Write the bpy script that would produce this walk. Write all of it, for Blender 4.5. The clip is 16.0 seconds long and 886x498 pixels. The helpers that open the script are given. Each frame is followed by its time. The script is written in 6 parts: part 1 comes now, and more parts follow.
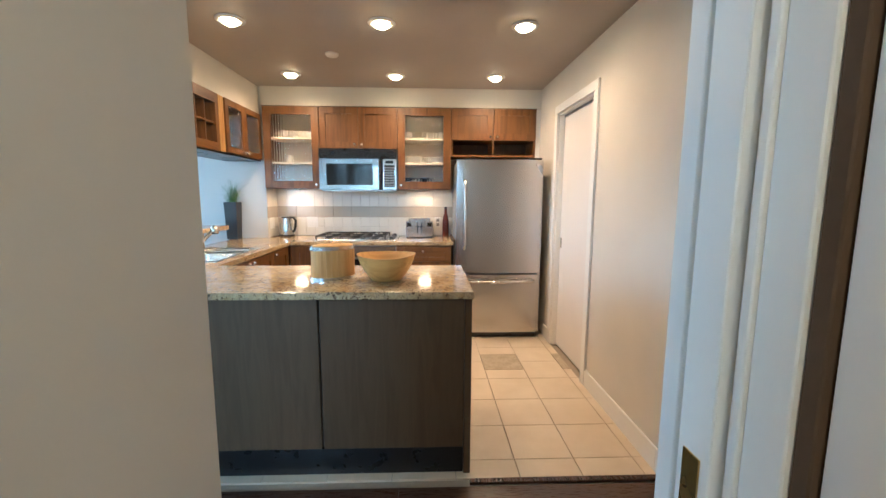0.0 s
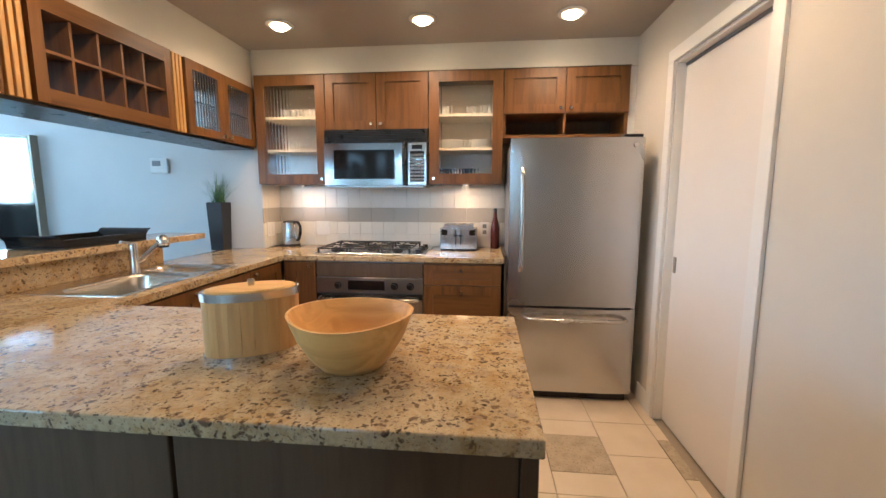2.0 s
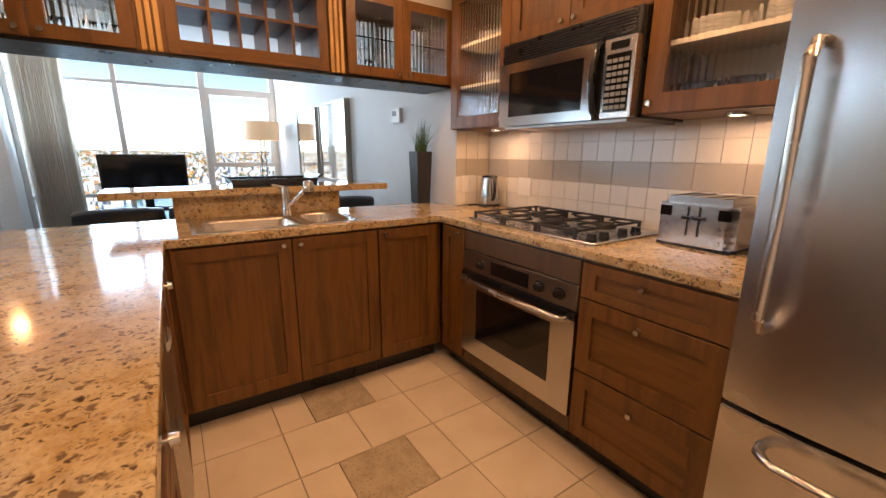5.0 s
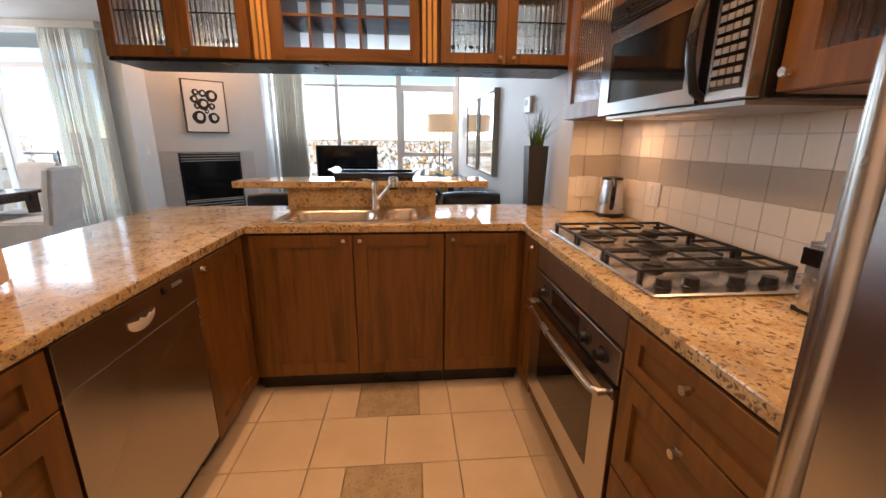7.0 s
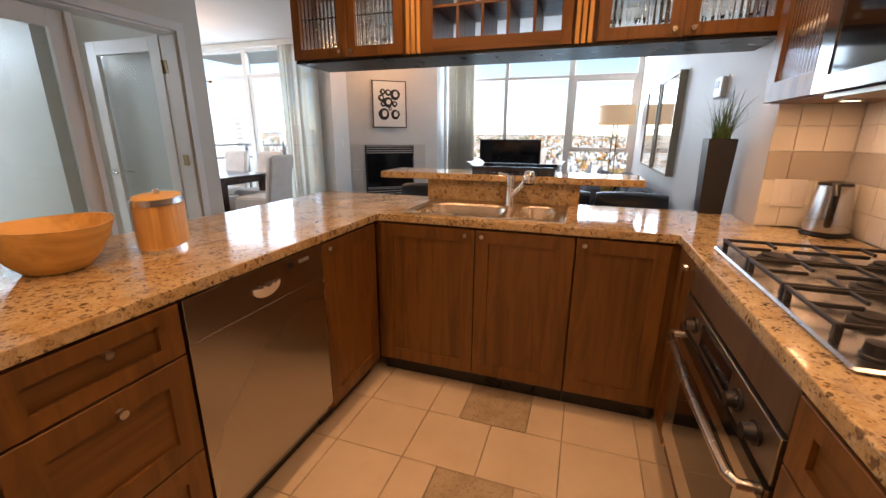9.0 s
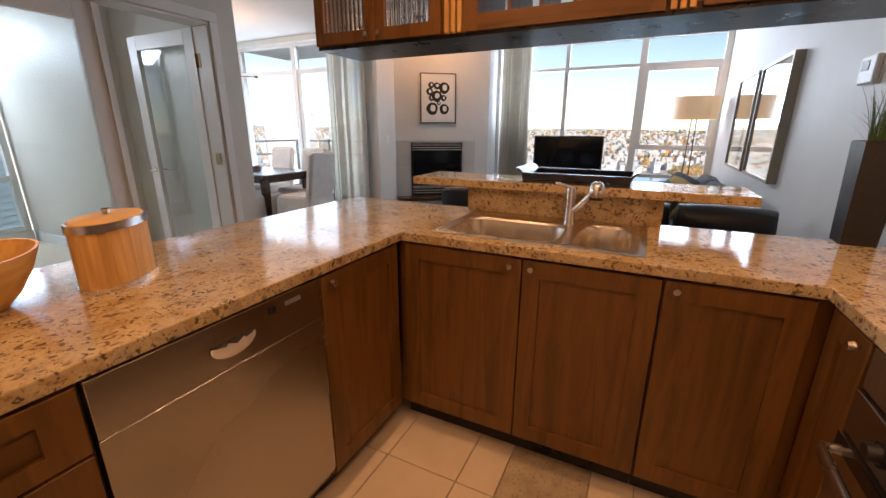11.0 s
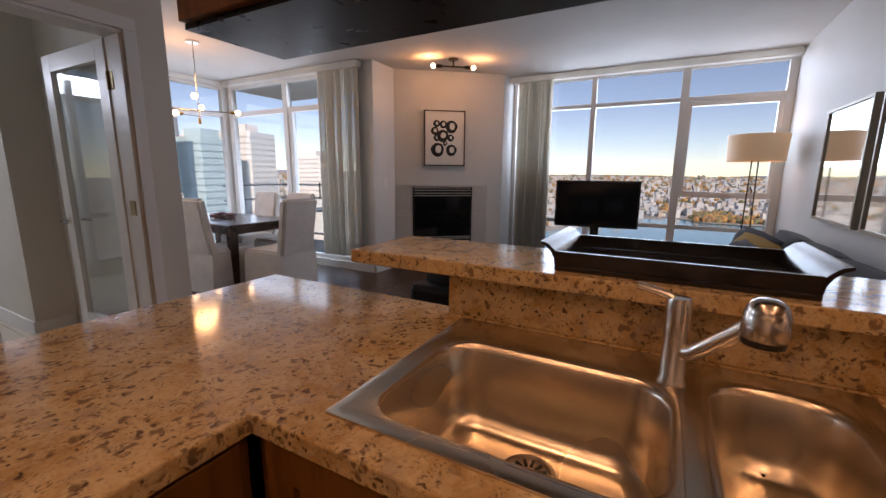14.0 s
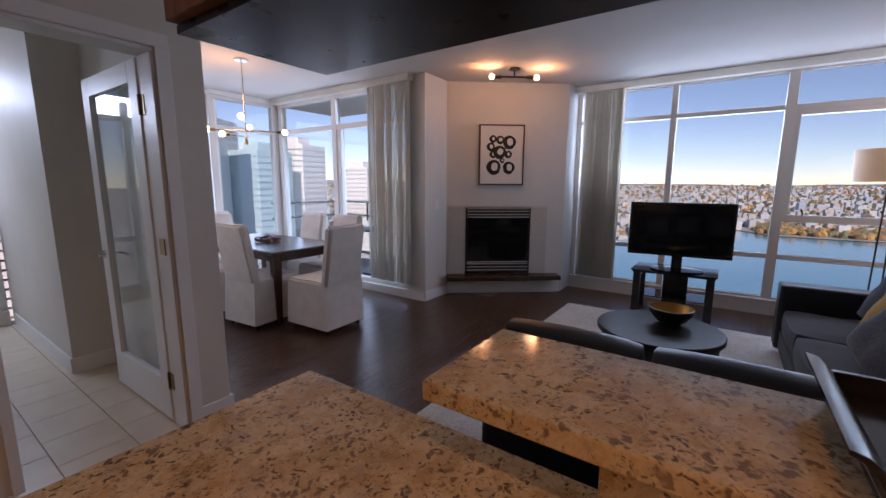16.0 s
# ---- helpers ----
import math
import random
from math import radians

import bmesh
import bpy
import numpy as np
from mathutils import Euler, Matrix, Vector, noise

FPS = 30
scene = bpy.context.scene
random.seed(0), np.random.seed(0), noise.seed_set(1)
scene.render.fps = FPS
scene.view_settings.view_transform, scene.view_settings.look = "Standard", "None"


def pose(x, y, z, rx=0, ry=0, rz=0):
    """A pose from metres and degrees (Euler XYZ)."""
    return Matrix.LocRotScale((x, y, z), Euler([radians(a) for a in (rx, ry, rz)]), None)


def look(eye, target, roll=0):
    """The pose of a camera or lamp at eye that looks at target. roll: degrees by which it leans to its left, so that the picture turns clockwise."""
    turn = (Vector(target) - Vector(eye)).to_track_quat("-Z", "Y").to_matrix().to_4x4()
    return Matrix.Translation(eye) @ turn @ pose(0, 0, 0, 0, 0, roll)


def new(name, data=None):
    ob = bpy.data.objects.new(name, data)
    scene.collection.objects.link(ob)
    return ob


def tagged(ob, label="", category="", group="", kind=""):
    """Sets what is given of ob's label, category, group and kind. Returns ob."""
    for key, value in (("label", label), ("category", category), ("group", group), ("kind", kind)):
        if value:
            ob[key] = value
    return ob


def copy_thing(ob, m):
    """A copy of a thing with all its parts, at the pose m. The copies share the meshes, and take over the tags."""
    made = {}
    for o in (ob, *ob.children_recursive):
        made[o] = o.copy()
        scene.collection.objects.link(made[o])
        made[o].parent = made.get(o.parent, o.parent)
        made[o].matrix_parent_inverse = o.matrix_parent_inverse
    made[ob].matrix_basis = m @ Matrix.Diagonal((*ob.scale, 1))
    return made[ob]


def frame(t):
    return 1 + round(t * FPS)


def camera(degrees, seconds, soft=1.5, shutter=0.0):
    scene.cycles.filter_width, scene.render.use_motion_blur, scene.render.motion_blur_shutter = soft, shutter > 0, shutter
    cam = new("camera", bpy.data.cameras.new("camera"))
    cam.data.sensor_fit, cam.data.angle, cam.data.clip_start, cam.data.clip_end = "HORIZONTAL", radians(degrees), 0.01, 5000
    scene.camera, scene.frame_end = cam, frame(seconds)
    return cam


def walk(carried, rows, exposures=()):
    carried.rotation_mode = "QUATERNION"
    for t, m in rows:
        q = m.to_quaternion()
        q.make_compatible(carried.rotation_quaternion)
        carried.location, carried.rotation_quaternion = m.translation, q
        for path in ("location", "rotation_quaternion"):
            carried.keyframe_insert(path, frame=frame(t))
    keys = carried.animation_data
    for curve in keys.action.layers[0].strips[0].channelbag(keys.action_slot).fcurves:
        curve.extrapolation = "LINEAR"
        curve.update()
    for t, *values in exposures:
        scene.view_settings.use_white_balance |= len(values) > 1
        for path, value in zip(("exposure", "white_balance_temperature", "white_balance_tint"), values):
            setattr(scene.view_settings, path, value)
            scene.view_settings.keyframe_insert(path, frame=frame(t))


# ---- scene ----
cam = camera(95.1, 16.0)
METRES, EYE, TILT, LEAN, TURN = 5.72, 1.34, 0.0, 0.0, -2.2
ROWS = [
    (0.0, 0.0, 0.0, 0.0, 0.04, -7.4, -0.29),
    (0.5, -0.0127, 0.0468, 0.0014, 0.13, -7.23, -0.18),
    (1.0, -0.0126, 0.0968, 0.0021, 1.17, -7.31, -0.15),
    (1.5, -0.003, 0.1477, -0.0013, 3.45, -7.32, -0.06),
    (2.0, 0.0101, 0.2003, -0.0038, 7.88, -7.34, -0.07),
    (2.5, 0.0323, 0.248, -0.0086, 15.35, -7.41, -0.09),
    (3.0, 0.0525, 0.2848, -0.011, 24.78, -7.98, -0.16),
    (3.5, 0.0724, 0.3284, -0.0136, 34.35, -9.29, -0.29),
    (4.0, 0.0897, 0.3713, -0.0157, 43.09, -10.87, -0.35),
    (6.5, 0.0962, 0.5518, -0.0082, 80.21, -14.82, -0.38),
    (7.0, 0.0868, 0.5764, -0.0069, 87.49, -14.92, -0.34),
    (7.5, 0.0812, 0.5936, -0.0063, 94.36, -15.0, -0.33),
    (8.0, 0.0735, 0.6035, -0.0077, 100.82, -15.11, -0.38),
    (8.5, 0.0652, 0.6062, -0.0089, 106.55, -15.31, -0.32),
    (9.0, 0.0587, 0.6061, -0.0098, 111.21, -15.69, -0.29),
    (11.5, -0.0422, 0.5793, -0.0057, 118.86, -16.21, -0.26),
    (12.0, -0.0723, 0.5723, -0.0061, 119.15, -15.55, -0.29),
    (12.5, -0.1039, 0.5579, -0.0074, 119.79, -14.29, -0.32),
    (13.0, -0.1315, 0.5444, -0.0087, 120.36, -12.67, -0.41),
    (13.5, -0.1585, 0.5381, -0.0074, 120.75, -11.24, -0.4),
    (14.0, -0.1826, 0.5259, -0.0099, 121.02, -10.42, -0.47),
    (14.5, -0.2061, 0.5054, -0.0078, 121.53, -10.16, -0.45),
    (15.0, -0.2212, 0.4851, -0.0013, 122.95, -10.01, -0.35),
    (15.5, -0.2328, 0.47, 0.0065, 125.11, -9.69, -0.33),
    (16.0, -0.2417, 0.4581, 0.0119, 127.1, -9.12, -0.26),
]

EXPOSURES = [(0.0, 1.62, 4900, -5), (2.0, 1.28, 5000, -3), (3.0, 1.04, 5350, 1), (3.6, 0.95, 6150, 9), (9.0, 0.72, 7200, 20), (12.5, 0.44, 7450, 25), (13.2, 0.32, 7500, 27), (14.0, -0.27, 7500, 30), (15.0, -0.5, 7000, 32), (16.0, -0.38, 6700, 33)]
walk(cam, [(t, pose(0, 0, EYE, TILT, LEAN, TURN) @ pose(METRES * x, METRES * y, METRES * z, 90 + pitch, roll, yaw)) for t, x, y, z, yaw, pitch, roll in ROWS], EXPOSURES)

# ---- world, sun and lamps ----
world = bpy.data.worlds.new("sky")
scene.world = world
world.use_nodes = True
wn = world.node_tree.nodes
sky = wn.new("ShaderNodeTexSky")
sky.sky_type = "NISHITA"
sky.sun_disc = False
sky.sun_elevation = radians(32)
sky.sun_rotation = radians(50)
sky.air_density, sky.dust_density, sky.ozone_density = 0.7, 0.0, 0.9
world.node_tree.links.new(sky.outputs[0], wn["Background"].inputs[0])
wn["Background"].inputs[1].default_value = 0.15

sun = new("sun", bpy.data.lights.new("sun", "SUN"))
sun.data.energy, sun.data.angle, sun.data.color = 5.0, radians(0.5), (1, 0.9, 0.76)
sun.matrix_world = look((0, 0, 30), (-30 * math.sin(radians(50)), -30 * math.cos(radians(50)), 30 - 30 * math.tan(radians(32))))

WARM = (1.0, 0.565, 0.30)
KITCHEN_CEIL, CEIL = 2.388, 2.64
DOWNLIGHTS = [(x, y) for y in (2.635, 3.725) for x in (-1.185, -0.28, 0.60)]


def lamp(name, kind, loc, watts, colour=WARM, target=None, **more):
    data = bpy.data.lights.new(name, kind)
    data.energy, data.color = watts, colour
    for key, value in more.items():
        if key == "size":
            data.size = value
        elif key == "radius":
            data.shadow_soft_size = value
        elif key == "spot":
            data.spot_size, data.spot_blend = radians(value), 0.8
        elif key == "rect":
            data.shape, data.size, data.size_y = "RECTANGLE", value[0], value[1]
    ob = new(name, data)
    ob.matrix_world = look(loc, target) if target else Matrix.Translation(loc)
    return ob


for dx, dy in DOWNLIGHTS:
    lamp("downlight_lamp", "SPOT", (dx, dy, KITCHEN_CEIL - 0.045), 14.8, target=(dx, dy + 0.001, 0), spot=168, radius=0.045)
# unseen downlights, added to brighten the hall and entry
HALL_FILLS = [(1.85, 1.15, CEIL), (0.12, -0.62, CEIL)]
for hx, hy, hz in HALL_FILLS:
    lamp("hall_fill_lamp", "SPOT", (hx, hy, hz - 0.03), 34, (1.0, 0.80, 0.60), target=(hx, hy + 0.001, 0), spot=140, radius=0.05)
for ux in (-1.33, -0.03):
    lamp("under_cabinet_lamp", "AREA", (ux, 4.27, 1.392), 0.75, target=(ux, 4.2701, 0), size=0.12)
# daylight at the openings
SKYBLUE = (0.59, 0.79, 1.0)
lamp("window_daylight", "AREA", (-6.98, 2.55, 1.97), 80, SKYBLUE, (0, 2.55, 1.0), rect=(3.1, 1.15))
lamp("slider_daylight", "AREA", (-5.22, -1.7, 1.4), 55, SKYBLUE, (0, -1.7, 1.0), rect=(2.5, 2.2))
lamp("den_daylight", "AREA", (-1.25, -3.2, 2.27), 46, SKYBLUE, (-1.25, -2.0, 0.0), rect=(1.4, 0.36))
lamp("dining_daylight", "AREA", (-3.6, -3.22, 1.5), 45, SKYBLUE, (-3.6, 0, 1.1), rect=(2.5, 1.8))

# ---- materials ----
class Nodes:
    """A small builder for node materials."""
    def __init__(self, name, rough=0.5, metal=0.0):
        self.m = bpy.data.materials.new(name)
        self.m.use_nodes = True
        self.t = self.m.node_tree
        self.b = self.t.nodes["Principled BSDF"]
        self.b.inputs["Roughness"].default_value = rough
        self.b.inputs["Metallic"].default_value = metal
        self.coord = self.t.nodes.new("ShaderNodeTexCoord")

    def link(self, a, b):
        self.t.links.new(a, b)

    def mapping(self, scale=(1, 1, 1), rot=(0, 0, 0)):
        n = self.t.nodes.new("ShaderNodeMapping")
        n.inputs["Scale"].default_value = scale
        n.inputs["Rotation"].default_value = rot
        g = self.t.nodes.new("ShaderNodeNewGeometry")
        self.link(g.outputs["Position"], n.inputs[0])
        return n.outputs[0]

    def local(self, scale=(1, 1, 1)):
        n = self.t.nodes.new("ShaderNodeMapping")
        n.inputs["Scale"].default_value = scale
        self.link(self.coord.outputs["Object"], n.inputs[0])
        return n.outputs[0]

    def noise(self, vec, scale, detail=4.0, rough=0.55, distort=0.0):
        n = self.t.nodes.new("ShaderNodeTexNoise")
        n.inputs["Scale"].default_value = scale
        n.inputs["Detail"].default_value = detail
        n.inputs["Roughness"].default_value = rough
        n.inputs["Distortion"].default_value = distort
        self.link(vec, n.inputs["Vector"])
        return n.outputs["Fac"]

    def voronoi(self, vec, scale, feature="F1", out="Distance"):
        n = self.t.nodes.new("ShaderNodeTexVoronoi")
        n.feature = feature
        n.inputs["Scale"].default_value = scale
        self.link(vec, n.inputs["Vector"])
        return n.outputs[out]

    def ramp(self, fac, stops):
        n = self.t.nodes.new("ShaderNodeValToRGB")
        e = n.color_ramp.elements
        while len(e) < len(stops):
            e.new(0.5)
        for i, (p, c) in enumerate(stops):
            e[i].position = p
            e[i].color = (*c, 1) if len(c) == 3 else c
        self.link(fac, n.inputs[0])
        return n.outputs[0]

    def range(self, fac, a, b, lo=0.0, hi=1.0):
        n = self.t.nodes.new("ShaderNodeMapRange")
        for i, v in enumerate((lo, hi, a, b)):
            n.inputs[i + 1].default_value = v
        self.link(fac, n.inputs[0])
        return n.outputs[0]

    def mix(self, fac, a, b, kind="MIX"):
        n = self.t.nodes.new("ShaderNodeMix")
        n.data_type, n.blend_type = "RGBA", kind
        for i, v in ((0, fac), (6, a), (7, b)):
            if isinstance(v, (int, float)):
                n.inputs[i].default_value = v
            elif isinstance(v, tuple):
                n.inputs[i].default_value = (*v, 1)
            else:
                self.link(v, n.inputs[i])
        return n.outputs[2]

    def random(self):
        return self.t.nodes.new("ShaderNodeObjectInfo").outputs["Random"]

    def island(self):
        return self.t.nodes.new("ShaderNodeNewGeometry").outputs["Random Per Island"]

    def colour(self, c):
        if isinstance(c, tuple):
            self.b.inputs["Base Color"].default_value = (*c, 1)
        else:
            self.link(c, self.b.inputs["Base Color"])
        return self

    def rough(self, r):
        self.link(r, self.b.inputs["Roughness"])
        return self

    def bump(self, h, strength=0.2, dist=0.002):
        n = self.t.nodes.new("ShaderNodeBump")
        n.inputs["Strength"].default_value = strength
        n.inputs["Distance"].default_value = dist
        self.link(h, n.inputs["Height"])
        self.link(n.outputs[0], self.b.inputs["Normal"])
        return self


def paint(name, c, rough=0.55, spread=0.04):
    n = Nodes(name, rough)
    p = n.mapping()
    big = n.noise(p, 1.7, 3)
    lo, hi = tuple(v * (1 - spread) for v in c), tuple(min(1, v * (1 + spread)) for v in c)
    n.colour(n.ramp(big, [(0.3, lo), (0.7, hi)]))
    n.rough(n.range(n.noise(p, 6, 2), rough - 0.06, rough + 0.06))
    return n.bump(n.noise(p, 260, 3), 0.10, 0.0015).m


def wood(name, dark, light, axis="z", rough=0.38, scale=1.0, contrast=1.0):
    n = Nodes(name, rough)
    s = {"x": (0.09, 1, 1), "y": (1, 0.09, 1), "z": (1, 1, 0.09)}[axis]
    p = n.mapping(tuple(v * scale for v in s))
    rnd = n.random()
    add = n.t.nodes.new("ShaderNodeVectorMath")
    add.operation = "ADD"
    n.link(p, add.inputs[0])
    comb = n.t.nodes.new("ShaderNodeCombineXYZ")
    for i in range(3):
        n.link(n.range(rnd, 0, 7.0 + i), comb.inputs[i])
    n.link(comb.outputs[0], add.inputs[1])
    q = add.outputs[0]
    rings = n.mix(0.4, n.noise(q, 16, 3, 0.5, 1.4), n.noise(q, 5.5, 2, 0.5, 2.6))
    fine = n.noise(q, 190, 4, 0.7)
    mid = tuple((a + b) / 2 for a, b in zip(dark, light))
    c1 = n.ramp(rings, [(0.36, dark), (0.46, mid), (0.54, light), (0.66, mid)])
    c2 = n.mix(n.range(fine, 0.0, 0.22 * contrast, 0.50, 0.80), c1, tuple(v * 0.45 for v in dark))
    c3 = n.mix(n.range(rnd, 0.0, 0.3), c2, tuple(v * 0.7 for v in mid))
    n.colour(c3)
    n.rough(n.range(fine, rough - 0.06, rough + 0.16))
    return n.bump(fine, 0.15, 0.0012).m


def plain(name, c, rough=0.5, metal=0.0, grain=0.05, bump=0.05, scale=60):
    n = Nodes(name, rough, metal)
    p = n.local()
    f = n.noise(p, scale, 4)
    n.colour(n.ramp(f, [(0.3, tuple(v * (1 - grain) for v in c)), (0.7, tuple(min(1, v * (1 + grain)) for v in c))]))
    n.rough(n.range(n.noise(p, scale * 0.2, 3), max(0.02, rough - 0.06), min(1, rough + 0.08)))
    if bump:
        n.bump(f, bump, 0.001)
    return n.m


def brushed(name, c=(0.56, 0.55, 0.54), axis="x", rough=0.26):
    n = Nodes(name, rough, 1.0)
    s = {"x": (4, 1100, 1100), "z": (1100, 1100, 4), "y": (1100, 4, 1100)}[axis]
    f = n.noise(n.mapping(s), 1.0, 3)
    n.colour(n.ramp(f, [(0.2, tuple(v * 0.98 for v in c)), (0.8, tuple(min(1, v * 1.02) for v in c))]))
    n.rough(n.range(n.noise(n.mapping(), 1.3, 2), rough - 0.02, rough + 0.03))
    n.b.inputs["Anisotropic"].default_value = 0.4
    return n.m


def fabric(name, c, scale=420, grain=0.2, rough=0.95, bump=0.5):
    n = Nodes(name, rough)
    p = n.local()
    f = n.noise(p, scale, 3)
    big = n.noise(p, 7, 4)
    base = n.ramp(big, [(0.3, tuple(v * 0.88 for v in c)), (0.7, tuple(min(1, v * 1.08) for v in c))])
    n.colour(n.mix(n.range(f, 0, 0.6, 0.4, 0.75), base, tuple(v * (1 - grain * 2) for v in c)))
    n.b.inputs["Sheen Weight"].default_value = 0.15
    return n.bump(f, bump, 0.002).m


def granite():
    n = Nodes("granite", 0.10)
    p = n.mapping()
    warp = n.t.nodes.new("ShaderNodeVectorMath")
    warp.operation = "MULTIPLY_ADD"
    wob = n.t.nodes.new("ShaderNodeTexNoise")
    wob.inputs["Scale"].default_value = 42
    n.link(p, wob.inputs["Vector"])
    n.link(wob.outputs["Color"], warp.inputs[0])
    warp.inputs[1].default_value = (0.048, 0.048, 0.048)
    n.link(p, warp.inputs[2])
    q = warp.outputs[0]

    def both(a, b):
        m = n.t.nodes.new("ShaderNodeMath")
        m.operation = "MULTIPLY"
        n.link(a, m.inputs[0])
        n.link(b, m.inputs[1])
        return m.outputs[0]

    cloud = n.noise(p, 8, 5, 0.65, 0.5)
    base = n.ramp(cloud, [(0.28, (0.310, 0.189, 0.077)), (0.44, (0.447, 0.301, 0.133)), (0.56, (0.550, 0.421, 0.237)), (0.74, (0.413, 0.292, 0.150))])
    crystal = n.voronoi(q, 62, "F1", "Color")
    base = n.mix(n.range(crystal, 0.0, 0.42, 0.36, 0.80), base, (0.602, 0.499, 0.318))
    base = n.mix(n.range(n.noise(p, 19, 4, 0.6), 0, 0.5, 0.55, 0.68), base, (0.310, 0.258, 0.224))
    base = n.mix(n.range(n.noise(p, 150, 3, 0.7), 0, 0.45, 0.5, 0.75), base, (0.206, 0.129, 0.069))
    base = n.mix(both(n.range(n.voronoi(q, 42), 0.85, 0.0, 0.24, 0.40), n.range(n.noise(p, 11, 3), 0.0, 1.0, 0.45, 0.51)), base, (0.146, 0.090, 0.052))
    base = n.mix(both(n.range(n.voronoi(q, 52), 0.85, 0.0, 0.17, 0.33), n.range(n.noise(p, 13, 3), 0.0, 1.0, 0.45, 0.49)), base, (0.047, 0.029, 0.020))
    base = n.mix(both(n.range(n.voronoi(q, 105), 0.62, 0.0, 0.20, 0.36), n.range(n.noise(p, 24, 3), 0.0, 1.0, 0.45, 0.52)), base, (0.086, 0.058, 0.041))
    n.colour(base)
    n.rough(n.range(n.noise(p, 4, 3), 0.06, 0.14))
    return n.m


def glass(name, tint=(0.96, 0.98, 0.97), rough=0.0, ribs=0.0):
    n = Nodes(name, rough)
    n.b.inputs["Transmission Weight"].default_value = 1.0
    n.b.inputs["IOR"].default_value = 1.45
    n.colour(tint)
    if ribs:
        w = n.t.nodes.new("ShaderNodeTexWave")
        w.inputs["Scale"].default_value = ribs
        w.bands_direction = "DIAGONAL"
        n.link(n.mapping((1, 1, 0)), w.inputs["Vector"])
        n.bump(w.outputs["Fac"], 0.8, 0.004)
    return n.m


def pane(name="window_glass", gloss=0.08, tint=(1, 1, 1)):
    m = bpy.data.materials.new(name)
    m.use_nodes = True
    t = m.node_tree
    t.nodes.remove(t.nodes["Principled BSDF"])
    a, b = t.nodes.new("ShaderNodeBsdfTransparent"), t.nodes.new("ShaderNodeBsdfGlossy")
    a.inputs[0].default_value = (*tint, 1)
    b.inputs["Roughness"].default_value = 0.0
    x, f, g = t.nodes.new("ShaderNodeMixShader"), t.nodes.new("ShaderNodeLayerWeight"), t.nodes.new("ShaderNodeMath")
    f.inputs[0].default_value = 0.5
    h = t.nodes.new("ShaderNodeMath")
    g.operation, h.operation = "POWER", "MULTIPLY_ADD"
    g.inputs[1].default_value, h.inputs[1].default_value, h.inputs[2].default_value = 4.0, 0.5, 0.03
    t.links.new(f.outputs["Facing"], g.inputs[0])
    t.links.new(g.outputs[0], h.inputs[0])
    t.links.new(h.outputs[0], x.inputs[0])
    t.links.new(a.outputs[0], x.inputs[1])
    t.links.new(b.outputs[0], x.inputs[2])
    t.links.new(x.outputs[0], t.nodes["Material Output"].inputs[0])
    return m


def glow(name, c, strength):
    n = Nodes(name, 0.5)
    n.colour(c)
    n.b.inputs["Emission Color"].default_value = (*c, 1)
    n.b.inputs["Emission Strength"].default_value = strength
    return n.m


WALL = paint("wall_paint", (0.66, 0.62, 0.55))
WALL2 = paint("living_wall_paint", (0.64, 0.64, 0.62))
CEILM = paint("ceiling_paint", (0.56, 0.54, 0.51), 0.8)
# kitchen ceiling colour is darkened to stand for its weak bounce light
CEILK = paint("dimmed_ceiling_paint", (0.42, 0.38, 0.33), 0.7)
TRIM = paint("trim_paint", (0.80, 0.79, 0.76), 0.35, 0.02)
DOORW = paint("door_paint", (0.78, 0.74, 0.70), 0.4, 0.02)
OAK_Z = wood("stained_oak_upright", (0.098, 0.041, 0.0085), (0.188, 0.081, 0.018), "z")
OAK_X = wood("stained_oak_along_x", (0.098, 0.041, 0.0085), (0.188, 0.081, 0.018), "x")
OAK_Y = wood("stained_oak_along_y", (0.098, 0.041, 0.0085), (0.188, 0.081, 0.018), "y")
OAK_DARK = wood("dark_stained_panel", (0.080, 0.047, 0.023), (0.112, 0.068, 0.034), "z", 0.46, 1.0, 0.5)
MAPLE = wood("maple_inlay", (0.55, 0.30, 0.09), (0.70, 0.42, 0.15), "z")
BAMBOO = wood("bamboo", (0.58, 0.32, 0.09), (0.74, 0.46, 0.15), "x", 0.42, 1.0, 0.4)
BAMBOO_Z = wood("bamboo_staves", (0.48, 0.25, 0.07), (0.70, 0.42, 0.15), "z", 0.42, 1.0, 0.4)
ESPRESSO = wood("espresso_wood", (0.022, 0.010, 0.006), (0.060, 0.026, 0.014), "y", 0.22, 1.0, 0.5)
FLOORWOOD = wood("dark_floor_plank", (0.045, 0.022, 0.013), (0.085, 0.042, 0.024), "x", 0.24, 1.0, 0.6)
GRANITE = granite()
STEEL = brushed("brushed_steel", axis="x")
STEEL_Y = brushed("brushed_steel_y", axis="y")
STEEL_DW = brushed("dishwasher_steel", (0.44, 0.42, 0.40), "x", 0.27)
STEEL_MW = brushed("polished_steel", (0.46, 0.45, 0.44), "x", 0.16)
STEEL_DK = brushed("dark_steel", (0.36, 0.33, 0.30), "x", 0.32)
# the sink steel's golden tint holds the warm lamp light
SINKSTEEL = brushed("warm_lit_sink_steel", (0.70, 0.63, 0.53), "y", 0.27)
CHROME = plain("chrome", (0.72, 0.71, 0.69), 0.13, 1.0, 0.02, 0)
SATIN = plain("satin_chrome", (0.66, 0.63, 0.59), 0.24, 1.0, 0.02, 0)
NICKEL = plain("satin_nickel", (0.62, 0.59, 0.54), 0.25, 1.0, 0.03, 0)
BRASS = plain("brass", (0.60, 0.38, 0.12), 0.25, 1.0, 0.03, 0)
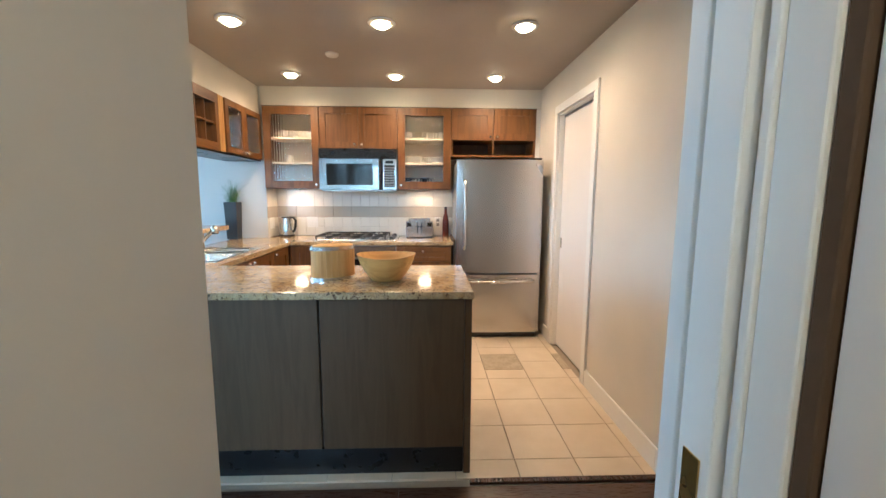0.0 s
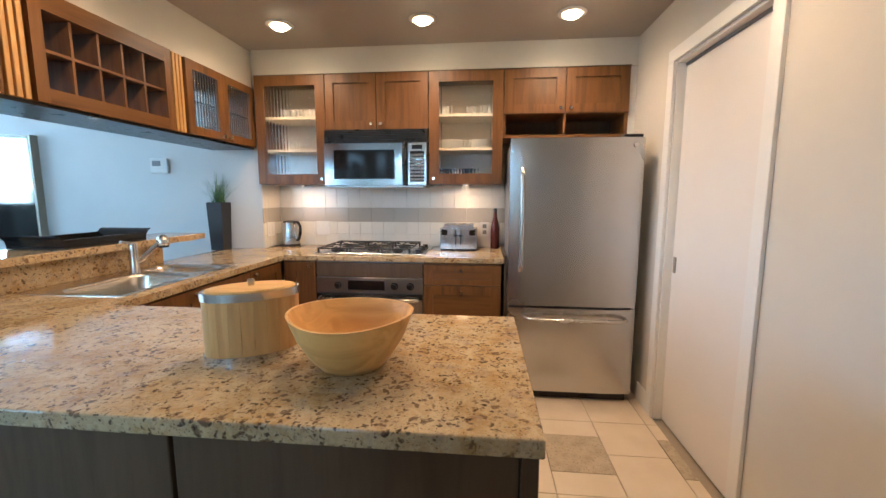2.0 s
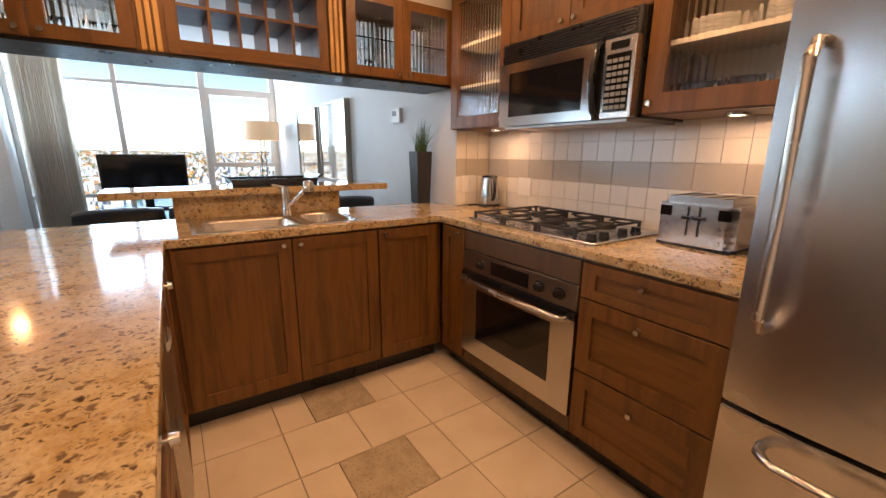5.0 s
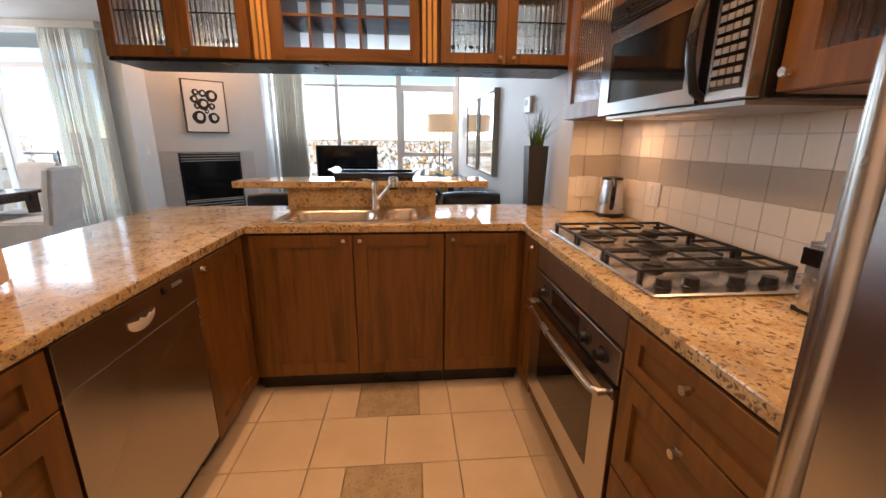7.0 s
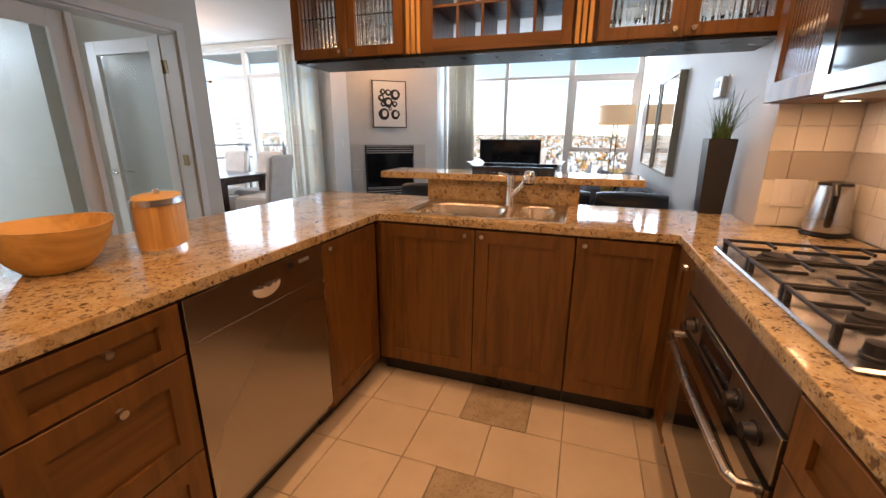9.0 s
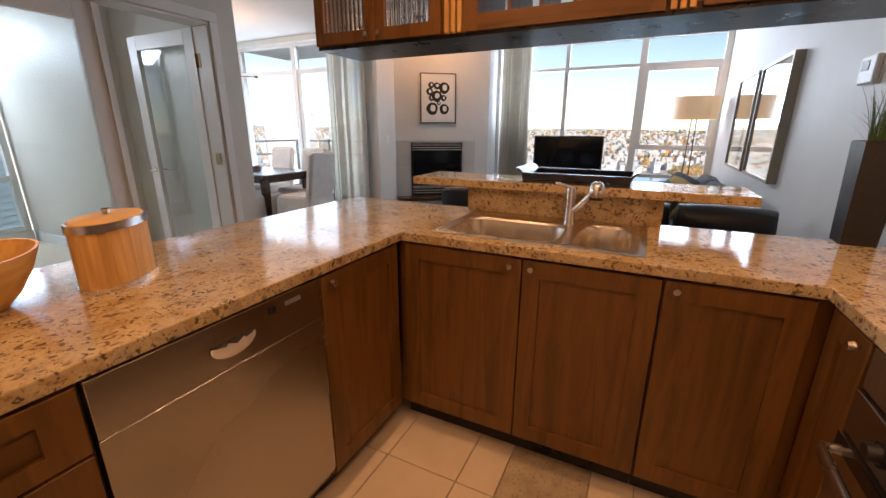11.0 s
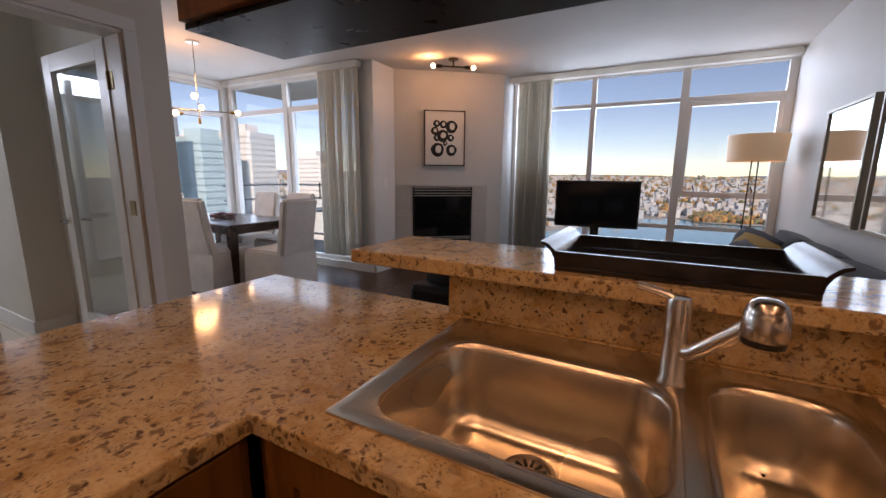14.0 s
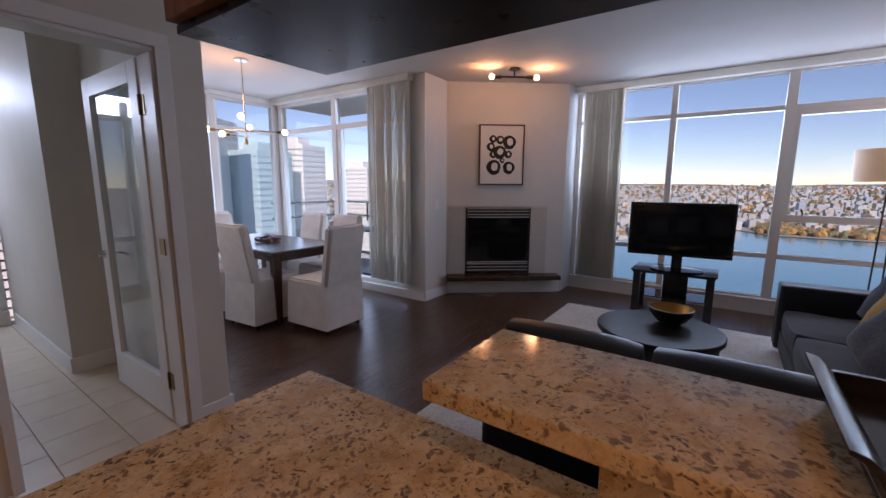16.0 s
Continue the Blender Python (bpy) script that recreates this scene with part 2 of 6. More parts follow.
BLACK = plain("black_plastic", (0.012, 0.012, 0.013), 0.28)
BLACKGLASS = plain("black_glass", (0.008, 0.008, 0.009), 0.05, 0, 0.02, 0)
IRON = plain("cast_iron", (0.018, 0.017, 0.016), 0.55, 0.0, 0.2, 0.3, 200)
WHITEP = plain("white_plastic", (0.74, 0.73, 0.70), 0.4, 0, 0.02, 0)
GREYP = plain("grey_plastic", (0.22, 0.22, 0.22), 0.45)
CERAMIC = plain("white_ceramic", (0.78, 0.76, 0.72), 0.15, 0, 0.02, 0)
RIBBED = glass("ribbed_glass", (0.93, 0.95, 0.93), 0.10, 26)
CLEAR = glass("clear_glass")
PANE = pane(tint=(0.95, 0.99, 1.0))
MIRROR = plain("mirror_silver", (0.86, 0.88, 0.88), 0.01, 1.0, 0.0, 0)
WINFRAME = paint("window_frame_paint", (0.70, 0.70, 0.68), 0.4, 0.02)
SLIP = fabric("white_slipcover", (0.74, 0.70, 0.66), 300, 0.06)
CHARCOAL = fabric("charcoal_upholstery", (0.030, 0.032, 0.036), 500, 0.15)
LEATHER = plain("black_leather", (0.014, 0.014, 0.016), 0.36, 0, 0.15, 0.25, 140)
MUSTARD = fabric("mustard_cushion", (0.40, 0.23, 0.045), 400, 0.12)
PILLOWGREY = fabric("blue_grey_cushion", (0.07, 0.08, 0.10), 420, 0.12)
FUR = fabric("grey_fur", (0.075, 0.075, 0.085), 60, 0.35, 1.0, 1.0)
RUGM = fabric("cream_shag_rug", (0.62, 0.59, 0.55), 55, 0.3, 1.0, 1.0)
BLINDM = fabric("vertical_blind", (0.76, 0.74, 0.70), 600, 0.04, 0.8, 0.1)
tl = BLINDM.node_tree.nodes.new("ShaderNodeBsdfTranslucent")
tl.inputs[0].default_value = (0.86, 0.83, 0.77, 1)
mx = BLINDM.node_tree.nodes.new("ShaderNodeMixShader")
mx.inputs[0].default_value = 0.55
BLINDM.node_tree.links.new(BLINDM.node_tree.nodes["Principled BSDF"].outputs[0], mx.inputs[1])
BLINDM.node_tree.links.new(tl.outputs[0], mx.inputs[2])
BLINDM.node_tree.links.new(mx.outputs[0], BLINDM.node_tree.nodes["Material Output"].inputs[0])
SHADE_M = glow("lamp_shade_linen", (0.80, 0.56, 0.34), 0.18)
BULB = glow("lit_bulb", (1.0, 0.66, 0.34), 22.0)

# ---- building helpers ----
ORIGIN = {}


def mesh_of(name, bm, material, smooth=False):
    me = bpy.data.meshes.new(name)
    bmesh.ops.recalc_face_normals(bm, faces=bm.faces[:])
    if smooth:
        for f in bm.faces:
            f.smooth = True
        for e in bm.edges:
            if len(e.link_faces) == 2 and e.calc_face_angle(0) > 0.7:
                e.smooth = False
    bm.to_mesh(me)
    bm.free()
    me.materials.append(material)
    return me


def thing(name, loc, label, category, rz=0.0, group="", local=False, kind=""):
    """An empty at the base of a thing. Its parts are built in world places, or round the base if local."""
    ob = new(name)
    ob.empty_display_size = 0.05
    ob.location, ob.rotation_euler = loc, (0, 0, radians(rz))
    ORIGIN[ob.name] = Vector((0, 0, 0)) if local else Vector(loc)
    return tagged(ob, label, category, group, kind)


def part(name, bm, material, parent, label="", smooth=False, kind=""):
    """Links a bmesh as one mesh object under a thing or under a part."""
    o = ORIGIN[parent.name]
    if o.length:
        bmesh.ops.translate(bm, verts=bm.verts[:], vec=-o)
    ob = new(name, mesh_of(name, bm, material, smooth))
    ob.parent = parent
    ORIGIN[ob.name] = o
    return tagged(ob, label, kind=kind)


def struct(name, bm, material, label="", smooth=False):
    ob = new(name, mesh_of(name, bm, material, smooth))
    ORIGIN[ob.name] = Vector((0, 0, 0))
    return tagged(ob, label, kind="structure")


def single(name, bm, material, label, category, group="", smooth=False, kind=""):
    """A thing that is one mesh."""
    ob = new(name, mesh_of(name, bm, material, smooth))
    ORIGIN[ob.name] = Vector((0, 0, 0))
    return tagged(ob, label, category, group, kind)


def box(x0, x1, y0, y1, z0, z1, bevel=0.0, bm=None, seg=1):
    bm = bm or bmesh.new()
    m = Matrix.Translation(((x0 + x1) / 2, (y0 + y1) / 2, (z0 + z1) / 2)) @ Matrix.Diagonal((abs(x1 - x0), abs(y1 - y0), abs(z1 - z0), 1))
    made = bmesh.ops.create_cube(bm, size=1, matrix=m)
    if bevel:
        es = {e for v in made["verts"] for e in v.link_edges}
        bmesh.ops.bevel(bm, geom=list(es), offset=bevel, segments=seg, affect="EDGES", profile=0.5)
    return bm


def boxes(rows, bevel=0.0):
    bm = bmesh.new()
    for r in rows:
        box(*r, bevel=bevel, bm=bm)
    return bm


def cyl(p, q, r, r2=None, n=16, bm=None, caps=True):
    """A rod or cone from p to q."""
    bm = bm or bmesh.new()
    p, q = Vector(p), Vector(q)
    d = q - p
    m = Matrix.Translation((p + q) / 2) @ d.to_track_quat("Z", "Y").to_matrix().to_4x4()
    bmesh.ops.create_cone(bm, cap_ends=caps, segments=n, radius1=r, radius2=r if r2 is None else r2, depth=d.length, matrix=m)
    return bm


def lathe(profile, centre=(0, 0, 0), n=24, bm=None, sx=1.0, sy=1.0):
    """A turned shape from a profile of (radius, height)."""
    bm = bm or bmesh.new()
    rings = []
    for r, z in profile:
        if r < 1e-5:
            rings.append([bm.verts.new((centre[0], centre[1], centre[2] + z))])
        else:
            rings.append([bm.verts.new((centre[0] + sx * r * math.cos(2 * math.pi * i / n), centre[1] + sy * r * math.sin(2 * math.pi * i / n), centre[2] + z)) for i in range(n)])
    for a, b in zip(rings, rings[1:]):
        for i in range(n):
            j = (i + 1) % n
            if len(a) == 1 and len(b) == 1:
                continue
            if len(a) == 1:
                bm.faces.new((a[0], b[i], b[j]))
            elif len(b) == 1:
                bm.faces.new((a[i], a[j], b[0]))
            else:
                bm.faces.new((a[i], a[j], b[j], b[i]))
    return bm


def tube(points, r, n=10, bm=None, closed=False):
    """A round bar that follows points."""
    bm = bm or bmesh.new()
    pts = [Vector(p) for p in points]
    rings = []
    for i, p in enumerate(pts):
        d = (pts[min(i + 1, len(pts) - 1)] - pts[max(i - 1, 0)]).normalized()
        q = d.to_track_quat("Z", "Y")
        rings.append([bm.verts.new(p + q @ Vector((r * math.cos(2 * math.pi * k / n), r * math.sin(2 * math.pi * k / n), 0))) for k in range(n)])
    for a, b in zip(rings, rings[1:]):
        best = min(range(n), key=lambda s: (a[0].co - b[s].co).length)
        for k in range(n):
            bm.faces.new((a[k], a[(k + 1) % n], b[(k + 1 + best) % n], b[(k + best) % n]))
    bm.faces.new(rings[0])
    bm.faces.new(rings[-1])
    return bm


def prism(outline, z0, z1, bevel=0.0, seg=2):
    """An outline of (x, y) raised from z0 to z1."""
    bm = bmesh.new()
    low = [bm.verts.new((x, y, z0)) for x, y in outline]
    high = [bm.verts.new((x, y, z1)) for x, y in outline]
    bm.faces.new(low[::-1])
    bm.faces.new(high)
    k = len(outline)
    for i in range(k):
        bm.faces.new((low[i], low[(i + 1) % k], high[(i + 1) % k], high[i]))
    if bevel:
        bmesh.ops.bevel(bm, geom=bm.edges[:], offset=bevel, segments=seg, affect="EDGES")
    return bm


def cushion(w, d, h, puff=0.5, n=8):
    """A soft pad, w by d and h thick, round its base."""
    bm = bmesh.new()
    bmesh.ops.create_cube(bm, size=1)
    bmesh.ops.subdivide_edges(bm, edges=bm.edges[:], cuts=n, use_grid_fill=True)
    for v in bm.verts:
        x, y, z = v.co * 2
        e = (1 - abs(x) ** 4) * (1 - abs(y) ** 4)
        k = 1 - puff * (1 - max(0.0, e) ** 0.5)
        c = 1 - 0.06 * (abs(x) ** 2 * abs(y) ** 2)
        wob = 0.012 * noise.noise(Vector((x * 1.7 + w, y * 1.7 + d, z)))
        v.co = Vector((x * w / 2 * c * (1 - 0.03 * z * z), y * d / 2 * c * (1 - 0.03 * z * z), (z * k + 1) * h / 2 + wob))
    return bm


# ---- structure ----
WX, NY, KY, EX = -6.85, 4.17, 4.46, 1.13   # window wall, living wall, kitchen back wall, pantry wall
DX, DY = -5.08, -3.08                      # dining slider wall, south windows

floor_slab = struct("floor", boxes([(-7.2, -1.95, -0.05, 4.6, -0.2, -0.012), (-7.2 + 1.9, -2.3, -3.3, -0.05, -0.2, -0.012), (-2.3, 3.0, -3.3, 4.6, -0.2, -0.012), (-1.95, -1.9, -0.05, 4.6, -0.2, -0.0125)]), plain("grout", (0.36, 0.30, 0.23), 0.9))
struct("ceiling_living", boxes([(-7.1, -1.95, 0.14, 4.45, CEIL, CEIL + 0.15), (-5.4, -2.3, -3.4, 0.14, CEIL, CEIL + 0.15), (-2.3, 3.0, -3.4, 0.6, CEIL, CEIL + 0.15), (-7.1, -5.4, -0.4, 0.14, CEIL, CEIL + 0.15), (-1.95, 3.0, 0.6, 1.0, CEIL, CEIL + 0.15)]), CEILM)
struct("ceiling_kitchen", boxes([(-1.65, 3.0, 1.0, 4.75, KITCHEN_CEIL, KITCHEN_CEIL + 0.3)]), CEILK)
# the bulkhead over the hanging cabinets
struct("wall_bulkhead", boxes([(-1.99, -1.65, 1.83, NY, 2.125, CEIL), (-1.95, -1.65, 1.0, 1.83, KITCHEN_CEIL, CEIL)]), WALL)

struct("wall_north_living", boxes([(WX - 0.2, -1.62, NY, NY + 0.45, -0.2, CEIL + 0.1)]), WALL2)
struct("wall_north_kitchen", boxes([(-1.62, EX, KY, KY + 0.16, -0.2, CEIL), (-1.62, EX, 4.14, KY, 2.205, KITCHEN_CEIL)]), WALL)
# pantry wall with its door opening
PD0, PD1, PDH = 2.785, 3.55, 2.045
struct("wall_east", boxes([(EX, EX + 0.12, 1.80, PD0, -0.2, CEIL), (EX, EX + 0.12, PD1, KY + 0.16, -0.2, CEIL), (EX, EX + 0.12, PD0, PD1, PDH, CEIL), (EX + 0.12, 3.0, 1.80, 1.92, -0.2, CEIL), (EX + 0.12, 2.0, PD0 - 0.1, PD0, -0.2, CEIL), (EX + 0.12, 2.0, PD1, PD1 + 0.1, -0.2, CEIL), (1.9, 2.0, PD0, PD1, -0.2, CEIL)]), WALL)
# the wall with the den door and the doorway where the walk begins
struct("wall_south", boxes([(-2.44, -2.21, 0.10, 0.27, -0.2, CEIL), (-2.21, -0.47, 0.10, 0.27, 2.07, CEIL), (-0.47, -0.33, -1.2, 0.606, -0.2, CEIL), (0.48, 0.55, -1.2, 0.38, -0.2, CEIL), (0.38, 3.0, 0.38, 0.56, -0.2, CEIL), (-0.33, 0.38, 0.38, 0.56, 2.10, CEIL), (-0.5, 0.55, -1.35, -1.2, -0.2, CEIL)]), WALL)
struct("wall_far_east", boxes([(3.0, 3.15, 0.4, 2.0, -0.2, CEIL)]), WALL)
struct("wall_den", boxes([(-2.44, -2.30, -3.2, 0.10, -0.2, CEIL), (-2.30, -2.04, -3.2, -1.20, -0.2, CEIL), (-0.50, -0.33, -3.2, -1.35, -0.2, CEIL), (-2.0, -0.5, -3.2, DY, -0.2, 0.14), (-2.0, -0.5, -3.2, DY, 2.5, CEIL)]), WALL)
# fireplace chimney breast, angled across the corner
struct("wall_fireplace", prism([(DX, -0.23), (-5.55, -0.25), (-6.50, 0.94), (WX, 0.94), (WX - 0.2, 0.94), (WX - 0.2, -0.5), (DX, -0.5)], -0.2, CEIL), WALL2)
# low kerbs and heads round the windows
struct("wall_west", boxes([(WX - 0.2, WX, 0.94, NY, -0.2, 0.15), (WX - 0.2, WX, 0.94, NY, 2.60, CEIL)]), TRIM)
struct("wall_dining", boxes([(DX - 0.12, DX + 0.03, DY, -0.23, -0.2, 0.10), (DX - 0.12, DX, DY, -0.5, 2.58, CEIL), (DX - 0.12, -2.44, DY - 0.12, DY, -0.2, 0.14), (DX - 0.12, -2.44, DY - 0.12, DY, 2.58, CEIL)]), TRIM)



def slab(xs, ys, inside, z0, z1, bevel=0.004):
    """A flat slab over the cells of a grid for which inside(x, y) holds, with its edges eased."""
    bm = bmesh.new()
    grid = {}
    for i, x in enumerate(xs):
        for j, y in enumerate(ys):
            grid[i, j] = bm.verts.new((x, y, z0))
    for i in range(len(xs) - 1):
        for j in range(len(ys) - 1):
            if inside((xs[i] + xs[i + 1]) / 2, (ys[j] + ys[j + 1]) / 2):
                bm.faces.new((grid[i, j], grid[i + 1, j], grid[i + 1, j + 1], grid[i, j + 1]))
    bmesh.ops.delete(bm, geom=[v for v in bm.verts if not v.link_faces], context="VERTS")
    top = bmesh.ops.extrude_face_region(bm, geom=bm.faces[:])
    bmesh.ops.translate(bm, verts=[e for e in top["geom"] if isinstance(e, bmesh.types.BMVert)], vec=(0, 0, z1 - z0))
    bmesh.ops.recalc_face_normals(bm, faces=bm.faces[:])
    bmesh.ops.dissolve_limit(bm, angle_limit=0.02, verts=bm.verts[:], edges=bm.edges[:])
    if bevel:
        es = [e for e in bm.edges if len(e.link_faces) == 2 and e.calc_face_angle(0) > 1.0]
        bmesh.ops.bevel(bm, geom=es, offset=bevel, segments=2, affect="EDGES", profile=0.5)
    return bm


TOP = 0.912
SX0, SX1, SY0, SY1 = -1.84, -1.348, 2.605, 3.388   # the sink's rim


def in_top(x, y):
    if SX0 + 0.02 < x < SX1 - 0.02 and SY0 + 0.02 < y < SY1 - 0.02:
        return False
    return (x < 0.212 and y < 2.505) or (x < -1.290 and y < NY - 0.002) or (x > -1.618 and y > 3.828 and x < 0.245)


single("worktop", slab([-1.92, SX0 + 0.02, -1.618, SX1 - 0.02, -1.290, 0.212, 0.245], [1.79, 2.505, SY0 + 0.02, SY1 - 0.02, 3.828, NY - 0.002, KY - 0.012], in_top, 0.876, TOP), GRANITE, "polished cream and brown speckled granite worktop", "worktop")

bar = thing("bar_counter", (-1.99, 3.0, TOP), "raised granite bar top over the sink, with a tray on it", "counter")
part("bar_top", slab([-2.12, -1.805], [2.262, 3.75], lambda x, y: True, 1.032, 1.07), GRANITE, bar)
part("riser", box(-1.93, -1.862, 2.552, 3.438, TOP, 1.032, 0.003), GRANITE, bar)
part("support_panel", box(-2.02, -1.932, 2.562, 3.43, 0.90, 1.031), BLACK, bar)

# Runs of cabinets: the axis that the run follows, its face, and the way it faces.
NORTH, WEST, PENIN, UPPER = ("x", 3.857, -1), ("y", -1.324, 1), ("x", 2.475, 1), ("x", 4.13, -1)
HANG, HANGB = ("y", -1.65, 1), ("y", -1.98, -1)


def fbox(run, u0, u1, d0, d1, z0, z1, bevel=0.0, bm=None):
    """A box along a run: u along it, d out of its face."""
    axis, face, way = run
    a, b = sorted((face + way * d0, face + way * d1))
    return box(u0, u1, a, b, z0, z1, bevel, bm) if axis == "x" else box(a, b, u0, u1, z0, z1, bevel, bm)


def fpoint(run, u, d, z):
    axis, face, way = run
    return (u, face + way * d, z) if axis == "x" else (face + way * d, u, z)


def knob(run, parent, u, z, d=0.022):
    bm = cyl(fpoint(run, u, d, z), fpoint(run, u, d + 0.014, z), 0.005, n=10)
    cyl(fpoint(run, u, d + 0.012, z), fpoint(run, u, d + 0.026, z), 0.0125, 0.0105, n=14, bm=bm)
    part("knob", bm, NICKEL, parent, "small satin nickel knob", smooth=True)


def leaf(run, cab, u0, u1, z0, z1, knob_at=None, glazed=False, stile=0.062, name="door", back=0.0):
    """A framed door or drawer front: stiles and rails, a sunk panel or pane, a knob."""
    g = 0.0012
    u0, u1, z0, z1 = u0 + g, u1 - g, z0 + g, z1 - g
    s = min(stile, (z1 - z0) * 0.28)
    bm = bmesh.new()
    outer, inner = [(u0, z0), (u1, z0), (u1, z1), (u0, z1)], [(u0 + stile, z0 + s), (u1 - stile, z0 + s), (u1 - stile, z1 - s), (u0 + stile, z1 - s)]
    e = 0.0015
    grown = [(u0 + e, z0 + e), (u1 - e, z0 + e), (u1 - e, z1 - e), (u0 + e, z1 - e)]
    rings = [[bm.verts.new(fpoint(run, u, d, z)) for u, z in pts] for pts, d in ((inner, back), (outer, back), (outer, back + 0.0195), (grown, back + 0.021), (inner, back + 0.021))]
    for a, b in zip(rings, rings[1:] + rings[:1]):
        for k in range(4):
            bm.faces.new((a[k], a[(k + 1) % 4], b[(k + 1) % 4], b[k]))
    d = part(name, bm, OAK_Z, cab)
    if glazed:
        p = part("pane", fbox(run, u0 + stile - 0.008, u1 - stile + 0.008, back + 0.007, back + 0.011, z0 + s - 0.008, z1 - s + 0.008), RIBBED, d, "ribbed glass pane")
        p.visible_shadow = False
    else:
        part("panel", fbox(run, u0 + stile - 0.006, u1 - stile + 0.006, back + 0.002, back + 0.010, z0 + s - 0.006, z1 - s + 0.006), OAK_Z if name == "door" else (OAK_X if run[0] == "x" else OAK_Y), d)
    if knob_at:
        knob(run, d, knob_at[0], knob_at[1], back + 0.0205)
    return d


def base_cabinet(name, run, u0, u1, depth, label, fronts, toe=0.10, high=0.874):
    """fronts: rows of kind, u0, u1, z0, z1, knob place or None."""
    cab = thing(name, fpoint(run, (u0 + u1) / 2, -depth / 2, 0), label, "cabinet", group="base cabinets")
    part("body", fbox(run, u0 + 0.001, u1 - 0.001, -depth, -0.001, toe, high), OAK_Z, cab)
    if high < 0.87:
        part("face_frame", fbox(run, u0 + 0.001, u1 - 0.001, -0.02, -0.001, high + 0.0005, 0.874), OAK_Z, cab)
    part("toe_kick", fbox(run, u0 + 0.001, u1 - 0.001, -depth, -0.06, 0.0, toe), BLACK, cab)
    for kind, a, b, z0, z1, k in fronts:
        leaf(run, cab, a, b, z0, z1, k, name=kind)
    return cab


base_cabinet("sink_cabinet", WEST, 2.475, 3.445, 0.58, "stained brown oak sink cabinet with two framed doors", [("door", 2.515, 2.998, 0.115, 0.866, (2.958, 0.838)), ("door", 3.001, 3.442, 0.115, 0.866, (3.036, 0.838))], high=0.70)
base_cabinet("corner_cabinet", WEST, 3.446, 3.855, 0.58, "stained brown oak corner cabinet with one framed door", [("door", 3.449, 3.815, 0.115, 0.866, (3.482, 0.838))])
base_cabinet("narrow_cabinet", NORTH, -1.303, -1.062, 0.57, "narrow stained oak cabinet beside the built-in oven", [("door", -1.272, -1.064, 0.115, 0.866, (-1.10, 0.838))])
base_cabinet("drawer_cabinet", NORTH, -0.300, 0.228, 0.57, "stained brown oak cabinet with three drawers", [("drawer", -0.298, 0.226, 0.722, 0.862, (-0.045, 0.822)), ("drawer", -0.298, 0.226, 0.414, 0.718, (-0.045, 0.670)), ("drawer", -0.298, 0.226, 0.115, 0.410, (-0.036, 0.35))])
base_cabinet("peninsula_cabinet", PENIN, -1.303, -0.834, 0.62, "stained oak peninsula cabinet with one framed door", [("door", -1.275, -0.838, 0.115, 0.866, (-0.875, 0.838))])
base_cabinet("drawer_cabinet", PENIN, -0.224, 0.170, 0.62, "stained oak peninsula cabinet with three drawers", [("drawer", -0.222, 0.168, 0.722, 0.866, (-0.035, 0.822)), ("drawer", -0.222, 0.168, 0.418, 0.718, (-0.035, 0.672)), ("drawer", -0.222, 0.168, 0.115, 0.414, (-0.035, 0.36))])

back = thing("peninsula_cladding", (-0.85, 1.83, 0), "dark stained flat wood panels on the back of the peninsula", "panel")
for a, b in ((-1.93, -1.245), (-1.235, -0.505), (-0.495, 0.172)):
    part("panel", box(a, b, 1.822, 1.848, 0.135, 0.874, 0.002), OAK_DARK, back)
part("plinth", box(-1.93, 0.172, 1.830, 1.848, 0.0, 0.131), BLACK, back)
part("end_panel", box(0.174, 0.206, 1.815, 2.49, 0.0, 0.874, 0.002), OAK_DARK, back)
part("west_panel", box(-1.93, -1.905, 1.85, NY - 0.01, 0.0, 0.874), OAK_DARK, back)

# dishwasher
dw = thing("dishwasher", (-0.53, 2.2, 0), "brushed stainless steel dishwasher under the peninsula worktop", "dishwasher")
part("body", box(-0.830, -0.230, 1.87, 2.470, 0.10, 0.868), GREYP, dw)
part("door", box(-0.829, -0.231, 2.471, 2.497, 0.145, 0.7375, 0.001), STEEL_DW, dw)
panel = part("control_panel", box(-0.829, -0.231, 2.471, 2.4985, 0.7395, 0.868, 0.001), STEEL_DW, dw)
bm = lathe([(0, 0.5), (0.45, 0.42), (0.8, 0.25), (1.0, 0.0)], (0, 0, 0), 28)
bmesh.ops.delete(bm, geom=[v for v in bm.verts if v.co.y > 0.30], context="VERTS")
bmesh.ops.transform(bm, matrix=Matrix.Translation((-0.525, 2.501, 0.803)) @ Matrix.Rotation(radians(-90), 4, "X") @ Matrix.Diagonal((0.062, -0.034, 0.022, 1)), verts=bm.verts[:])
# near-white grip colour stands for the light reflected in the scoop
part("handle", bm, plain("grip_reflection_pale", (0.80, 0.78, 0.74), 0.35, 0.4, 0.02, 0), panel, "bright scooped grip", smooth=True)
part("sensor", box(-0.657, -0.637, 2.499, 2.5035, 0.827, 0.849, 0.002), BLACK, panel)
part("edge_strip", box(-0.8325, -0.8295, 2.474, 2.496, 0.15, 0.864), NICKEL, dw, "bright steel edge strip")
part("label_strip", box(-0.747, -0.69, 2.499, 2.5008, 0.832, 0.845), GREYP, panel)
part("toe_kick", box(-0.830, -0.230, 2.30, 2.41, 0.0, 0.099), BLACK, dw)

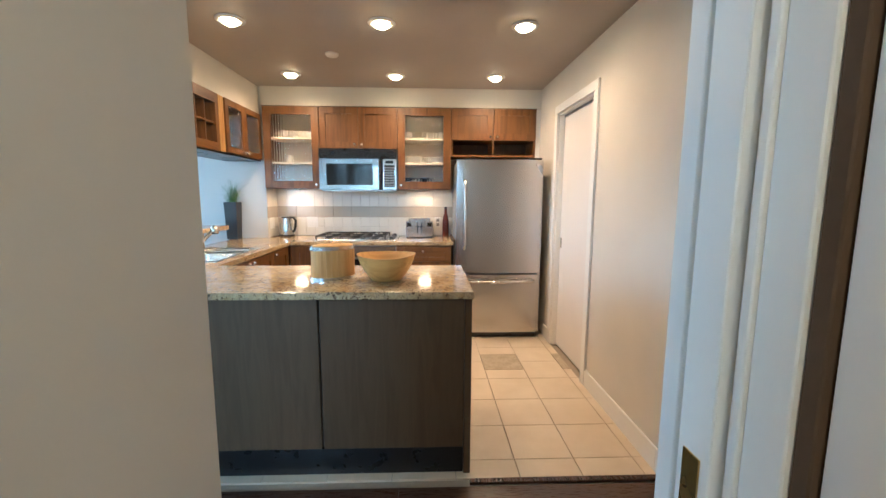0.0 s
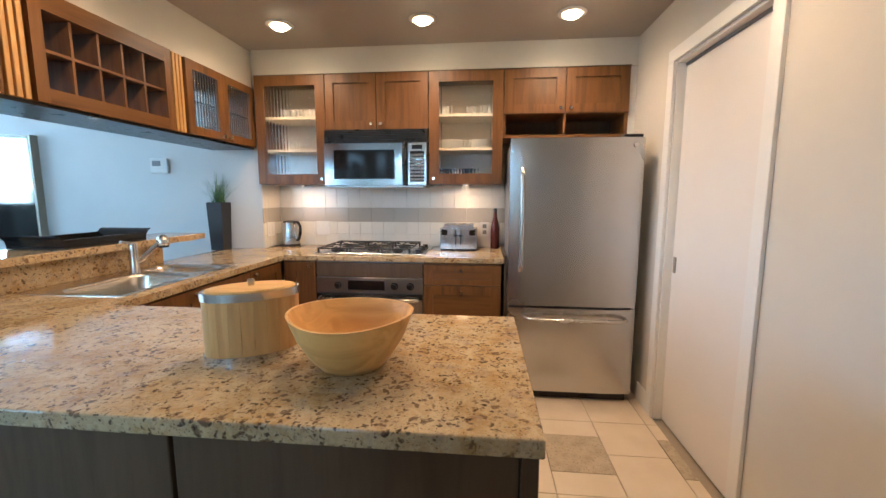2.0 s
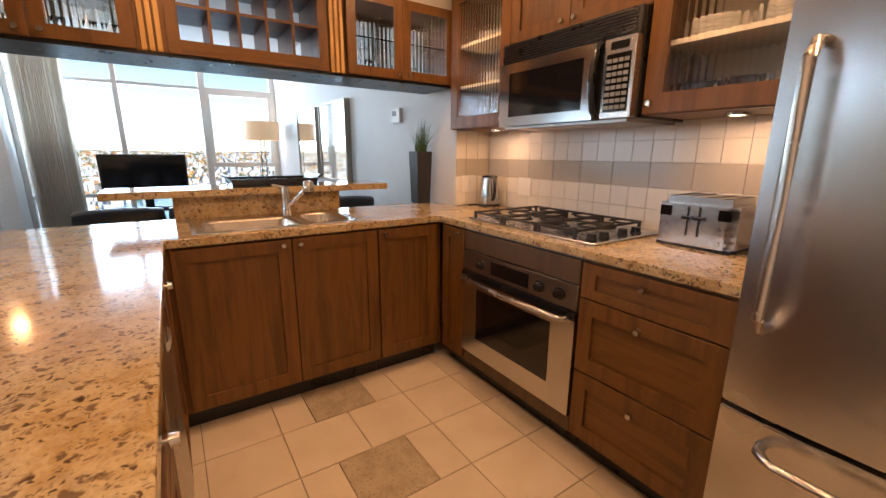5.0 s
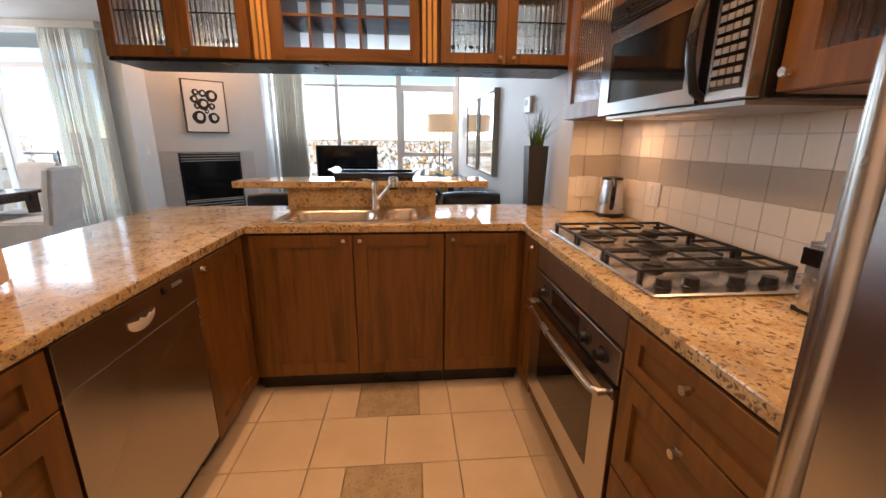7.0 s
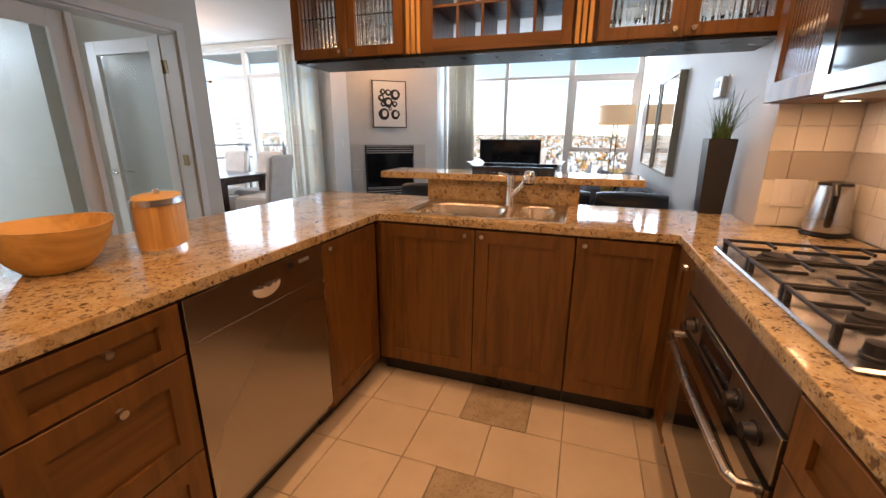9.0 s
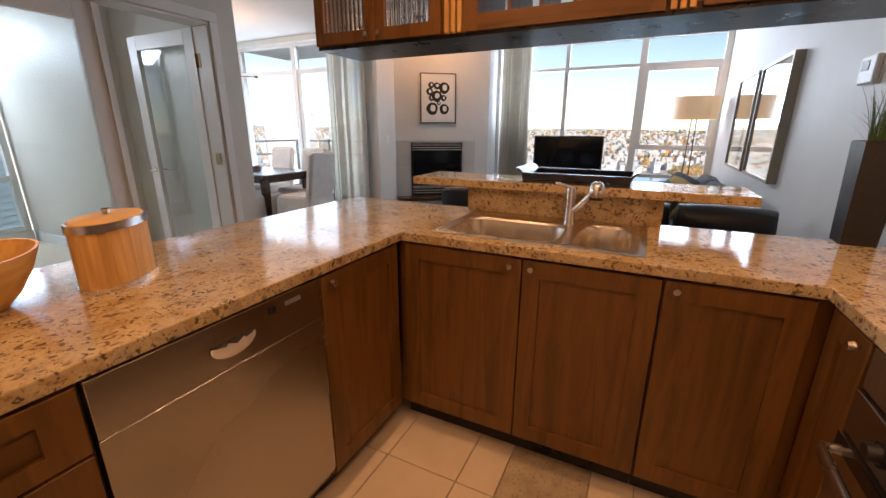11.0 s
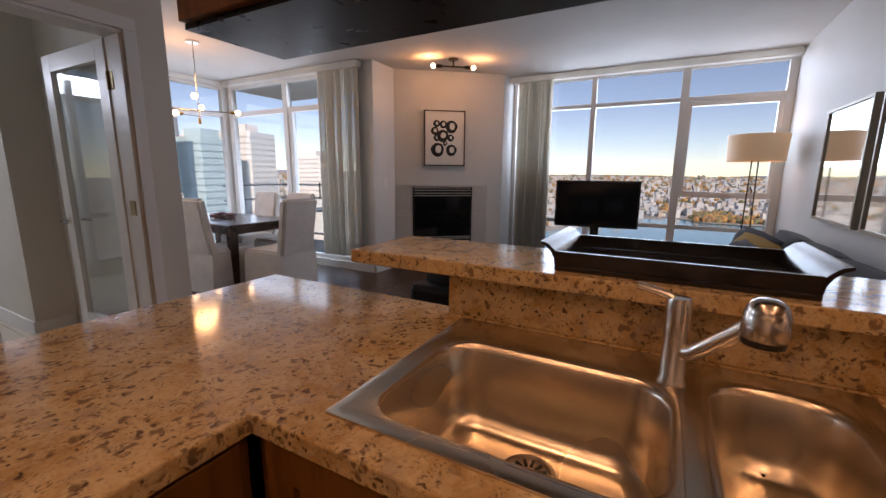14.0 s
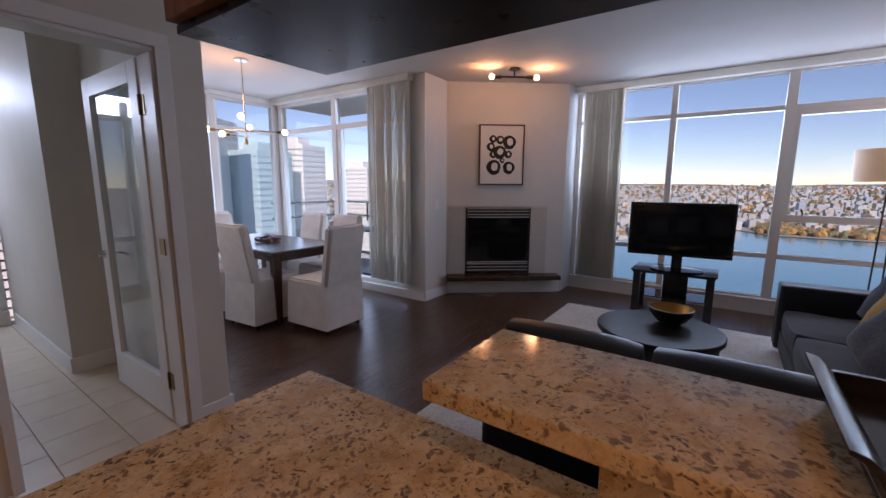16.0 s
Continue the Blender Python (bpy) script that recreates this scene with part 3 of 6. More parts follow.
# oven
ov = thing("oven", (-0.68, 4.1, 0.1), "stainless built-in oven with a black glass window", "oven")
part("body", box(-1.058, -0.304, 3.859, 4.40, 0.10, 0.874), GREYP, ov)
part("top_panel", fbox(NORTH, -1.056, -0.306, 0.001, 0.018, 0.765, 0.864, 0.002), OAK_DARK, ov)
cp = part("control_panel", fbox(NORTH, -1.056, -0.306, 0.001, 0.026, 0.655, 0.76, 0.002), STEEL_DK, ov, "dark steel control strip")
part("display", fbox(NORTH, -0.83, -0.57, 0.026, 0.028, 0.675, 0.742), BLACKGLASS, cp)
for kx in (-0.90, -0.50, -0.39):
    bm = cyl(fpoint(NORTH, kx, 0.026, 0.707), fpoint(NORTH, kx, 0.033, 0.707), 0.026, n=20)
    cyl(fpoint(NORTH, kx, 0.033, 0.707), fpoint(NORTH, kx, 0.055, 0.707), 0.019, 0.016, n=20, bm=bm)
    part("knob", bm, BLACK, cp, "black control knob", smooth=True)
bm = bmesh.new()
for r in ((-1.056, -0.93, 0.185, 0.645), (-0.43, -0.306, 0.185, 0.645), (-0.93, -0.43, 0.185, 0.29), (-0.93, -0.43, 0.565, 0.645)):
    fbox(NORTH, r[0], r[1], 0.001, 0.03, r[2], r[3], 0, bm)
bmesh.ops.remove_doubles(bm, verts=bm.verts[:], dist=0.0005)
od = part("door", bm, STEEL, ov)
part("window", fbox(NORTH, -0.932, -0.428, 0.015, 0.031, 0.288, 0.567), BLACKGLASS, od, "black glass window")
part("top_strip", fbox(NORTH, -1.056, -0.306, 0.031, 0.033, 0.612, 0.647), BLACKGLASS, od)
bm = tube([fpoint(NORTH, -1.02, 0.03, 0.618), fpoint(NORTH, -1.02, 0.06, 0.618), fpoint(NORTH, -1.0, 0.072, 0.618), fpoint(NORTH, -0.68, 0.080, 0.613), fpoint(NORTH, -0.36, 0.072, 0.618), fpoint(NORTH, -0.34, 0.06, 0.618), fpoint(NORTH, -0.34, 0.03, 0.618)], 0.012, 12)
part("handle", bm, NICKEL, od, "bowed steel bar handle", smooth=True)
part("base_panel", fbox(NORTH, -1.056, -0.306, 0.0, 0.012, 0.105, 0.18), OAK_DARK, ov)
part("toe_kick", fbox(NORTH, -1.056, -0.306, -0.12, -0.06, 0.0, 0.099), BLACK, ov)

# cooktop
ck = thing("gas_cooktop", (-0.74, 4.13, TOP), "stainless gas cooktop with black iron grates", "cooktop")
part("tray", box(-1.10, -0.298, 3.893, 4.40, TOP, TOP + 0.012, 0.005), STEEL, ck)
burners = [(-0.965, 4.02, 0.045), (-0.965, 4.28, 0.035), (-0.735, 4.15, 0.055), (-0.515, 4.02, 0.035), (-0.515, 4.28, 0.045)]
for bx, by, br in burners:
    bt = lathe([(0, 0.0), (br, 0.0), (br, 0.010), (br * 0.8, 0.014), (br * 0.8, 0.020), (0, 0.022)], (bx, by, TOP + 0.011))
    part("burner", bt, IRON, ck, smooth=True)
for gx0, gx1 in ((-1.078, -0.852), (-0.846, -0.624), (-0.618, -0.402)):
    bm = bmesh.new()
    gz = TOP + 0.036
    y0, y1 = 3.915, 4.385
    for yy in (y0, 4.15, y1):
        box(gx0, gx1, yy - 0.0045, yy + 0.0045, gz, gz + 0.010, 0.002, bm)
    for xx in (gx0 + 0.006, gx1 - 0.006):
        box(xx - 0.0045, xx + 0.0045, y0, y1, gz, gz + 0.010, 0.002, bm)
    gm = (gx0 + gx1) / 2
    for ya, yb in ((y0, 4.005), (4.06, 4.15), (4.15, 4.24), (4.295, y1)):
        box(gm - 0.004, gm + 0.004, ya, yb, gz + 0.001, gz + 0.011, 0.002, bm)
    for yy in (4.03, 4.27):
        box(gx0, gm - 0.035, yy - 0.004, yy + 0.004, gz + 0.001, gz + 0.011, 0.002, bm)
        box(gm + 0.035, gx1, yy - 0.004, yy + 0.004, gz + 0.001, gz + 0.011, 0.002, bm)
    for xx in (gx0 + 0.008, gx1 - 0.008):
        for yy in (y0 + 0.004, y1 - 0.004):
            box(xx - 0.007, xx + 0.007, yy - 0.007, yy + 0.007, TOP + 0.011, gz + 0.004, 0.002, bm)
    part("grate", bm, IRON, ck)
for kx, ky in ((-0.352, 3.95), (-0.352, 4.03), (-0.352, 4.16), (-0.345, 4.25)):
    part("knob", lathe([(0, 0), (0.024, 0), (0.024, 0.004), (0.021, 0.006), (0.019, 0.026), (0, 0.028)], (kx, ky, TOP + 0.012), 20), BLACK, ck, smooth=True)

# fridge
fr = thing("fridge", (0.66, 4.05, 0), "stainless steel fridge with a bottom freezer drawer", "fridge")
part("body", box(0.270, 1.048, 3.772, 4.42, 0.045, 1.655, 0.004), GREYP, fr, "dark grey cabinet sides")
part("base_grille", box(0.285, 1.035, 3.75, 4.40, 0.0, 0.044), BLACK, fr)


def soft_front(x0, x1, y0, y1, z0, z1, bow=0.012):
    bm = box(x0, x1, y0, y1, z0, z1)
    bmesh.ops.subdivide_edges(bm, edges=[e for e in bm.edges if abs(e.verts[0].co.x - e.verts[1].co.x) > 0.1], cuts=14)
    for v in bm.verts:
        if v.co.y < (y0 + y1) / 2:
            k = abs(2 * (v.co.x - (x0 + x1) / 2) / (x1 - x0))
            v.co.y += bow * k ** 6 + 0.003 * k ** 2
    es = [e for e in bm.edges if len(e.link_faces) == 2 and e.calc_face_angle(0) > 0.8]
    bmesh.ops.bevel(bm, geom=es, offset=0.004, segments=2, affect="EDGES")
    return bm


fd = part("door", soft_front(0.264, 1.056, 3.70, 3.766, 0.630, 1.672), STEEL, fr, smooth=True)
fz = part("freezer_drawer", soft_front(0.264, 1.056, 3.70, 3.766, 0.060, 0.615), STEEL, fr, smooth=True)
part("handle", tube([(0.335, 3.702, 0.86), (0.335, 3.665, 0.865), (0.335, 3.630, 0.90), (0.335, 3.625, 1.17), (0.335, 3.630, 1.45), (0.335, 3.665, 1.485), (0.335, 3.702, 1.49)], 0.0125, 12), NICKEL, fd, "upright tubular steel handle", smooth=True)
part("handle", tube([(0.37, 3.702, 0.560), (0.375, 3.665, 0.560), (0.41, 3.630, 0.560), (0.66, 3.625, 0.560), (0.95, 3.630, 0.560), (0.985, 3.665, 0.560), (0.99, 3.702, 0.560)], 0.0125, 12), NICKEL, fz, "level tubular steel handle", smooth=True)
part("hinge_cap", box(0.93, 1.04, 3.71, 3.80, 1.672, 1.690, 0.004), BLACK, fr)
part("badge", cyl((1.0, 3.704, 1.625), (1.0, 3.698, 1.625), 0.013, n=16), CHROME, fd)

# microwave over the cooktop
mw = thing("microwave", (-0.68, 4.28, 1.395), "over-range microwave, black with a steel door", "microwave")
part("body", box(-1.058, -0.302, 4.085, 4.445, 1.40, 1.797, 0.003), BLACK, mw)
vent = part("vent", box(-1.058, -0.302, 4.062, 4.084, 1.702, 1.797, 0.003), BLACK, mw)
for k in range(7):
    part("slat", box(-1.04, -0.32, 4.056, 4.0625, 1.712 + k * 0.0115, 1.718 + k * 0.0115), BLACK, vent)
bm = bmesh.new()
for r in ((-1.054, -0.985, 1.402, 1.698), (-0.535, -0.478, 1.402, 1.698), (-0.985, -0.535, 1.402, 1.445), (-0.985, -0.535, 1.652, 1.698)):
    box(r[0], r[1], 4.046, 4.083, r[2], r[3], 0, bm)
bmesh.ops.remove_doubles(bm, verts=bm.verts[:], dist=0.0005)
md = part("door", bm, STEEL_MW, mw)
part("window", box(-0.988, -0.532, 4.050, 4.08, 1.443, 1.654), BLACKGLASS, md, "dark glass window")
part("handle", tube([(-0.462, 4.06, 1.41), (-0.462, 4.03, 1.43), (-0.462, 4.008, 1.50), (-0.462, 4.004, 1.55), (-0.462, 4.008, 1.61), (-0.462, 4.03, 1.675), (-0.462, 4.06, 1.692)], 0.013, 10), BLACK, md, "black curved handle", smooth=True)
cpn = part("control_panel", box(-0.440, -0.305, 4.046, 4.083, 1.402, 1.698, 0.002), STEEL, mw)
part("keypad", box(-0.424, -0.322, 4.043, 4.047, 1.425, 1.64), BLACKGLASS, cpn)
part("display", box(-0.41, -0.335, 4.043, 4.047, 1.655, 1.683), BLACKGLASS, cpn)
for r_ in range(8):
    for c_ in range(4):
        part("key", box(-0.419 + c_ * 0.0245, -0.400 + c_ * 0.0245, 4.0405, 4.0432, 1.436 + r_ * 0.0245, 1.450 + r_ * 0.0245), GREYP, cpn)
part("underside", box(-1.03, -0.33, 4.07, 4.43, 1.388, 1.399), STEEL_DK, mw)
part("hood_lamp", box(-0.78, -0.58, 4.12, 4.22, 1.384, 1.389), WHITEP, mw)


def carcass(cab, x0, x1, y0, y1, z0, z1, shelves=(), t=0.018, back=True, material=None):
    m = material or OAK_Z
    part("side", box(x0, x0 + t, y0, y1, z0, z1), m, cab)
    part("side", box(x1 - t, x1, y0, y1, z0, z1), m, cab)
    part("base", box(x0 + t, x1 - t, y0, y1, z0, z0 + t), OAK_X, cab)
    part("top", box(x0 + t, x1 - t, y0, y1, z1 - t, z1), OAK_X, cab)
    if back:
        part("back", box(x0 + t, x1 - t, y1 - 0.008, y1, z0 + t, z1 - t), MAPLEIN, cab)
    for z in shelves:
        part("shelf", box(x0 + t, x1 - t, y0 + 0.03, y1 - 0.01, z, z + t), MAPLEIN, cab)


MAPLEIN = plain("pale_cabinet_lining", (0.70, 0.62, 0.50), 0.5, 0, 0.06, 0.05)
for x0, x1, kx in ((-1.600, -1.062, -1.095), (-0.296, 0.230, -0.262)):
    cab = thing("glass_cabinet", ((x0 + x1) / 2, 4.3, 1.41), "stained oak wall cabinet with a ribbed glass door", "cabinet", group="wall cabinets")
    carcass(cab, x0, x1, 4.132, KY - 0.003, 1.41, 2.198, (1.655, 1.895))
    leaf(UPPER, cab, x0, x1, 1.412, 2.196, (kx, 1.45), glazed=True, stile=0.072)
cab = thing("double_cabinet", (-0.68, 4.3, 1.80), "stained oak wall cabinet with two doors over the microwave", "cabinet", group="wall cabinets")
part("body", box(-1.060, -0.298, 4.132, KY - 0.003, 1.802, 2.198), OAK_Z, cab)
leaf(UPPER, cab, -1.060, -0.680, 1.802, 2.196, (-0.715, 1.84))
leaf(UPPER, cab, -0.678, -0.298, 1.802, 2.196, (-0.645, 1.84))
cab = thing("fridge_cabinet", (0.66, 4.3, 1.735), "stained oak cabinet over the fridge with open cubbies", "cabinet", group="wall cabinets")
part("body", box(0.232, 1.080, 4.132, KY - 0.003, 1.892, 2.198), OAK_Z, cab)
leaf(UPPER, cab, 0.234, 0.654, 1.893, 2.196, (0.62, 1.925))
leaf(UPPER, cab, 0.656, 1.078, 1.893, 2.196, (0.69, 1.925))
for a, b in ((0.232, 0.252), (0.646, 0.664), (1.060, 1.080)):
    part("divider", box(a, b, 4.132, KY - 0.003, 1.753, 1.891), OAK_Z, cab)
part("shelf", box(0.232, 1.080, 4.132, KY - 0.003, 1.733, 1.752), OAK_X, cab)
part("cubby_back", box(0.252, 1.060, KY - 0.012, KY - 0.004, 1.753, 1.891), OAK_DARK, cab)
part("filler", box(1.081, EX - 0.002, 4.14, KY - 0.003, 1.0, 2.198), TRIM, cab)
single("trim_cabinet_crown", box(-1.605, 1.085, 4.118, 4.139, 2.199, 2.2045), OAK_DARK, "thin dark wood strip above wall cabinets", "trim", kind="structure")
single("trim_cabinet_end", box(0.247, 0.262, 3.84, KY - 0.003, 0.0, 0.93), OAK_DARK, "dark wood end panel beside the fridge", "trim", kind="structure")

# hanging cabinets over the sink, open to both rooms
HZ0, HZ1 = 1.687, 2.122


def hanging_pair(u0, um, u1):
    cab = thing("hanging_cabinet", (-1.815, um, HZ0), "hanging stained oak cabinet with two ribbed glass doors", "cabinet", group="hanging cabinets")
    t = 0.018
    for a, b in ((u0, u0 + t), (u1 - t, u1)):
        part("side", box(-1.978, -1.652, a, b, HZ0, HZ1), OAK_Z, cab)
    part("base", box(-1.978, -1.652, u0 + t, u1 - t, HZ0, HZ0 + t), OAK_Y, cab)
    part("top", box(-1.978, -1.652, u0 + t, u1 - t, HZ1 - t, HZ1), OAK_Y, cab)
    part("shelf", box(-1.955, -1.675, u0 + t, u1 - t, 1.895, 1.903), CLEAR, cab, "glass shelf")
    for run in (HANG, HANGB):
        leaf(run, cab, u0, um, HZ0, HZ1, (um - 0.035, HZ0 + 0.028), glazed=True, stile=0.052)
        leaf(run, cab, um, u1, HZ0, HZ1, (um + 0.035, HZ0 + 0.028), glazed=True, stile=0.052)


hanging_pair(1.832, 2.176, 2.508)
hanging_pair(3.446, 3.787, 4.150)
for u0, u1 in ((2.509, 2.620), (3.340, 3.4455)):
    cab = thing("inlaid_panel", (-1.815, (u0 + u1) / 2, HZ0), "stained oak pier with three pale maple strips", "panel", group="inlaid piers")
    part("body", box(-1.976, -1.654, u0 + 0.0005, u1 - 0.0005, HZ0, HZ1), OAK_Z, cab)
    w = (u1 - u0)
    for k in range(3):
        c = u0 + w * (0.22 + 0.26 * k)
        part("strip", box(-1.6545, -1.634, c - 0.0095, c + 0.0095, HZ0 + 0.001, HZ1 - 0.001, 0.002), MAPLE, cab, "pale maple strip")
        part("strip", box(-1.996, -1.9755, c - 0.0095, c + 0.0095, HZ0 + 0.001, HZ1 - 0.001, 0.002), MAPLE, cab, "pale maple strip")
rack = thing("wine_rack", (-1.815, 2.99, HZ0), "hanging stained oak wine rack with ten square cells", "wine rack")
part("side", box(-1.976, -1.632, 2.6205, 2.670, HZ0, HZ1), OAK_Z, rack)
part("side", box(-1.976, -1.632, 3.292, 3.3395, HZ0, HZ1), OAK_Z, rack)
part("base", box(-1.976, -1.632, 2.670, 3.292, HZ0, 1.747), OAK_Y, rack)
part("top", box(-1.976, -1.632, 2.670, 3.292, 2.046, HZ1), OAK_Y, rack)
part("shelf", box(-1.97, -1.645, 2.670, 3.292, 1.890, 1.902), OAK_Y, rack)
for k in range(1, 5):
    c = 2.670 + 0.622 * k / 5
    part("divider", box(-1.97, -1.648, c - 0.006, c + 0.006, 1.747, 2.046), OAK_Z, rack)
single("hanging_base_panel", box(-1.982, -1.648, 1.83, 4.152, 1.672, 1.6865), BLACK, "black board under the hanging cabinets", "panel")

# ---- sink and tap ----


def rrect(cx, cy, w, h, r, n=6):
    pts = []
    for qx, qy, a0 in ((1, 1, 0), (-1, 1, 90), (-1, -1, 180), (1, -1, 270)):
        for k in range(n + 1):
            a = radians(a0 + 90 * k / n)
            pts.append((cx + qx * (w / 2 - r) + r * math.cos(a), cy + qy * (h / 2 - r) + r * math.sin(a)))
    return pts


def loft(rings, bm=None, cap=True):
    bm = bm or bmesh.new()
    made = [[bm.verts.new(p) for p in ring] for ring in rings]
    for a, b in zip(made, made[1:]):
        for i in range(len(a)):
            j = (i + 1) % len(a)
            bm.faces.new((a[i], a[j], b[j], b[i]))
    if cap:
        bm.faces.new(made[-1])
    return bm


snk = thing("sink", (-1.61, 2.98, TOP), "double-bowl stainless steel drop-in sink", "sink")
B1, B2 = (-1.548, 2.866, 0.344, 0.462, 0.185), (-1.580, 3.237, 0.408, 0.220, 0.15)
holes = [(b[0] - b[2] / 2, b[0] + b[2] / 2, b[1] - b[3] / 2, b[1] + b[3] / 2) for b in (B1, B2)]
part("rim", slab(sorted({SX0, SX1, *(v for h in holes for v in h[:2])}), sorted({SY0, SY1, *(v for h in holes for v in h[2:])}), lambda x, y: not any(h[0] < x < h[1] and h[2] < y < h[3] for h in holes), TOP - 0.002, TOP + 0.0045, 0.002), SINKSTEEL, snk, smooth=True)
for cx, cy, w, h, deep in (B1, B2):
    z = TOP + 0.004
    r = 0.075
    top = rrect(cx, cy, w - 0.012, h - 0.012, r)
    outer = []
    for x, y in top:
        ax, ay = cx + math.copysign(w / 2 - r, x - cx), cy + math.copysign(h / 2 - r, y - cy)
        dx, dy = x - ax, y - ay
        m = max(abs(dx), abs(dy), 1e-6)
        k = r / m
        outer.append((ax + dx * k, ay + dy * k) if abs(x - cx) > w / 2 - r - 1e-4 or abs(y - cy) > h / 2 - r - 1e-4 else (x, y))
    rings = [[(x, y, z) for x, y in outer], [(x, y, z) for x, y in top]]
    for ins, dz in ((0.006, 0.004), (0.010, 0.015), (0.016, deep * 0.6), (0.022, deep - 0.03), (0.034, deep - 0.010), (0.055, deep)):
        rings.append([(x, y, z - dz) for x, y in rrect(cx, cy, w - 0.012 - 2 * ins, h - 0.012 - 2 * ins, max(0.03, r - ins * 0.3))])
    rings.append([(x, y, z - deep - 0.003) for x, y in rrect(cx - 0.05, cy, 0.10, 0.10, 0.049)])
    bowl = part("bowl", loft(rings), SINKSTEEL, snk, smooth=True)
    dr = lathe([(0.050, 0.0), (0.050, 0.006), (0.042, 0.008), (0.038, 0.002), (0.010, 0.002), (0.008, 0.009), (0.0, 0.010)], (cx - 0.05, cy, z - deep - 0.002), 24)
    part("drain", dr, STEEL_DK, bowl, "round chrome strainer", smooth=True)
    for k in range(12):
        a = 2 * math.pi * k / 12
        ca, sa = math.cos(a), math.sin(a)
        part("slot", cyl((cx - 0.05 + 0.018 * ca, cy + 0.018 * sa, z - deep + 0.002), (cx - 0.05 + 0.034 * ca, cy + 0.034 * sa, z - deep + 0.002), 0.0036, n=6), BLACK, bowl)

tx, ty = -1.728, 3.083
tap = thing("tap", (tx, ty, TOP), "chrome mixer tap with a pull-out spray head", "tap")
part("column", lathe([(0, 0), (0.026, 0), (0.026, 0.006), (0.022, 0.012), (0.0205, 0.10), (0.022, 0.146), (0.018, 0.158), (0, 0.161)], (tx, ty, TOP + 0.0045), 20), SATIN, tap, smooth=True)
part("lever", tube([(tx, ty, 1.066), (tx - 0.001, ty - 0.02, 1.076), (tx - 0.001, ty - 0.045, 1.083), (tx, ty - 0.070, 1.088)], 0.0075, 10), SATIN, tap, "flat chrome lever", smooth=True)
part("spout", tube([(tx, ty, 0.975), (tx + 0.018, ty + 0.026, 0.985), (tx + 0.048, ty + 0.070, 1.035), (tx + 0.070, ty + 0.093, 1.064)], 0.0145, 14), SATIN, tap, smooth=True)
sx, sy, sz = tx + 0.083, ty + 0.106, 1.068
hd = part("spray_head", lathe([(0, 0.044), (0.012, 0.043), (0.022, 0.037), (0.027, 0.026), (0.0275, 0.022), (0.029, 0.020), (0.030, -0.012), (0.028, -0.016), (0, -0.016)], (sx, sy, sz), 24), SATIN, tap, smooth=True)
part("nozzle", lathe([(0, -0.0165), (0.028, -0.0165), (0.027, -0.026), (0, -0.027)], (sx, sy, sz), 24), BLACK, hd, "black rubber nozzle")

# ---- things on the worktops ----
bx, by = -0.211, 2.062
bm = bmesh.new()
rings = []
n = 40
for rad, z in ((0.0, 0.004), (0.055, 0.0), (0.075, 0.004), (0.102, 0.035), (0.128, 0.080), (0.1465, 0.128), (0.148, 0.133), (0.1415, 0.133), (0.121, 0.083), (0.095, 0.040), (0.066, 0.016), (0.0, 0.012)):
    ring = []
    for i in range(1 if rad == 0 else n):
        a = 2 * math.pi * i / n
        k = (z / 0.133) ** 2
        ring.append(bm.verts.new((bx + rad * (1 + 0.015 * k * math.cos(2 * a)) * math.cos(a), by + rad * (1 - 0.03 * k * math.cos(2 * a)) * math.sin(a), TOP + z + 0.004 * k * math.cos(2 * a))))
    rings.append(ring)
for a, b in zip(rings, rings[1:]):
    for i in range(n):
        j = (i + 1) % n
        if len(a) == 1:
            bm.faces.new((a[0], b[i], b[j]))
        elif len(b) == 1:
            bm.faces.new((a[i], a[j], b[0]))
        else:
            bm.faces.new((a[i], a[j], b[j], b[i]))
single("wooden_bowl", bm, BAMBOO, "large pale bamboo salad bowl on the peninsula", "bowl", smooth=True)

can = thing("canister", (-0.493, 2.115, TOP), "oval bamboo ice bucket with steel bands and lid", "canister", rz=33, local=True)
CA, CB = 0.118, 0.070
for k in range(24):
    a0, a1 = 2 * math.pi * k / 24, 2 * math.pi * (k + 0.97) / 24
    cols = [[((CA - t) * math.cos(a), (CB - t) * math.sin(a)) for a in (a0, (a0 + a1) / 2, a1)] for t in (0.003, 0.010)]
    bm = bmesh.new()
    lo, hi = ([bm.verts.new((x, y, z)) for x, y in cols[0]] for z in (0.012, 0.152))
    li, hh = ([bm.verts.new((x, y, z)) for x, y in cols[1]] for z in (0.012, 0.152))
    for A, B in ((lo, hi), (li, lo), (hi, hh), (hh, li)):
        for i in range(2):
            bm.faces.new((A[i], A[i + 1], B[i + 1], B[i]))
    for i in (0, 2):
        bm.faces.new((lo[i], hi[i], hh[i], li[i]))
    part("stave", bm, BAMBOO_Z, can)
part("bottom_band", lathe([(0.0, 0.0), (1.0, 0.0), (1.0, 0.014), (0.96, 0.014), (0.96, 0.002), (0, 0.002)], (0, 0, 0), 44, sx=CA, sy=CB), CHROME, can, "polished steel band", smooth=True)
part("top_band", lathe([(0.92, 0.152), (1.0, 0.152), (1.0, 0.172), (0.92, 0.172), (0.92, 0.152)], (0, 0, 0), 44, sx=CA, sy=CB), STEEL, can, "steel band", smooth=True)
lid = part("lid", lathe([(0, 0.160), (0.92, 0.160), (0.92, 0.173), (0.88, 0.177), (0, 0.180)], (0, 0, 0), 44, sx=CA, sy=CB), BAMBOO, can, smooth=True)
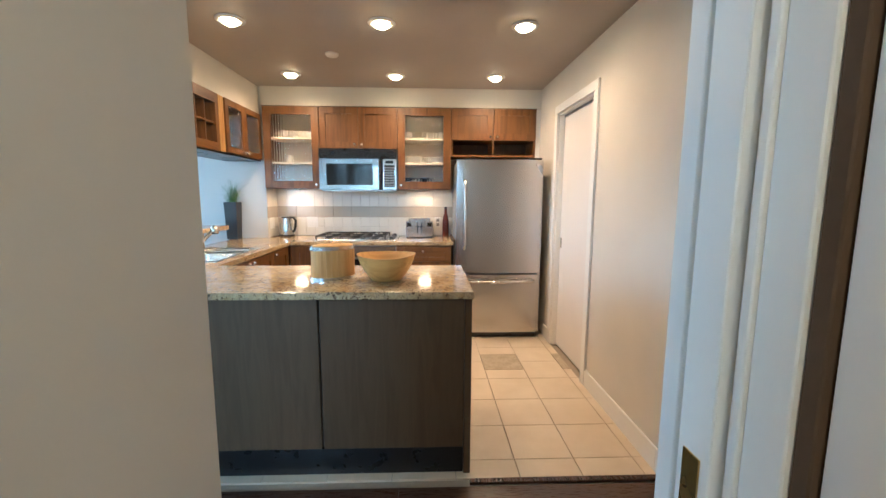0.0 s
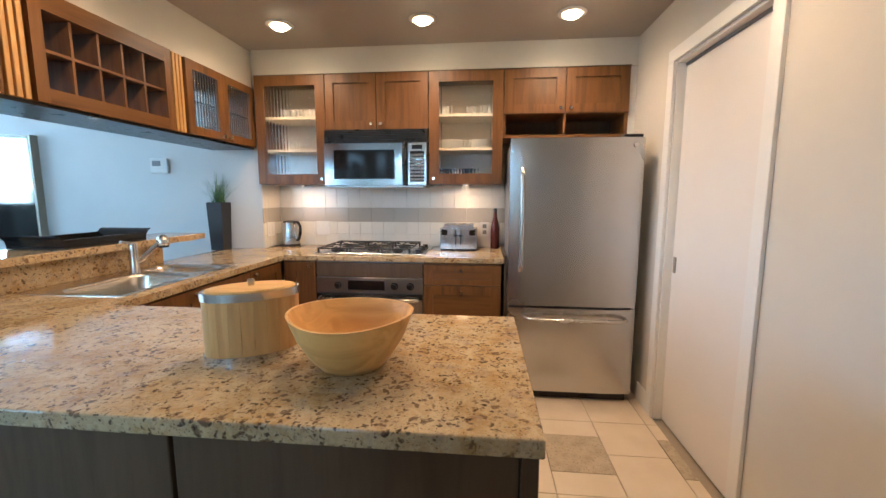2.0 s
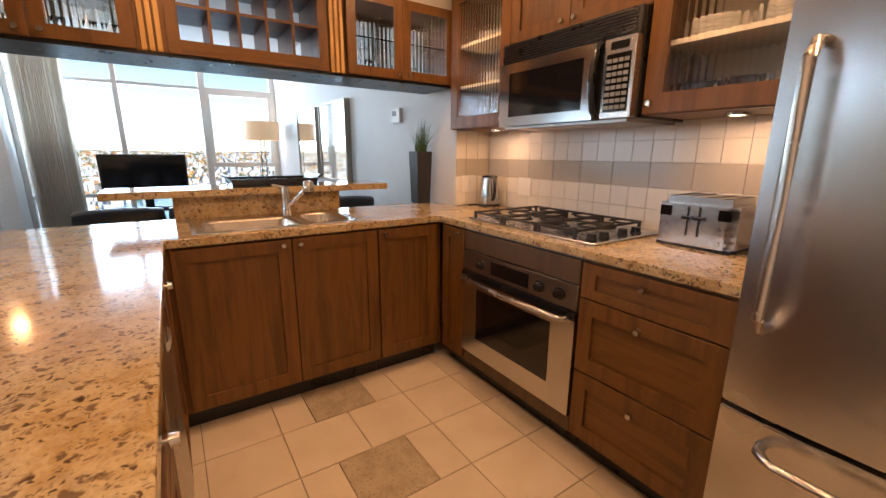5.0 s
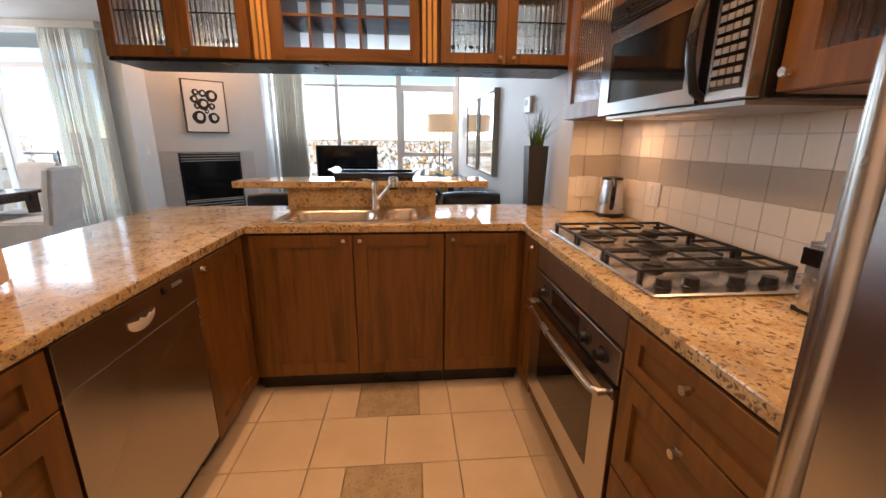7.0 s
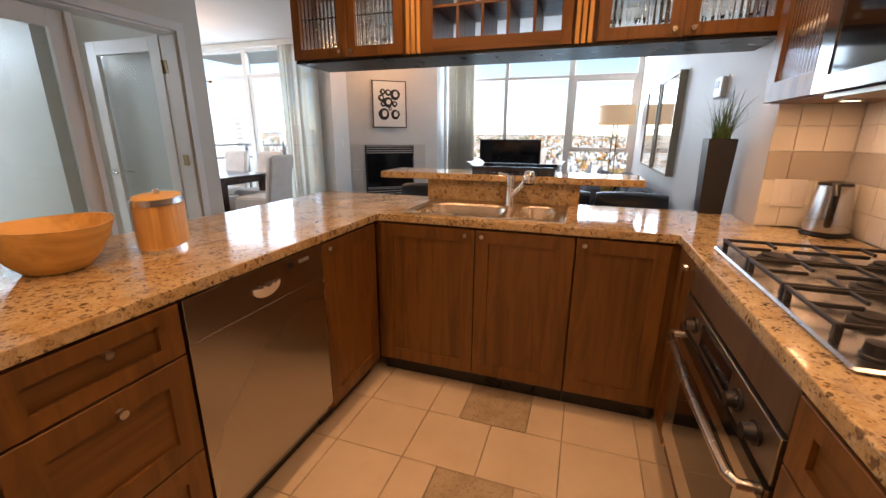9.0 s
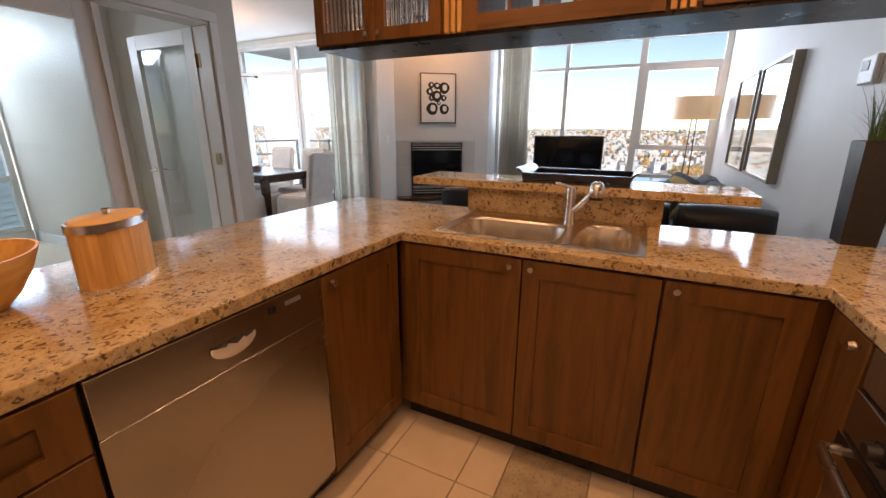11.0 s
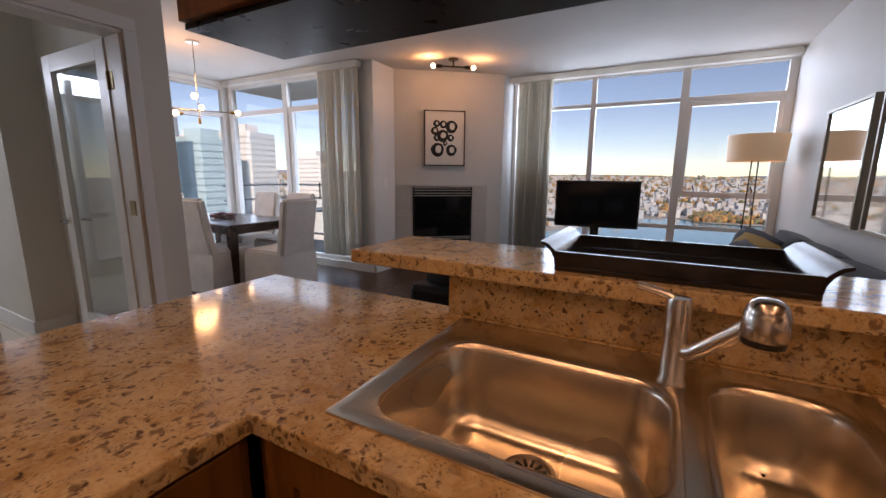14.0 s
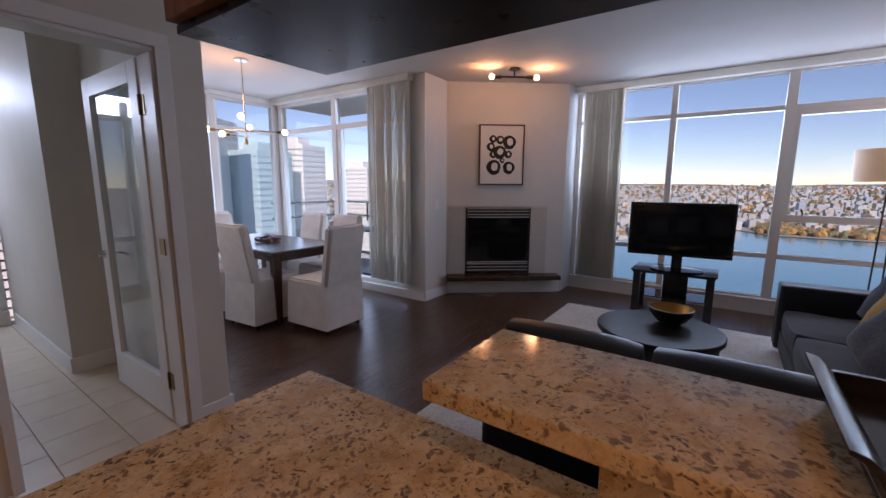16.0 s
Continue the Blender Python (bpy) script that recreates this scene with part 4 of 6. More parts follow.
part("grip", box(-0.008, 0.008, -0.008, 0.008, 0.179, 0.196, 0.002), NICKEL, lid, "small square metal grip")

# kettle
kx, ky = -1.495, 4.366
kt = thing("kettle", (kx, ky, TOP), "brushed steel electric kettle on a black base", "kettle")
part("base", lathe([(0, 0), (0.074, 0), (0.078, 0.006), (0.076, 0.018), (0, 0.019)], (kx, ky, TOP), 28), BLACK, kt, smooth=True)
part("body", lathe([(0, 0.020), (0.073, 0.020), (0.074, 0.03), (0.066, 0.11), (0.056, 0.185), (0.054, 0.195), (0, 0.196)], (kx, ky, TOP), 32), STEEL, kt, smooth=True)
part("lid", lathe([(0.054, 0.196), (0.050, 0.205), (0.02, 0.211), (0, 0.212)], (kx, ky, TOP), 28), BLACK, kt, smooth=True)
part("spout", prism([(kx - 0.05, ky - 0.018), (kx - 0.078, ky), (kx - 0.05, ky + 0.018)], TOP + 0.160, TOP + 0.195, 0.003), STEEL, kt)
part("handle", tube([(kx + 0.045, ky - 0.02, TOP + 0.200), (kx + 0.085, ky - 0.035, TOP + 0.197), (kx + 0.106, ky - 0.042, TOP + 0.165), (kx + 0.104, ky - 0.042, TOP + 0.11), (kx + 0.090, ky - 0.036, TOP + 0.065), (kx + 0.068, ky - 0.026, TOP + 0.05)], 0.012, 10), BLACK, kt, "black curved handle", smooth=True)
single("power_lead", tube([(kx - 0.07, ky - 0.02, TOP + 0.005), (kx - 0.11, ky - 0.09, TOP + 0.005), (kx - 0.09, ky - 0.14, TOP + 0.005), (kx - 0.13, ky - 0.13, TOP + 0.005), (kx - 0.148, ky - 0.08, TOP + 0.006)], 0.004, 8), BLACK, "black kettle cord lying on the granite", "cord", smooth=True)

# toaster
ts = thing("toaster", (-0.085, 4.2950, TOP), "brushed steel four-slice toaster with front levers", "toaster")
bm = box(-0.225, 0.055, 4.1850, 4.4350, TOP + 0.012, TOP + 0.195)
bmesh.ops.bevel(bm, geom=[e for e in bm.edges if max(v.co.z for v in e.verts) > TOP + 0.19 or abs(e.verts[0].co.z - e.verts[1].co.z) > 0.1], offset=0.028, segments=4, affect="EDGES")
part("body", bm, STEEL, ts, smooth=True)
part("foot", box(-0.218, 0.048, 4.1920, 4.4280, TOP, TOP + 0.0125), BLACK, ts)
for sx in (-0.19, -0.135, -0.06, -0.005):
    part("slot", box(sx, sx + 0.026, 4.2250, 4.4050, TOP + 0.1935, TOP + 0.1965), BLACK, ts)
for gx in (-0.105, -0.065):
    part("guide", box(gx - 0.003, gx + 0.003, 4.1820, 4.1860, TOP + 0.05, TOP + 0.16), BLACK, ts)
    part("lever", box(gx - 0.016, gx + 0.016, 4.1630, 4.1840, TOP + 0.112, TOP + 0.124, 0.003), BLACK, ts)
for gx in (-0.19, 0.02):
    part("display", box(gx - 0.022, gx + 0.022, 4.1815, 4.1860, TOP + 0.118, TOP + 0.158, 0.001), BLACKGLASS, ts)
    for dz in (0.035, 0.062, 0.089):
        for dx in (-0.012, 0.012):
            part("button", cyl((gx + dx, 4.1870, TOP + dz), (gx + dx, 4.1800, TOP + dz), 0.0065, n=12), CHROME, ts)

bt = thing("bottle", (0.195, 4.385, TOP), "tall dark red glass bottle with a cork", "bottle")
part("glass", lathe([(0, 0), (0.033, 0), (0.035, 0.01), (0.034, 0.16), (0.028, 0.20), (0.015, 0.245), (0.013, 0.29), (0, 0.291)], (0.195, 4.385, TOP), 24), plain("red_bottle", (0.10, 0.018, 0.010), 0.12, 0, 0.1, 0), bt, smooth=True)
part("cork", lathe([(0, 0.29), (0.014, 0.29), (0.016, 0.315), (0, 0.32)], (0.195, 4.385, TOP), 16), BLACK, bt, smooth=True)

# vase with grass
vx, vy = -1.905, 4.062
vs = thing("vase", (vx, vy, TOP), "tall square black vase of artificial green grass", "vase")
bm = loft([[(vx + sx * w, vy + sy * w, TOP + z) for sx, sy in ((1, 1), (-1, 1), (-1, -1), (1, -1))] for w, z in ((0.048, 0.0), (0.050, 0.004), (0.060, 0.36), (0.054, 0.363), (0.050, 0.33))], cap=True)
part("pot", bm, plain("black_stoneware", (0.020, 0.019, 0.020), 0.4, 0, 0.2, 0.2, 90), vs)
rng = random.Random(4)
GRASS = plain("grass_blade", (0.085, 0.17, 0.045), 0.5, 0, 0.4, 0)
bm = bmesh.new()
for k in range(110):
    a, lean, h = rng.uniform(0, 6.283), rng.uniform(0.02, 0.95), rng.uniform(0.14, 0.28)
    x0, y0 = vx + rng.uniform(-0.035, 0.035), vy + rng.uniform(-0.035, 0.035)
    prev = None
    for s in range(5):
        q = s / 4
        px, py = x0 + math.cos(a) * lean * 0.22 * q ** 1.6, y0 + math.sin(a) * lean * 0.14 * q ** 1.6
        py = min(py, NY - 0.01)
        pz = TOP + 0.33 + h * q * (1 - 0.25 * lean * q)
        w = 0.0026 * (1 - q * 0.9)
        pair = [bm.verts.new((px - w * math.sin(a), py + w * math.cos(a), pz)), bm.verts.new((px + w * math.sin(a), py - w * math.cos(a), pz))]
        if prev:
            bm.faces.new((prev[0], prev[1], pair[1], pair[0]))
        prev = pair
part("grass", bm, GRASS, vs, "thin green artificial grass blades", kind="stuff")

# tray on the bar
LACQ = plain("black_lacquer", (0.014, 0.012, 0.012), 0.2, 0, 0.05, 0)
tr = thing("tray", (-2.0, 3.03, 1.07), "dark espresso wood tray with scrolled black ends", "tray")
TX0, TX1, TY0, TY1, TZ = -2.15, -1.84, 2.835, 3.30, 1.07
part("base", box(TX0, TX1, TY0, TY1, TZ, TZ + 0.012, 0.002), LACQ, tr)
for a, b in ((TX0, TX0 + 0.012), (TX1 - 0.012, TX1)):
    part("rail", box(a, b, TY0, TY1, TZ + 0.0125, TZ + 0.045, 0.002), LACQ, tr)
for way, ye in ((-1, TY0), (1, TY1)):
    prof = [(0.0, 0.0125), (0.004, 0.030), (0.014, 0.048), (0.030, 0.062), (0.046, 0.066), (0.046, 0.060), (0.034, 0.055), (0.022, 0.043), (0.014, 0.028), (0.012, 0.0125)]
    bm = bmesh.new()
    ends = [[bm.verts.new((x, ye + way * (u - 0.012), TZ + z)) for u, z in prof] for x in (TX0 + 0.001, TX1 - 0.001)]
    for i in range(len(prof)):
        j = (i + 1) % len(prof)
        bm.faces.new((ends[0][i], ends[0][j], ends[1][j], ends[1][i]))
    bm.faces.new(ends[0])
    bm.faces.new(ends[1][::-1])
    part("scroll_end", bm, LACQ, tr, "glossy black scrolled end", smooth=True)

# crockery and glasses behind the ribbed doors
cup = single("cup", lathe([(0, 0), (0.024, 0), (0.036, 0.02), (0.040, 0.075), (0.037, 0.075), (0.033, 0.02), (0, 0.008)], (0, 0, 0), 16), CERAMIC, "white ceramic cup on a cabinet shelf", "cup", "crockery", smooth=True)
cup.location = (-1.46, 4.30, 1.913)
for x, z in ((-1.36, 1.913), (-1.25, 1.913), (-1.17, 1.913), (-1.42, 1.673), (-0.20, 1.913), (0.02, 1.913), (0.13, 1.913)):
    copy_thing(cup, pose(x, 4.30 + 0.02 * math.sin(40 * x), z))
stack = thing("plate_stack", (-1.27, 4.30, 1.428), "stack of white ceramic plates in a cabinet", "plates", group="crockery", local=True)
for k in range(6):
    part("plate", lathe([(0, 0.0), (0.06, 0.0), (0.10, 0.010), (0.10, 0.013), (0.06, 0.005), (0, 0.004)], (0, 0, k * 0.011), 24), CERAMIC, stack, smooth=True)
for x, y, z in ((-1.45, 4.30, 1.428), (-0.15, 4.30, 1.673), (0.09, 4.30, 1.673)):
    copy_thing(stack, pose(x, y, z))
DARKC = plain("dark_ceramic", (0.02, 0.022, 0.03), 0.2, 0, 0.1, 0)
dbowl = single("dark_bowl", lathe([(0, 0), (0.04, 0), (0.075, 0.05), (0.072, 0.05), (0.036, 0.006), (0, 0.006)], (0, 0, 0), 20), DARKC, "dark glazed bowl on a cabinet shelf", "bowl", "crockery", smooth=True)
dbowl.location = (-0.19, 4.30, 1.428)
for x, z in ((-0.03, 1.428), (0.13, 1.428), (-0.19, 1.479), (-0.03, 1.479)):
    copy_thing(dbowl, pose(x, 4.30, z))
goblet = single("wine_glass", lathe([(0.030, 0.0), (0.030, 0.003), (0.004, 0.006), (0.004, 0.07), (0.026, 0.09), (0.034, 0.12), (0.030, 0.165), (0.028, 0.165), (0.032, 0.12), (0.024, 0.092), (0.0, 0.078)], (0, 0, 0), 14), CLEAR, "clear stemmed wine glass in a hanging cabinet", "glass", "glasses", smooth=True)
goblet.location = (-1.78, 1.93, 1.706)
for u in (2.03, 2.12, 2.26, 2.36, 2.44, 3.52, 3.62, 3.71, 3.85, 3.95, 4.05):
    copy_thing(goblet, pose(-1.77 - 0.06 * (round(u * 100) % 2), u, 1.706))
tumbler = single("tumbler", lathe([(0, 0), (0.030, 0), (0.034, 0.085), (0.032, 0.085), (0.028, 0.006), (0, 0.006)], (0, 0, 0), 14), CLEAR, "clear glass tumbler on a glass shelf", "glass", "glasses", smooth=True)
tumbler.location = (-1.80, 1.94, 1.9035)
for u in (2.05, 2.27, 2.40, 3.55, 3.66, 3.88, 3.99):
    copy_thing(tumbler, pose(-1.80, u, 1.9035))

# ceiling lights, plates and small fixtures
dl = thing("downlight", (*DOWNLIGHTS[0], KITCHEN_CEIL), "round recessed ceiling downlight, lit, with white trim", "ceiling light", group="downlights", local=True)
part("trim", lathe([(0.052, -0.001), (0.082, -0.001), (0.085, -0.006), (0.080, -0.010), (0.060, -0.012), (0.052, -0.006), (0.052, -0.001)], (0, 0, 0), 28), TRIM, dl, smooth=True)
part("bulb", lathe([(0.046, -0.0015), (0.049, -0.012), (0.044, -0.024), (0.028, -0.033), (0.0, -0.036)], (0, 0, 0), 24), BULB, dl, "lit frosted bulb", smooth=True)
for x, y in DOWNLIGHTS[1:]:
    copy_thing(dl, pose(x, y, KITCHEN_CEIL))
# copies of the fixture for the added, unseen hall lamps
for x, y, z in HALL_FILLS:
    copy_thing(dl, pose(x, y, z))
for ux in (-1.33, -0.03):
    pk = thing("puck_light", (ux, 4.27, 1.41), "small lit puck light under a wall cabinet", "cabinet light", group="puck lights", local=True)
    part("rim", lathe([(0.026, -0.0005), (0.036, -0.0005), (0.036, -0.010), (0.026, -0.010), (0.026, -0.0005)], (0, 0, 0), 20), NICKEL, pk)
    part("lens", lathe([(0.026, -0.002), (0.024, -0.008), (0, -0.009)], (0, 0, 0), 20), glow("puck_glow", (1.0, 0.78, 0.5), 8), pk)
sd = thing("smoke_alarm", (-0.71, 3.20, KITCHEN_CEIL), "small round white ceiling alarm", "smoke alarm", local=True)
part("body", lathe([(0.048, -0.0005), (0.048, -0.012), (0.036, -0.022), (0, -0.024)], (0, 0, 0), 24), WHITEP, sd, smooth=True)


def plate(name, label, corner, size, slots, axis, way):
    """A wall plate: its lower corner, width and height, on a wall facing along axis."""
    x, y, z = corner
    w, h = size
    pl = thing(name, (x, y, z), label, "wall plate")
    d = 0.006 * way
    def b(u0, u1, z0, z1, t0, t1, bev=0.0):
        return box(x + u0, x + u1, *sorted((y + t0 * way, y + t1 * way)), z + z0, z + z1, bev) if axis == "y" else box(*sorted((x + t0 * way, x + t1 * way)), y + u0, y + u1, z + z0, z + z1, bev)
    part("cover", b(0, w, 0, h, 0.0005, 0.006, 0.002), WHITEP, pl)
    for u0, u1, z0, z1, m in slots:
        part("insert", b(u0, u1, z0, z1, 0.006, 0.0085, 0.0008), m, pl)
    return pl


plate("light_switch", "white double rocker light switch on the beige wall", (1.395, 1.80, 1.183), (0.075, 0.12), [(0.018, 0.057, 0.062, 0.105, WHITEP), (0.018, 0.057, 0.018, 0.058, WHITEP)], "y", -1)
plate("outlet", "white power outlet on the tiled splashback", (0.075, KY - 0.012, 1.0), (0.075, 0.115), [(0.022, 0.053, 0.065, 0.098, GREYP), (0.022, 0.053, 0.018, 0.05, GREYP)], "y", -1)
plate("outlet", "white power outlet on the tiled splashback", (-1.30, KY - 0.012, 1.0), (0.115, 0.115), [(0.022, 0.053, 0.02, 0.098, WHITEP), (0.068, 0.095, 0.02, 0.098, WHITEP)], "y", -1)
plate("outlet", "white power outlet beside the kettle", (-1.612, 4.21, 1.0), (0.115, 0.115), [(0.022, 0.053, 0.02, 0.098, WHITEP), (0.068, 0.095, 0.02, 0.098, WHITEP)], "x", 1)
th = plate("thermostat", "white wall thermostat with a grey display", (-2.52, NY, 1.495), (0.16, 0.125), [(0.03, 0.10, 0.055, 0.10, GREYP)], "y", -1)
part("housing", box(-2.515, -2.365, NY - 0.03, NY - 0.006, 1.50, 1.615, 0.006), WHITEP, th)
part("display", box(-2.49, -2.42, NY - 0.032, NY - 0.029, 1.555, 1.595), GREYP, th)
plate("light_switch", "white light switch on the column beside the fireplace", (-5.36, -0.24, 1.10), (0.075, 0.12), [(0.024, 0.05, 0.03, 0.09, WHITEP)], "y", 1)

# ---- doors, trim and windows ----
struct("baseboard_east", boxes([(EX - 0.014, EX - 0.001, 1.80, PD0 - 0.07, 0, 0.12), (EX - 0.014, EX - 0.001, PD1 + 0.07, 3.78, 0, 0.12), (EX - 0.014, 3.0, 1.785, 1.799, 0, 0.12)], 0.002), TRIM)
struct("baseboard_living", boxes([(WX + 0.001, -1.96, NY - 0.015, NY - 0.001, 0, 0.12), (-2.455, -2.441, -3.05, 0.27, 0, 0.12), (-2.455, -2.27, 0.271, 0.285, 0, 0.12), (-5.54, DX + 0.014, -0.229, -0.215, 0, 0.12), (-2.039, -2.025, -3.05, -1.186, 0, 0.12), (-2.29, -2.025, -1.199, -1.186, 0, 0.12)], 0.002), TRIM)
struct("trim_pantry_door", boxes([(EX - 0.018, EX - 0.001, PD0 - 0.068, PD0, 0, PDH), (EX - 0.018, EX - 0.001, PD1, PD1 + 0.068, 0, PDH), (EX - 0.018, EX - 0.001, PD0 - 0.068, PD1 + 0.068, PDH + 0.0005, PDH + 0.068), (EX, EX + 0.11, PD0, PD0 + 0.012, 0, PDH), (EX, EX + 0.11, PD1 - 0.012, PD1, 0, PDH), (EX, EX + 0.11, PD0 + 0.012, PD1 - 0.012, PDH - 0.014, PDH)], 0.002), TRIM)
pd = thing("door_1", (EX + 0.06, 3.16, 0), "flat white sliding pantry door, closed", "door", kind="structure")
part("leaf", box(EX + 0.045, EX + 0.082, PD0 + 0.002, PD1 - 0.014, 0.006, PDH - 0.03, 0.002), DOORW, pd)
part("track", box(EX + 0.04, EX + 0.09, PD0 + 0.013, PD1 - 0.013, PDH - 0.029, PDH - 0.0145), GREYP, pd)
part("latch", box(EX + 0.041, EX + 0.046, PD1 - 0.062, PD1 - 0.03, 0.895, 0.985, 0.002), NICKEL, pd, "flush steel latch plate")

# den door: trim, jambs and the open leaf
struct("trim_den_door", boxes([(-2.275, -2.21, 0.271, 0.287, 0, 2.07), (-2.275, -0.472, 0.271, 0.287, 2.0705, 2.138), (-2.209, -2.192, 0.10, 0.27, 0, 2.05), (-0.488, -0.471, 0.10, 0.27, 0, 2.05), (-2.209, -0.471, 0.10, 0.27, 2.051, 2.069)], 0.002), TRIM)
fd_ = thing("door_2", (-2.165, 0.1, 0), "white French door with one tall glass pane, open", "door", kind="structure")
LX0, LX1, LY0, LY1 = -2.222, -2.184, -0.772, 0.098
part("stile", box(LX0, LX1, LY0, LY0 + 0.115, 0.012, 2.045, 0.002), TRIM, fd_)
part("stile", box(LX0, LX1, LY1 - 0.115, LY1, 0.012, 2.045, 0.002), TRIM, fd_)
part("rail", box(LX0, LX1, LY0 + 0.1155, LY1 - 0.1155, 0.012, 0.255, 0.002), TRIM, fd_)
part("rail", box(LX0, LX1, LY0 + 0.1155, LY1 - 0.1155, 1.935, 2.045, 0.002), TRIM, fd_)
p = part("pane", box(LX0 + 0.017, LX0 + 0.021, LY0 + 0.11, LY1 - 0.11, 0.25, 1.94), PANE, fd_, "clear glass pane")
p.visible_shadow = False
for way, x in ((1, LX1), (-1, LX0)):
    h = part("door_handle", cyl((x, LY0 + 0.06, 0.935), (x + way * 0.012, LY0 + 0.06, 0.935), 0.026, n=20), CHROME, fd_, smooth=True)
    part("lever", tube([(x + way * 0.01, LY0 + 0.06, 0.935), (x + way * 0.045, LY0 + 0.06, 0.935), (x + way * 0.052, LY0 + 0.075, 0.935), (x + way * 0.052, LY0 + 0.165, 0.932)], 0.0085, 10), CHROME, h, smooth=True)
AGED = plain("aged_brass", (0.34, 0.25, 0.13), 0.38, 1.0, 0.12, 0.1)
for z in (0.27, 1.81):
    h = part("hinge", boxes([(-2.1918, -2.1885, 0.1005, 0.150, z - 0.05, z + 0.05)]), AGED, fd_, "brass butt hinge")
    part("pin", cyl((-2.183, 0.104, z - 0.052), (-2.183, 0.104, z + 0.052), 0.0065, n=10), AGED, h, smooth=True)
single("strike_plate", box(-2.1915, -2.186, 0.165, 0.225, 1.02, 1.11), AGED, "metal catch plate on the door jamb", "plate", kind="structure")
# the closed leaf of the pair
cl = thing("door_4", (-0.92, 0.14, 0), "white French door with one tall glass pane, closed", "door", kind="structure")
for a, b, z0, z1, nm in ((-1.525, -1.415, 0.012, 2.045, "stile"), (-0.60, -0.49, 0.012, 2.045, "stile"), (-1.4145, -0.6005, 0.012, 0.255, "rail"), (-1.4145, -0.6005, 1.935, 2.045, "rail")):
    part(nm, box(a, b, 0.115, 0.153, z0, z1, 0.002), TRIM, cl)
p = part("pane", box(-1.42, -0.595, 0.132, 0.136, 0.25, 1.94), PANE, cl, "clear glass pane")
p.visible_shadow = False
part("astragal", box(-1.55, -1.51, 0.1535, 0.170, 0.012, 2.045, 0.002), TRIM, cl)
# doorway at the start
struct("trim_entry_door", boxes([(0.358, 0.379, 0.535, 0.574, 0, 2.10), (0.368, 0.379, 0.515, 0.535, 0, 2.10), (0.350, 0.379, 0.452, 0.515, 0, 2.10), (0.368, 0.379, 0.438, 0.452, 0, 2.10), (0.358, 0.379, 0.424, 0.438, 0, 2.10), (0.364, 0.379, 0.369, 0.424, 0, 2.10)], 0.002), TRIM)
# brown strip painted as the shadow in the gap beside the open door
struct("door_gap_shadow", box(0.3705, 0.402, 0.3475, 0.3685, 0.0, 2.10, 0.002), plain("gap_shadow_brown", (0.085, 0.048, 0.024), 0.8))
ed = thing("door_5", (0.42, 0.0, 0), "white flush entry door, wide open against the passage wall", "door", kind="structure")
part("leaf", box(0.379, 0.423, -0.46, 0.346, 0.008, 2.06, 0.003), DOORW, ed)
for z in (0.25, 1.05, 1.82):
    part("hinge", cyl((0.4305, 0.352, z - 0.05), (0.4305, 0.352, z + 0.05), 0.007, n=10), NICKEL, ed, smooth=True)
single("strike_plate", box(0.3475, 0.3505, 0.468, 0.500, 0.925, 1.005), BRASS, "brass strike plate in the white door jamb", "plate", kind="structure")
single("door_3", boxes([(1.80, 2.57, 1.786, 1.799, 0, 2.10)], 0.004), DOORW, "plain white door in the beige wall", "door", kind="structure")


def window_wall(name, label, axis, face, way, bars, panes, loc):
    """bars: u0, u1, z0, z1, depth. panes: u0, u1, z0, z1."""
    w = thing(name, loc, label, "window", kind="structure")
    def b(u0, u1, d0, d1, z0, z1, bev=0.0):
        a, c = sorted((face + way * d0, face + way * d1))
        return box(a, c, u0, u1, z0, z1, bev) if axis == "y" else box(u0, u1, a, c, z0, z1, bev)
    for u0, u1, z0, z1, d in bars:
        part("mullion" if z1 - z0 > u1 - u0 else "transom", b(u0, u1, -0.05, d, z0, z1, 0.003), WINFRAME, w)
    for u0, u1, z0, z1 in panes:
        p = part("pane", b(u0, u1, -0.012, -0.008, z0, z1), PANE, w)
        p.visible_shadow = False
    return w


W = window_wall("window_1", "tall grey-framed window wall over the water", "y", WX - 0.06, 1, [
    (0.942, 1.00, 0.15, 2.60, 0.03), (2.03, 2.095, 0.15, 2.60, 0.03), (3.075, 3.165, 0.15, 2.60, 0.035), (4.09, NY - 0.001, 0.15, 2.60, 0.03),
    (1.00, 2.03, 2.18, 2.23, 0.028), (2.095, 3.075, 2.18, 2.23, 0.028), (3.165, 4.09, 2.17, 2.23, 0.028),
    (1.00, 2.03, 0.62, 0.67, 0.028), (2.095, 3.075, 0.62, 0.67, 0.028), (3.165, 4.09, 0.62, 0.67, 0.028),
    (3.165, 4.09, 1.03, 1.10, 0.03), (3.165, 3.21, 1.10, 2.17, 0.026), (4.045, 4.09, 1.10, 2.17, 0.026), (3.21, 4.045, 2.12, 2.17, 0.026),
    (1.00, 2.03, 0.15, 0.19, 0.028), (2.095, 3.075, 0.15, 0.19, 0.028), (3.165, 4.09, 0.15, 0.19, 0.028), (1.00, 4.09, 2.55, 2.60, 0.029)],
    [(a, b, z0, z1) for a, b in ((1.00, 2.03), (2.095, 3.075), (3.165, 4.09)) for z0, z1 in ((0.19, 0.62), (0.67, 2.18), (2.23, 2.55))], (WX, 2.55, 0.15))
for ly in (3.32, 3.90):
    part("latch", tube([(WX - 0.03, ly, 1.10), (WX + 0.01, ly, 1.12), (WX + 0.02, ly - 0.02, 1.17)], 0.008, 8), BLACK, W, "dark window latch")
struct("window_sill_1", box(WX - 0.06, WX + 0.02, 0.945, NY - 0.002, 0.151, 0.17, 0.004), TRIM)
